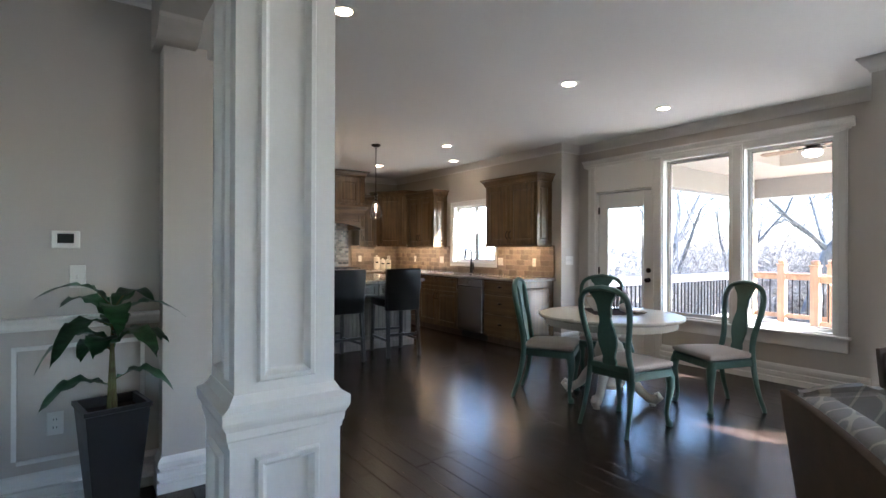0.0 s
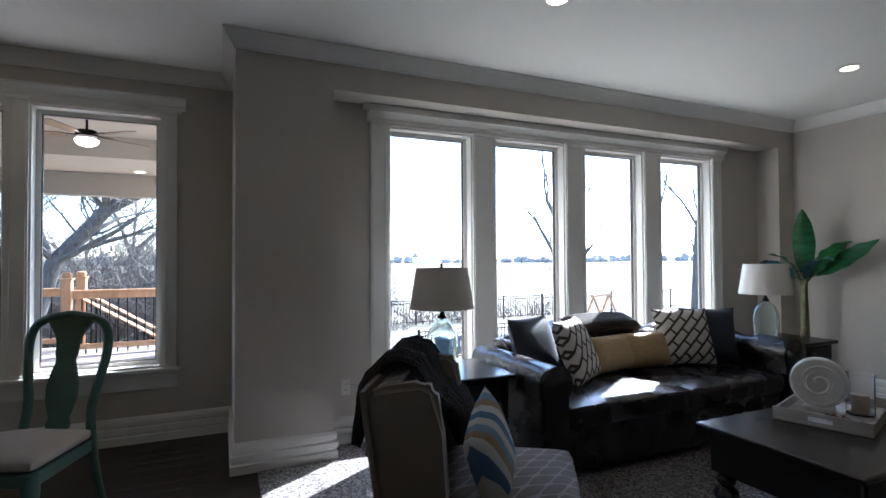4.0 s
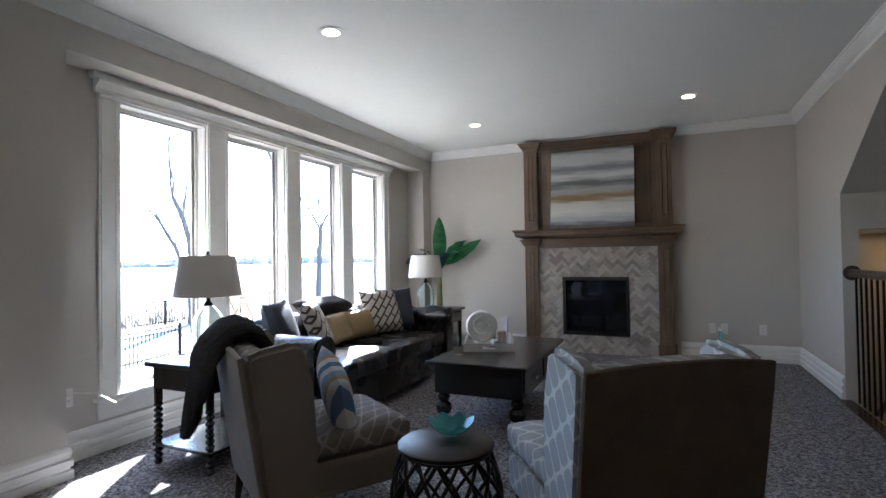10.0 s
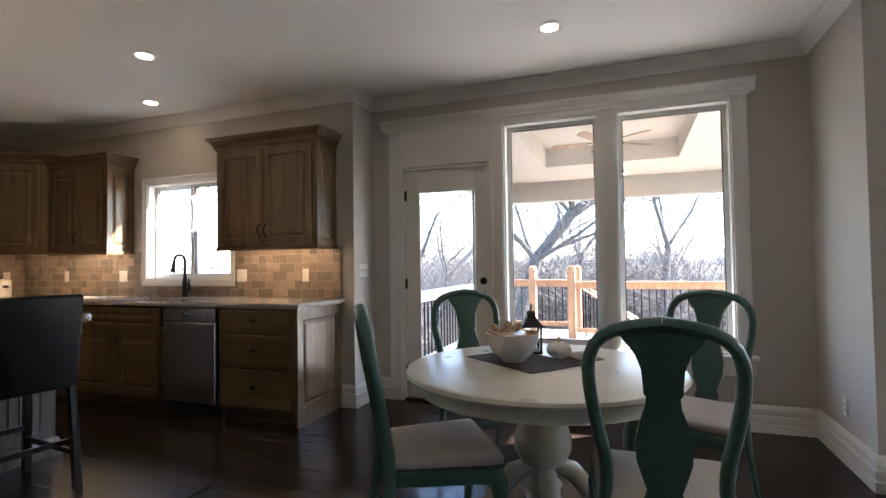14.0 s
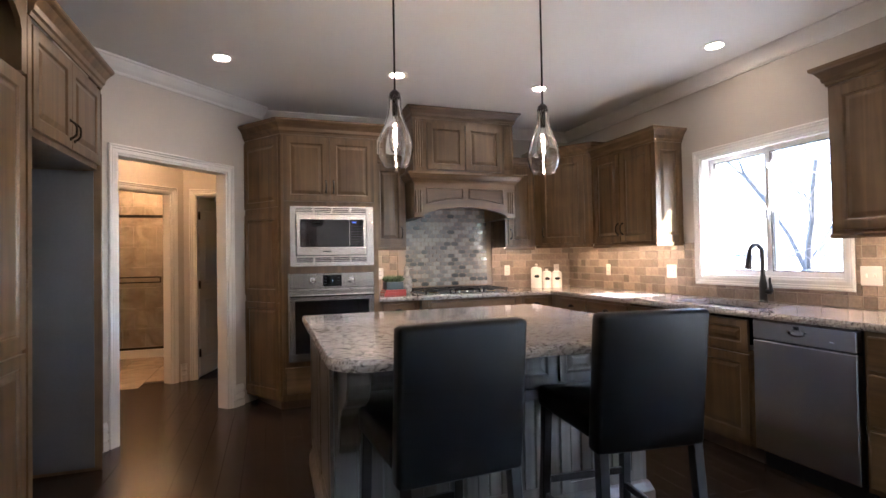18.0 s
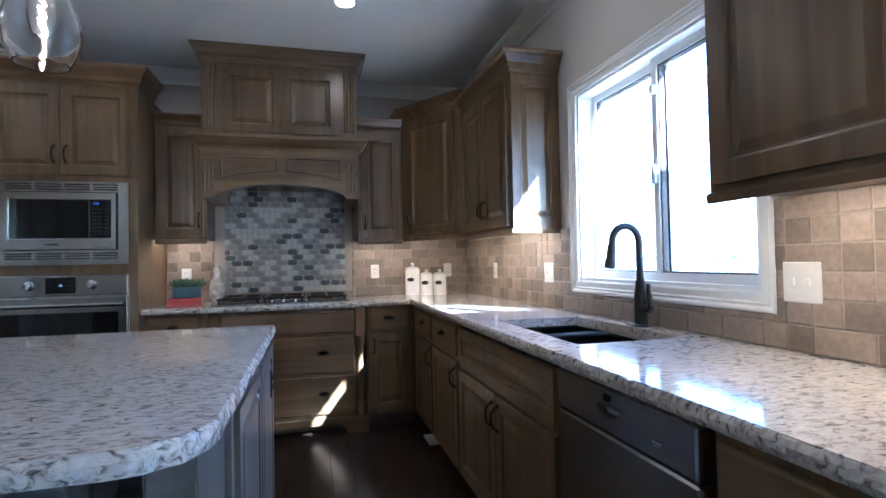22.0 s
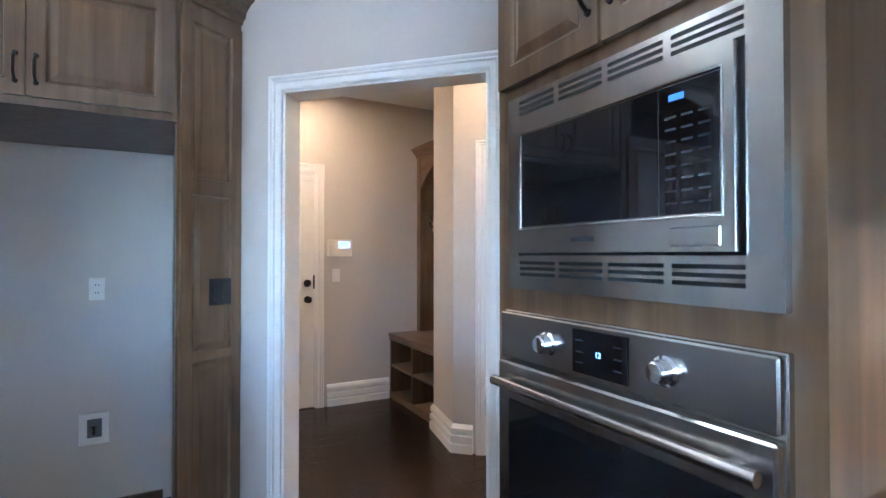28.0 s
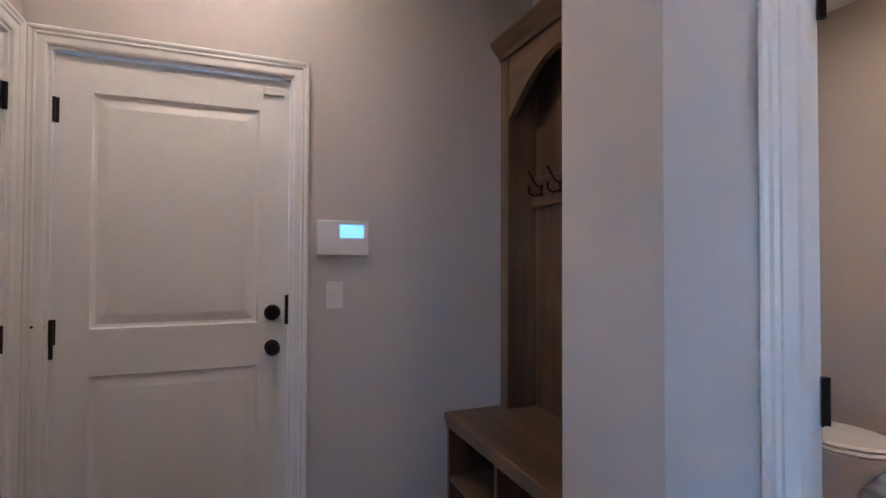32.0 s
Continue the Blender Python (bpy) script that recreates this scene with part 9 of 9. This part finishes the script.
# ceiling fan and porch downlight
fan = thing("ceiling_fan", 8.45, 3.72, 2.68, 15, "bronze porch ceiling fan with a lit bowl light", "ceiling fan")
part("downrod", tube([(0, 0, 0.08), (0, 0, 0.37)], 0.013, 10), IRON, fan)
part("motor", lathe([(0.03, 0.10), (0.09, 0.09), (0.11, 0.06), (0.11, 0.02), (0.08, 0.0), (0.0, 0.0)], 24, cap=False), IRON, fan, smooth=True)
part("light_bowl", lathe([(0.10, -0.005), (0.12, -0.02), (0.10, -0.06), (0.05, -0.085), (0.0, -0.09)], 24, cap=False), glow("fan_bowl_light", (1.0, 0.92, 0.82), 1.2), fan, "lit frosted bowl", True)
FANB = wood("walnut_blade", (0.12, 0.075, 0.045), (0.22, 0.145, 0.09), 0.5, "X", 12, 0.0, 0.05)
for k in range(5):
    b = part("blade", prism([(0.20, -0.05), (0.62, -0.068), (0.66, -0.03), (0.66, 0.03), (0.62, 0.068), (0.20, 0.05)], 0.03, 0.038, m=pose(0, 0, 0, 0, 0, 72 * k) @ pose(0, 0, 0, 10)), FANB, fan)
    part("blade_iron", box(0.10, 0.26, -0.018, 0.018, 0.038, 0.046, m=pose(0, 0, 0, 0, 0, 72 * k)), IRON, b)
pd = thing("porch_downlight", 11.1, 3.55, DECKC - 0.012, 0, "round porch ceiling downlight", "downlight")
part("trim_ring", lathe([(0.07, 0.0), (0.095, 0.0), (0.095, 0.011), (0.07, 0.011), (0.07, 0.0)], 24, cap=False), WHITE, pd)
part("lens", lathe([(0.0, 0.004), (0.07, 0.004), (0.07, 0.009), (0.0, 0.009)], 24, cap=False), CAN_GLOW, pd)


# ---- bare trees ----
def bare_tree(x, y, h, r, seed, label, lean=(0, 0), fork=0.35, spread=0.55, depth=5, path=None, name="bare_tree", kids=(2, 3, 3)):
    rg_ = random.Random(seed)
    e = thing(name, x, y, GZ, 0, label, "tree")
    limbs, twigs = bmesh.new(), bmesh.new()

    def grow(p, d, ln, rad, lev):
        pts, rs = [p], [rad]
        q, dd = p.copy(), d.copy()
        n = 4 if lev > 1 else 3
        for i in range(n):
            dd = (dd + Vector((rg_.gauss(0, 0.13), rg_.gauss(0, 0.13), rg_.gauss(0.03, 0.10)))).normalized()
            q = q + dd * (ln / n)
            pts.append(q.copy())
            rs.append(rad * (1 - 0.45 * (i + 1) / n))
        tube(pts, rad, 6 if lev > 3 else (4 if lev > 1 else 3), limbs if lev > 1 else twigs, rs=rs)
        if lev == 0:
            return
        for i in range(rg_.choice(kids)):
            t = rg_.uniform(0.35, 1.0) if i else 1.0
            k = min(n, int(t * n + 0.5))
            axis = Vector((rg_.gauss(0, 1), rg_.gauss(0, 1), rg_.gauss(0, 0.5))).normalized()
            nd = (dd + axis * rg_.uniform(0.45, 0.9) * (spread / 0.55) + Vector((0, 0, 0.12))).normalized()
            grow(pts[k], nd, ln * rg_.uniform(0.55, 0.82), max(0.008, rs[k] * rg_.uniform(0.48, 0.68)), lev - 1)

    if path is None:
        path = [(0, 0, -0.1), (lean[0] * 0.1, lean[1] * 0.1, 0.4), (lean[0] * 0.35, lean[1] * 0.35, h * fork * 0.55), (lean[0] * 0.6, lean[1] * 0.6, h * fork)]
    P = [Vector(p) for p in path]
    rs = [r * 1.35, r * 1.05] + [r * (1 - 0.3 * i / len(P)) for i in range(2, len(P))]
    part("trunk", tube(P, r, 12, rs=rs), BARK, e, smooth=True)
    d = (P[-1] - P[-2]).normalized()
    for i in range(3):
        a = seed + i * 2.1
        nd = (d * 1.1 + Vector((math.cos(a), math.sin(a), 0.2)) * spread).normalized()
        grow(P[-1], nd, h * (0.30 if i else 0.36), rs[-1] * (0.55 if i else 0.72), depth - 1)
    grow(P[-2], (d * 0.7 + Vector((math.cos(seed * 3.7), math.sin(seed * 3.7), 0.3)) * spread).normalized(), h * 0.26, rs[-1] * 0.5, depth - 2)
    for k in range(1, len(P) - (2 if len(P) < 5 else 1)):
        for i in range(2 if len(P) < 5 else 6):
            a = seed * 1.3 + k * 1.9 + i * 2.6
            if P[k].z > 1.2:
                grow(P[k], (d * 0.5 + Vector((math.cos(a), math.sin(a), 0.45)) * 1.1).normalized(), h * 0.24, rs[k] * (0.38 if len(P) < 5 else 0.45), depth - 2)
    part("limbs", limbs, BARK, e, smooth=True)
    part("twigs", twigs, TWIG, e)
    return e


bare_tree(22.2, -13.5, 11.5, 0.30, 3, "large bare forked tree beyond the lawn", (0.1, 0.3), 0.17, 0.46, 6, kids=(2, 3, 3))
bare_tree(19.2, -16.2, 12.0, 0.20, 8, "tall slim bare tree beside the fence", (0.5, 0.6), 0.62, 0.4, 4)
bare_tree(19.5, -19.0, 9.0, 0.17, 5, "slim bare tree beside the fence", (-0.2, -0.3), 0.5, 0.5, 4)
bare_tree(17.8, -9.6, 3.2, 0.03, 4, "thin young bare sapling on the lawn", (0.0, 0.1), 0.55, 0.4, 3)
bare_tree(17.6, 7.0, 10.0, 0.21, 21, "large leaning bare oak beyond the deck", fork=0.4, spread=0.75, depth=6, path=[(0, 0, -0.1), (0, -0.15, 0.8), (-0.1, -0.75, 2.9), (-0.2, -1.9, 4.3), (-0.3, -3.2, 5.1)], kids=(3, 3, 4))
bare_tree(21.0, 2.6, 9.5, 0.17, 15, "bare tree beyond the deck rail", (0.2, -0.6), 0.35, 0.7, 5, kids=(3, 3, 4))
bare_tree(15.5, 9.6, 7.0, 0.13, 17, "bare tree beside the deck", (0.3, 0.2), 0.3, 0.8, 5, kids=(3, 3, 4))
bare_tree(21.0, 12.5, 9.0, 0.22, 19, "bare tree beyond the deck", (-0.4, 0.4), 0.3, 0.75, 5)
bare_tree(26.0, 6.0, 10.0, 0.2, 23, "bare tree in the thicket beyond the deck", (0.4, -0.4), 0.3, 0.75, 5, kids=(3, 3, 4))
for k_, (x_, y_) in enumerate(((25.0, 11.0), (29.0, 2.0), (24.0, 15.5), (31.0, 8.5), (19.0, 10.0), (28.0, -3.5))):
    bare_tree(x_, y_, 7.5 + (k_ % 3), 0.14, 31 + 3 * k_, "slender bare tree in the winter thicket", (0.3, -0.3), 0.25, 0.85, 5, kids=(3, 3, 4))
bare_tree(12.0, 12.0, 8.0, 0.16, 27, "bare tree outside the kitchen window", (0.2, -0.3), 0.32, 0.75, 5)


def thicket(x, y, w, d, h, n, seed, label):
    rg_ = random.Random(seed)
    bm = bmesh.new()
    for i in range(n):
        p = Vector((rg_.uniform(-w, w), rg_.uniform(-d, d), -0.05))
        v = Vector((rg_.gauss(0, 0.35), rg_.gauss(0, 0.35), 1)).normalized()
        hh = h * rg_.uniform(0.45, 1.1)
        pts = [p]
        for s in range(4):
            v = (v + Vector((rg_.gauss(0, 0.28), rg_.gauss(0, 0.28), -0.12))).normalized()
            pts.append(pts[-1] + v * hh / 4)
        tube(pts, 0.02, 3, bm, rs=[0.018, 0.014, 0.011, 0.008, 0.004])
        for s in range(3):
            q = pts[rg_.randint(1, 4)]
            tube([q, q + Vector((rg_.gauss(0, 1), rg_.gauss(0, 1), rg_.gauss(0.2, 0.6))).normalized() * hh * 0.3], 0.007, 3, bm, rs=[0.008, 0.003])
    ob = solo("thicket", bm, TWIG, label, "shrub", kind="stuff")
    ob.matrix_basis = pose(x, y, GZ)
    return ob


thicket(24, 9, 3.5, 8, 5.2, 3600, 1, "tangled bare winter thicket beyond the deck")
thicket(27, 0, 3, 5, 3.4, 1800, 2, "tangled bare winter thicket beyond the deck")
thicket(14.5, 11.5, 4, 3.5, 3.6, 1000, 3, "tangled bare winter thicket beside the deck")
thicket(23.5, -7.6, 0.8, 2.2, 1.9, 160, 4, "bare shrubs along the iron fence")
thicket(24.0, -12.5, 0.8, 2.5, 1.4, 120, 5, "bare shrubs along the iron fence")
thicket(22.0, -3.2, 0.8, 1.6, 1.2, 110, 6, "low bare shrubs along the iron fence")


def iron_fence(p, q, h, label):
    d = Vector((q[0] - p[0], q[1] - p[1], 0))
    ln = d.length
    e = thing("iron_fence", p[0], p[1], GZ, math.degrees(math.atan2(d.y, d.x)), label, "fence", "iron fences")
    for z in (0.12, h - 0.15, h - 0.03):
        part("fence_rail", box(0, ln, -0.012, 0.012, z, z + 0.03), IRON, e)
    n = int(ln / 2.2)
    for i in range(n + 1):
        x = ln * i / n
        part("fence_post", box(x - 0.03, x + 0.03, -0.03, 0.03, 0, h + 0.06, 0.004), IRON, e)
    bm = bmesh.new()
    m_ = int(ln / 0.14)
    for i in range(m_):
        x = ln * (i + 0.5) / m_
        box(x - 0.008, x + 0.008, -0.008, 0.008, 0.02, h, bm=bm)
    ob = part("fence_pickets", bm, IRON, e)
    tagged(ob, "", kind="stuff")
    return e


iron_fence((22.6, -1.0), (23.4, -24.0), 1.1, "black iron fence along the field")
iron_fence((22.6, -1.0), (23.0, 16.0), 1.1, "black iron fence behind the thicket")
iron_fence((14.6, -2.6), (15.6, -7.4), 0.95, "low black iron fence near the house")
ub = thing("utility_box", 16.42, -4.55, GZ, -56, "dark blue-grey metal utility box behind the low fence", "utility box")
BOXPAINT = mat("blue_grey_box_paint", (0.035, 0.055, 0.075), 0.5, vary=0.15)
part("cabinet_body", box(-0.80, 0.80, -0.45, 0.45, 0, 0.56, 0.012), BOXPAINT, ub)
part("lid", prism([(-0.48, 0.56), (0.48, 0.56), (0.48, 0.60), (0.0, 0.66), (-0.48, 0.60)], -0.83, 0.83, m=Matrix(((0, 0, 1, 0), (1, 0, 0, 0), (0, 1, 0, 0), (0, 0, 0, 1)))), mat("pale_box_lid", (0.45, 0.48, 0.50), 0.5, vary=0.1), ub, "pale lid")
for x in (-0.45, 0.12):
    part("label_plate", box(x, x + 0.16, -0.456, -0.450, 0.24, 0.42), PLATE, ub, "pale warning label")
sw = thing("swing_frame", 18.1, -12.0, GZ, -62, "weathered wooden swing frame on the lawn", "swing set")
part("top_beam", box(-0.95, 0.95, -0.06, 0.06, 1.36, 1.48, 0.006), CEDAR, sw)
for x in (-0.85, 0.85):
    for s in (-1, 1):
        part("frame_leg", tube([(x, 0, 1.40), (x, s * 0.55, 0.0)], 0.05, 4), CEDAR, sw)
    part("cross_bar", box(x - 0.03, x + 0.03, -0.28, 0.28, 0.55, 0.62), CEDAR, sw)
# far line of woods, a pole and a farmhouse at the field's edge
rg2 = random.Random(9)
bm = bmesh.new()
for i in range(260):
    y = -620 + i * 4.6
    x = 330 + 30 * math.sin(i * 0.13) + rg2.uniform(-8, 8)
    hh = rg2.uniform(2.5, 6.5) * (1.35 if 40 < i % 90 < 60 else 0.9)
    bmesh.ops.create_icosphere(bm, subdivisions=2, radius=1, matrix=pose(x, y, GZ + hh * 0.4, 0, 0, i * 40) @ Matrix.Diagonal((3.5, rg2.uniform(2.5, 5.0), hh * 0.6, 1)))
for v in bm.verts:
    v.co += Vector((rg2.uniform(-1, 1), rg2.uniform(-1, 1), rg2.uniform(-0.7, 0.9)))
# Grey is paled to put distance haze into the woods' colour.
solo("far_woods", bm, mat("haze_paled_woods", (0.27, 0.26, 0.26), 1.0, vary=0.2, scale=0.2, fine=2, bump=0), "far line of bare winter woods", "woods", kind="stuff")
fh = thing("farmhouse", 300, -118, GZ, 0, "far white farmhouse with a grey roof", "house")
part("wall", box(-5, 5, -8, 8, 0, 4.2), WHITE, fh)
part("roof", prism([(-6, 4.2), (6, 4.2), (0, 7.4)], -8.5, 8.5, m=pose(0, 0, 0, 90)), PORCHBEAM, fh)
up = thing("utility_pole", 180, -112, GZ, 0, "far wooden utility pole", "pole")
part("shaft", tube([(0, 0, 0), (0, 0, 11)], 0.2, 8), BARK, up)
part("crossarm", box(-0.1, 0.1, -1.2, 1.2, 9.8, 10.0), BARK, up)


# ---- backsplash tiles ----
TILE = mat("tumbled_travertine", (0.225, 0.180, 0.140), 0.45, vary=0.30, scale=9, fine=60, bump=0.3, per_object=0.35)
GROUT = mat("sandy_grout", (0.33, 0.285, 0.235), 0.85, vary=0.08, fine=150, bump=0.3)
MOSA = ramp_noise("grey_glass_mosaic", ((0.35, (0.055, 0.065, 0.072)), (0.65, (0.115, 0.13, 0.14))), 14, 0.14, coat=0.3)
MOSB = ramp_noise("light_stone_mosaic", ((0.35, (0.33, 0.33, 0.32)), (0.65, (0.48, 0.475, 0.455))), 14, 0.3)
MOSC = ramp_noise("mid_grey_mosaic", ((0.35, (0.19, 0.20, 0.20)), (0.65, (0.29, 0.29, 0.28))), 14, 0.2)
rt = random.Random(12)
cache = {}


def tile_mesh(w, h, d, ma, hexed=0.0):
    k = (round(w, 3), round(h, 3), ma.name, hexed)
    if k not in cache:
        if hexed:
            bm = prism([(0, h / 2), (hexed, 0), (w - hexed, 0), (w, h / 2), (w - hexed, h), (hexed, h)], 0, d, m=pose(0, 0, 0, 90))
        else:
            bm = box(0, w, -d, 0, 0, h, 0.0025)
        me = bpy.data.meshes.new("tile")
        bm.to_mesh(me)
        bm.free()
        me.materials.append(ma)
        cache[k] = me
    return cache[k]


def lay(parent, m, w, h, tw, th, holes, d=0.012, chance=0.4):
    """Running-bond tiles on a board area w by h."""
    row, z = 0, 0.0
    while z < h - 0.01:
        z1 = min(z + th, h)
        x = -tw * (row % 2) / 2
        while x < w:
            a, b = max(x, 0), min(x + tw, w)
            x += tw
            cuts = [(a, b)] if rt.random() > chance or b - a < 0.11 else [(a, (a + b) / 2), ((a + b) / 2, b)]
            pieces = [(p0, p1, z, z1) for p0, p1 in cuts]
            for q in holes:
                left = []
                for p0, p1, e0, e1 in pieces:
                    if p0 >= q[1] or p1 <= q[0] or e0 >= q[3] or e1 <= q[2]:
                        left.append((p0, p1, e0, e1))
                        continue
                    left += [(p0, q[0], e0, e1), (q[1], p1, e0, e1), (max(p0, q[0]), min(p1, q[1]), e0, q[2]), (max(p0, q[0]), min(p1, q[1]), q[3], e1)]
                pieces = left
            for p0, p1, e0, e1 in pieces:
                if p1 - p0 < 0.015 or e1 - e0 < 0.015:
                    continue
                ob = new("tile", tile_mesh(p1 - p0 - 0.004, e1 - e0 - 0.004, d, TILE))
                ob.parent = parent
                ob.matrix_basis = m @ pose(p0 + 0.002, rt.uniform(-0.0015, 0.0), e0 + 0.002)
        z, row = z1, row + 1


bs = tagged(new("backsplash"), "tan tumbled stone tile backsplash", kind="structure")
part("grout_bed", box(3.16, 3.498, 10.032, 10.049, 0.931, 1.86), GROUT, bs)
part("grout_bed", box(3.498, 4.572, 10.040, 10.049, 0.931, 1.86), GROUT, bs)
part("grout_bed", box(4.572, 5.60, 10.032, 10.049, 0.931, 1.86), GROUT, bs)
part("grout_bed", box(5.582, 5.599, 5.785, 10.031, 0.931, 1.029), GROUT, bs)
part("grout_bed", box(5.582, 5.599, 5.785, 6.944, 1.029, 1.375), GROUT, bs)
part("grout_bed", box(5.582, 5.599, 8.166, 10.031, 1.029, 1.375), GROUT, bs)
lay(bs, pose(3.16, 10.041, 0.932), 2.43, 0.9, 0.16, 0.0765, [(0.34, 1.41, 0.0, 0.93)])
lay(bs, face_x(5.591, 10.03, 0.932), 4.24, 0.445, 0.16, 0.0765, [(1.866, 3.084, 0.098, 0.5)])
# mosaic field behind the cooktop with a stone border
mo_ = tagged(new("mosaic_panel"), "grey glass and stone mosaic behind the cooktop", kind="structure")
x0, x1, z0, z1 = 3.575, 4.52, 0.985, 1.80
part("mosaic_bed", box(x0, x1, 10.0385, 10.0398, 0.931, z1), GROUT, mo_)
lay(mo_, pose(3.50, 10.039, 0.932), 1.10, 0.05, 0.20, 0.05, [], 0.008, 0)
cols, rows_ = 11, 19
cw, rh = (x1 - x0) / cols, (z1 - z0) / rows_
for r in range(rows_):
    for c in range(cols + 1):
        xx = x0 + cw * (c - (0.5 if r % 2 else 0))
        xa, xb = max(xx, x0), min(xx + cw, x1)
        if xb - xa < 0.03:
            continue
        ma = rt.choice((MOSA, MOSB, MOSB, MOSC, MOSC))
        ob = new("mosaic_piece", tile_mesh(xb - xa - 0.003, rh - 0.003, 0.006 + rt.choice((0, 0.001)), ma, 0.012 if xb - xa > 0.06 else 0.006))
        ob.parent = mo_
        ob.matrix_basis = pose(xa, 10.0385, z0 + r * rh)


# ---- hardwood boards ----
rng = random.Random(5)


def boards(name, x0, x1, y0, y1, parent, near):
    """Boards laid along y. near(x, y): whether a board there is a piece of its own."""
    w, x = 0.127, x0
    meshes = {}
    verts, faces = [], []
    while x < x1 - 0.01:
        x2 = min(x + w, x1)
        y = y0 - rng.uniform(0, 1.2)
        while y < y1:
            ln = rng.choice((0.9, 1.2, 1.5, 1.8))
            a, b = max(y, y0), min(y + ln, y1)
            y += ln
            if b - a < 0.05:
                continue
            top = rng.uniform(-0.0012, 0.0)
            g = 0.0006
            pts = [(x + g, a + g, -0.016), (x2 - g, a + g, -0.016), (x2 - g, b - g, -0.016), (x + g, b - g, -0.016)]
            e = 0.0012
            hi = [(x + g, a + g, top - e), (x2 - g, a + g, top - e), (x2 - g, b - g, top - e), (x + g, b - g, top - e)]
            hh = [(x + g + e, a + g + e, top), (x2 - g - e, a + g + e, top), (x2 - g - e, b - g - e, top), (x + g + e, b - g - e, top)]
            fs = [(4, 5, 1, 0), (5, 6, 2, 1), (6, 7, 3, 2), (7, 4, 0, 3), (8, 9, 5, 4), (9, 10, 6, 5), (10, 11, 7, 6), (11, 8, 4, 7), (8, 11, 10, 9)]
            fs = [q[::-1] for q in fs]
            if near((x + x2) / 2, (a + b) / 2):
                me = bpy.data.meshes.new("floor_board")
                me.from_pydata(pts + hi + hh, [], fs)
                me.materials.append(FLOOR)
                ob = new("floor_board", me)
                ob.parent = parent
            else:
                o = len(verts)
                verts += pts + hi + hh
                faces += [tuple(i + o for i in q) for q in fs]
        x = x2
    if verts:
        me = bpy.data.meshes.new(name)
        me.from_pydata(verts, [], faces)
        me.materials.append(FLOOR)
        ob = new("floor_boards", me)
        ob.parent = parent
        tagged(ob, kind="stuff")


floor = tagged(new("floor"), "dark espresso hardwood plank floor", kind="structure")
boards("b", 0.70, 5.96, 2.13, 5.67, floor, lambda x, y: 1.0 < x < 5.0 and 2.3 < y < 5.6)
boards("b", 0.40, 5.60, 5.67, 10.05, floor, lambda x, y: False)
boards("b", -2.6, 0.70, -0.6, 4.30, floor, lambda x, y: False)
boards("b", 0.40, 0.70, 4.30, 5.67, floor, lambda x, y: False)
boards("b", -0.82, 0.40, 8.75, 10.8, floor, lambda x, y: False)
boards("b", 0.40, 2.9, 10.05, 10.97, floor, lambda x, y: False)
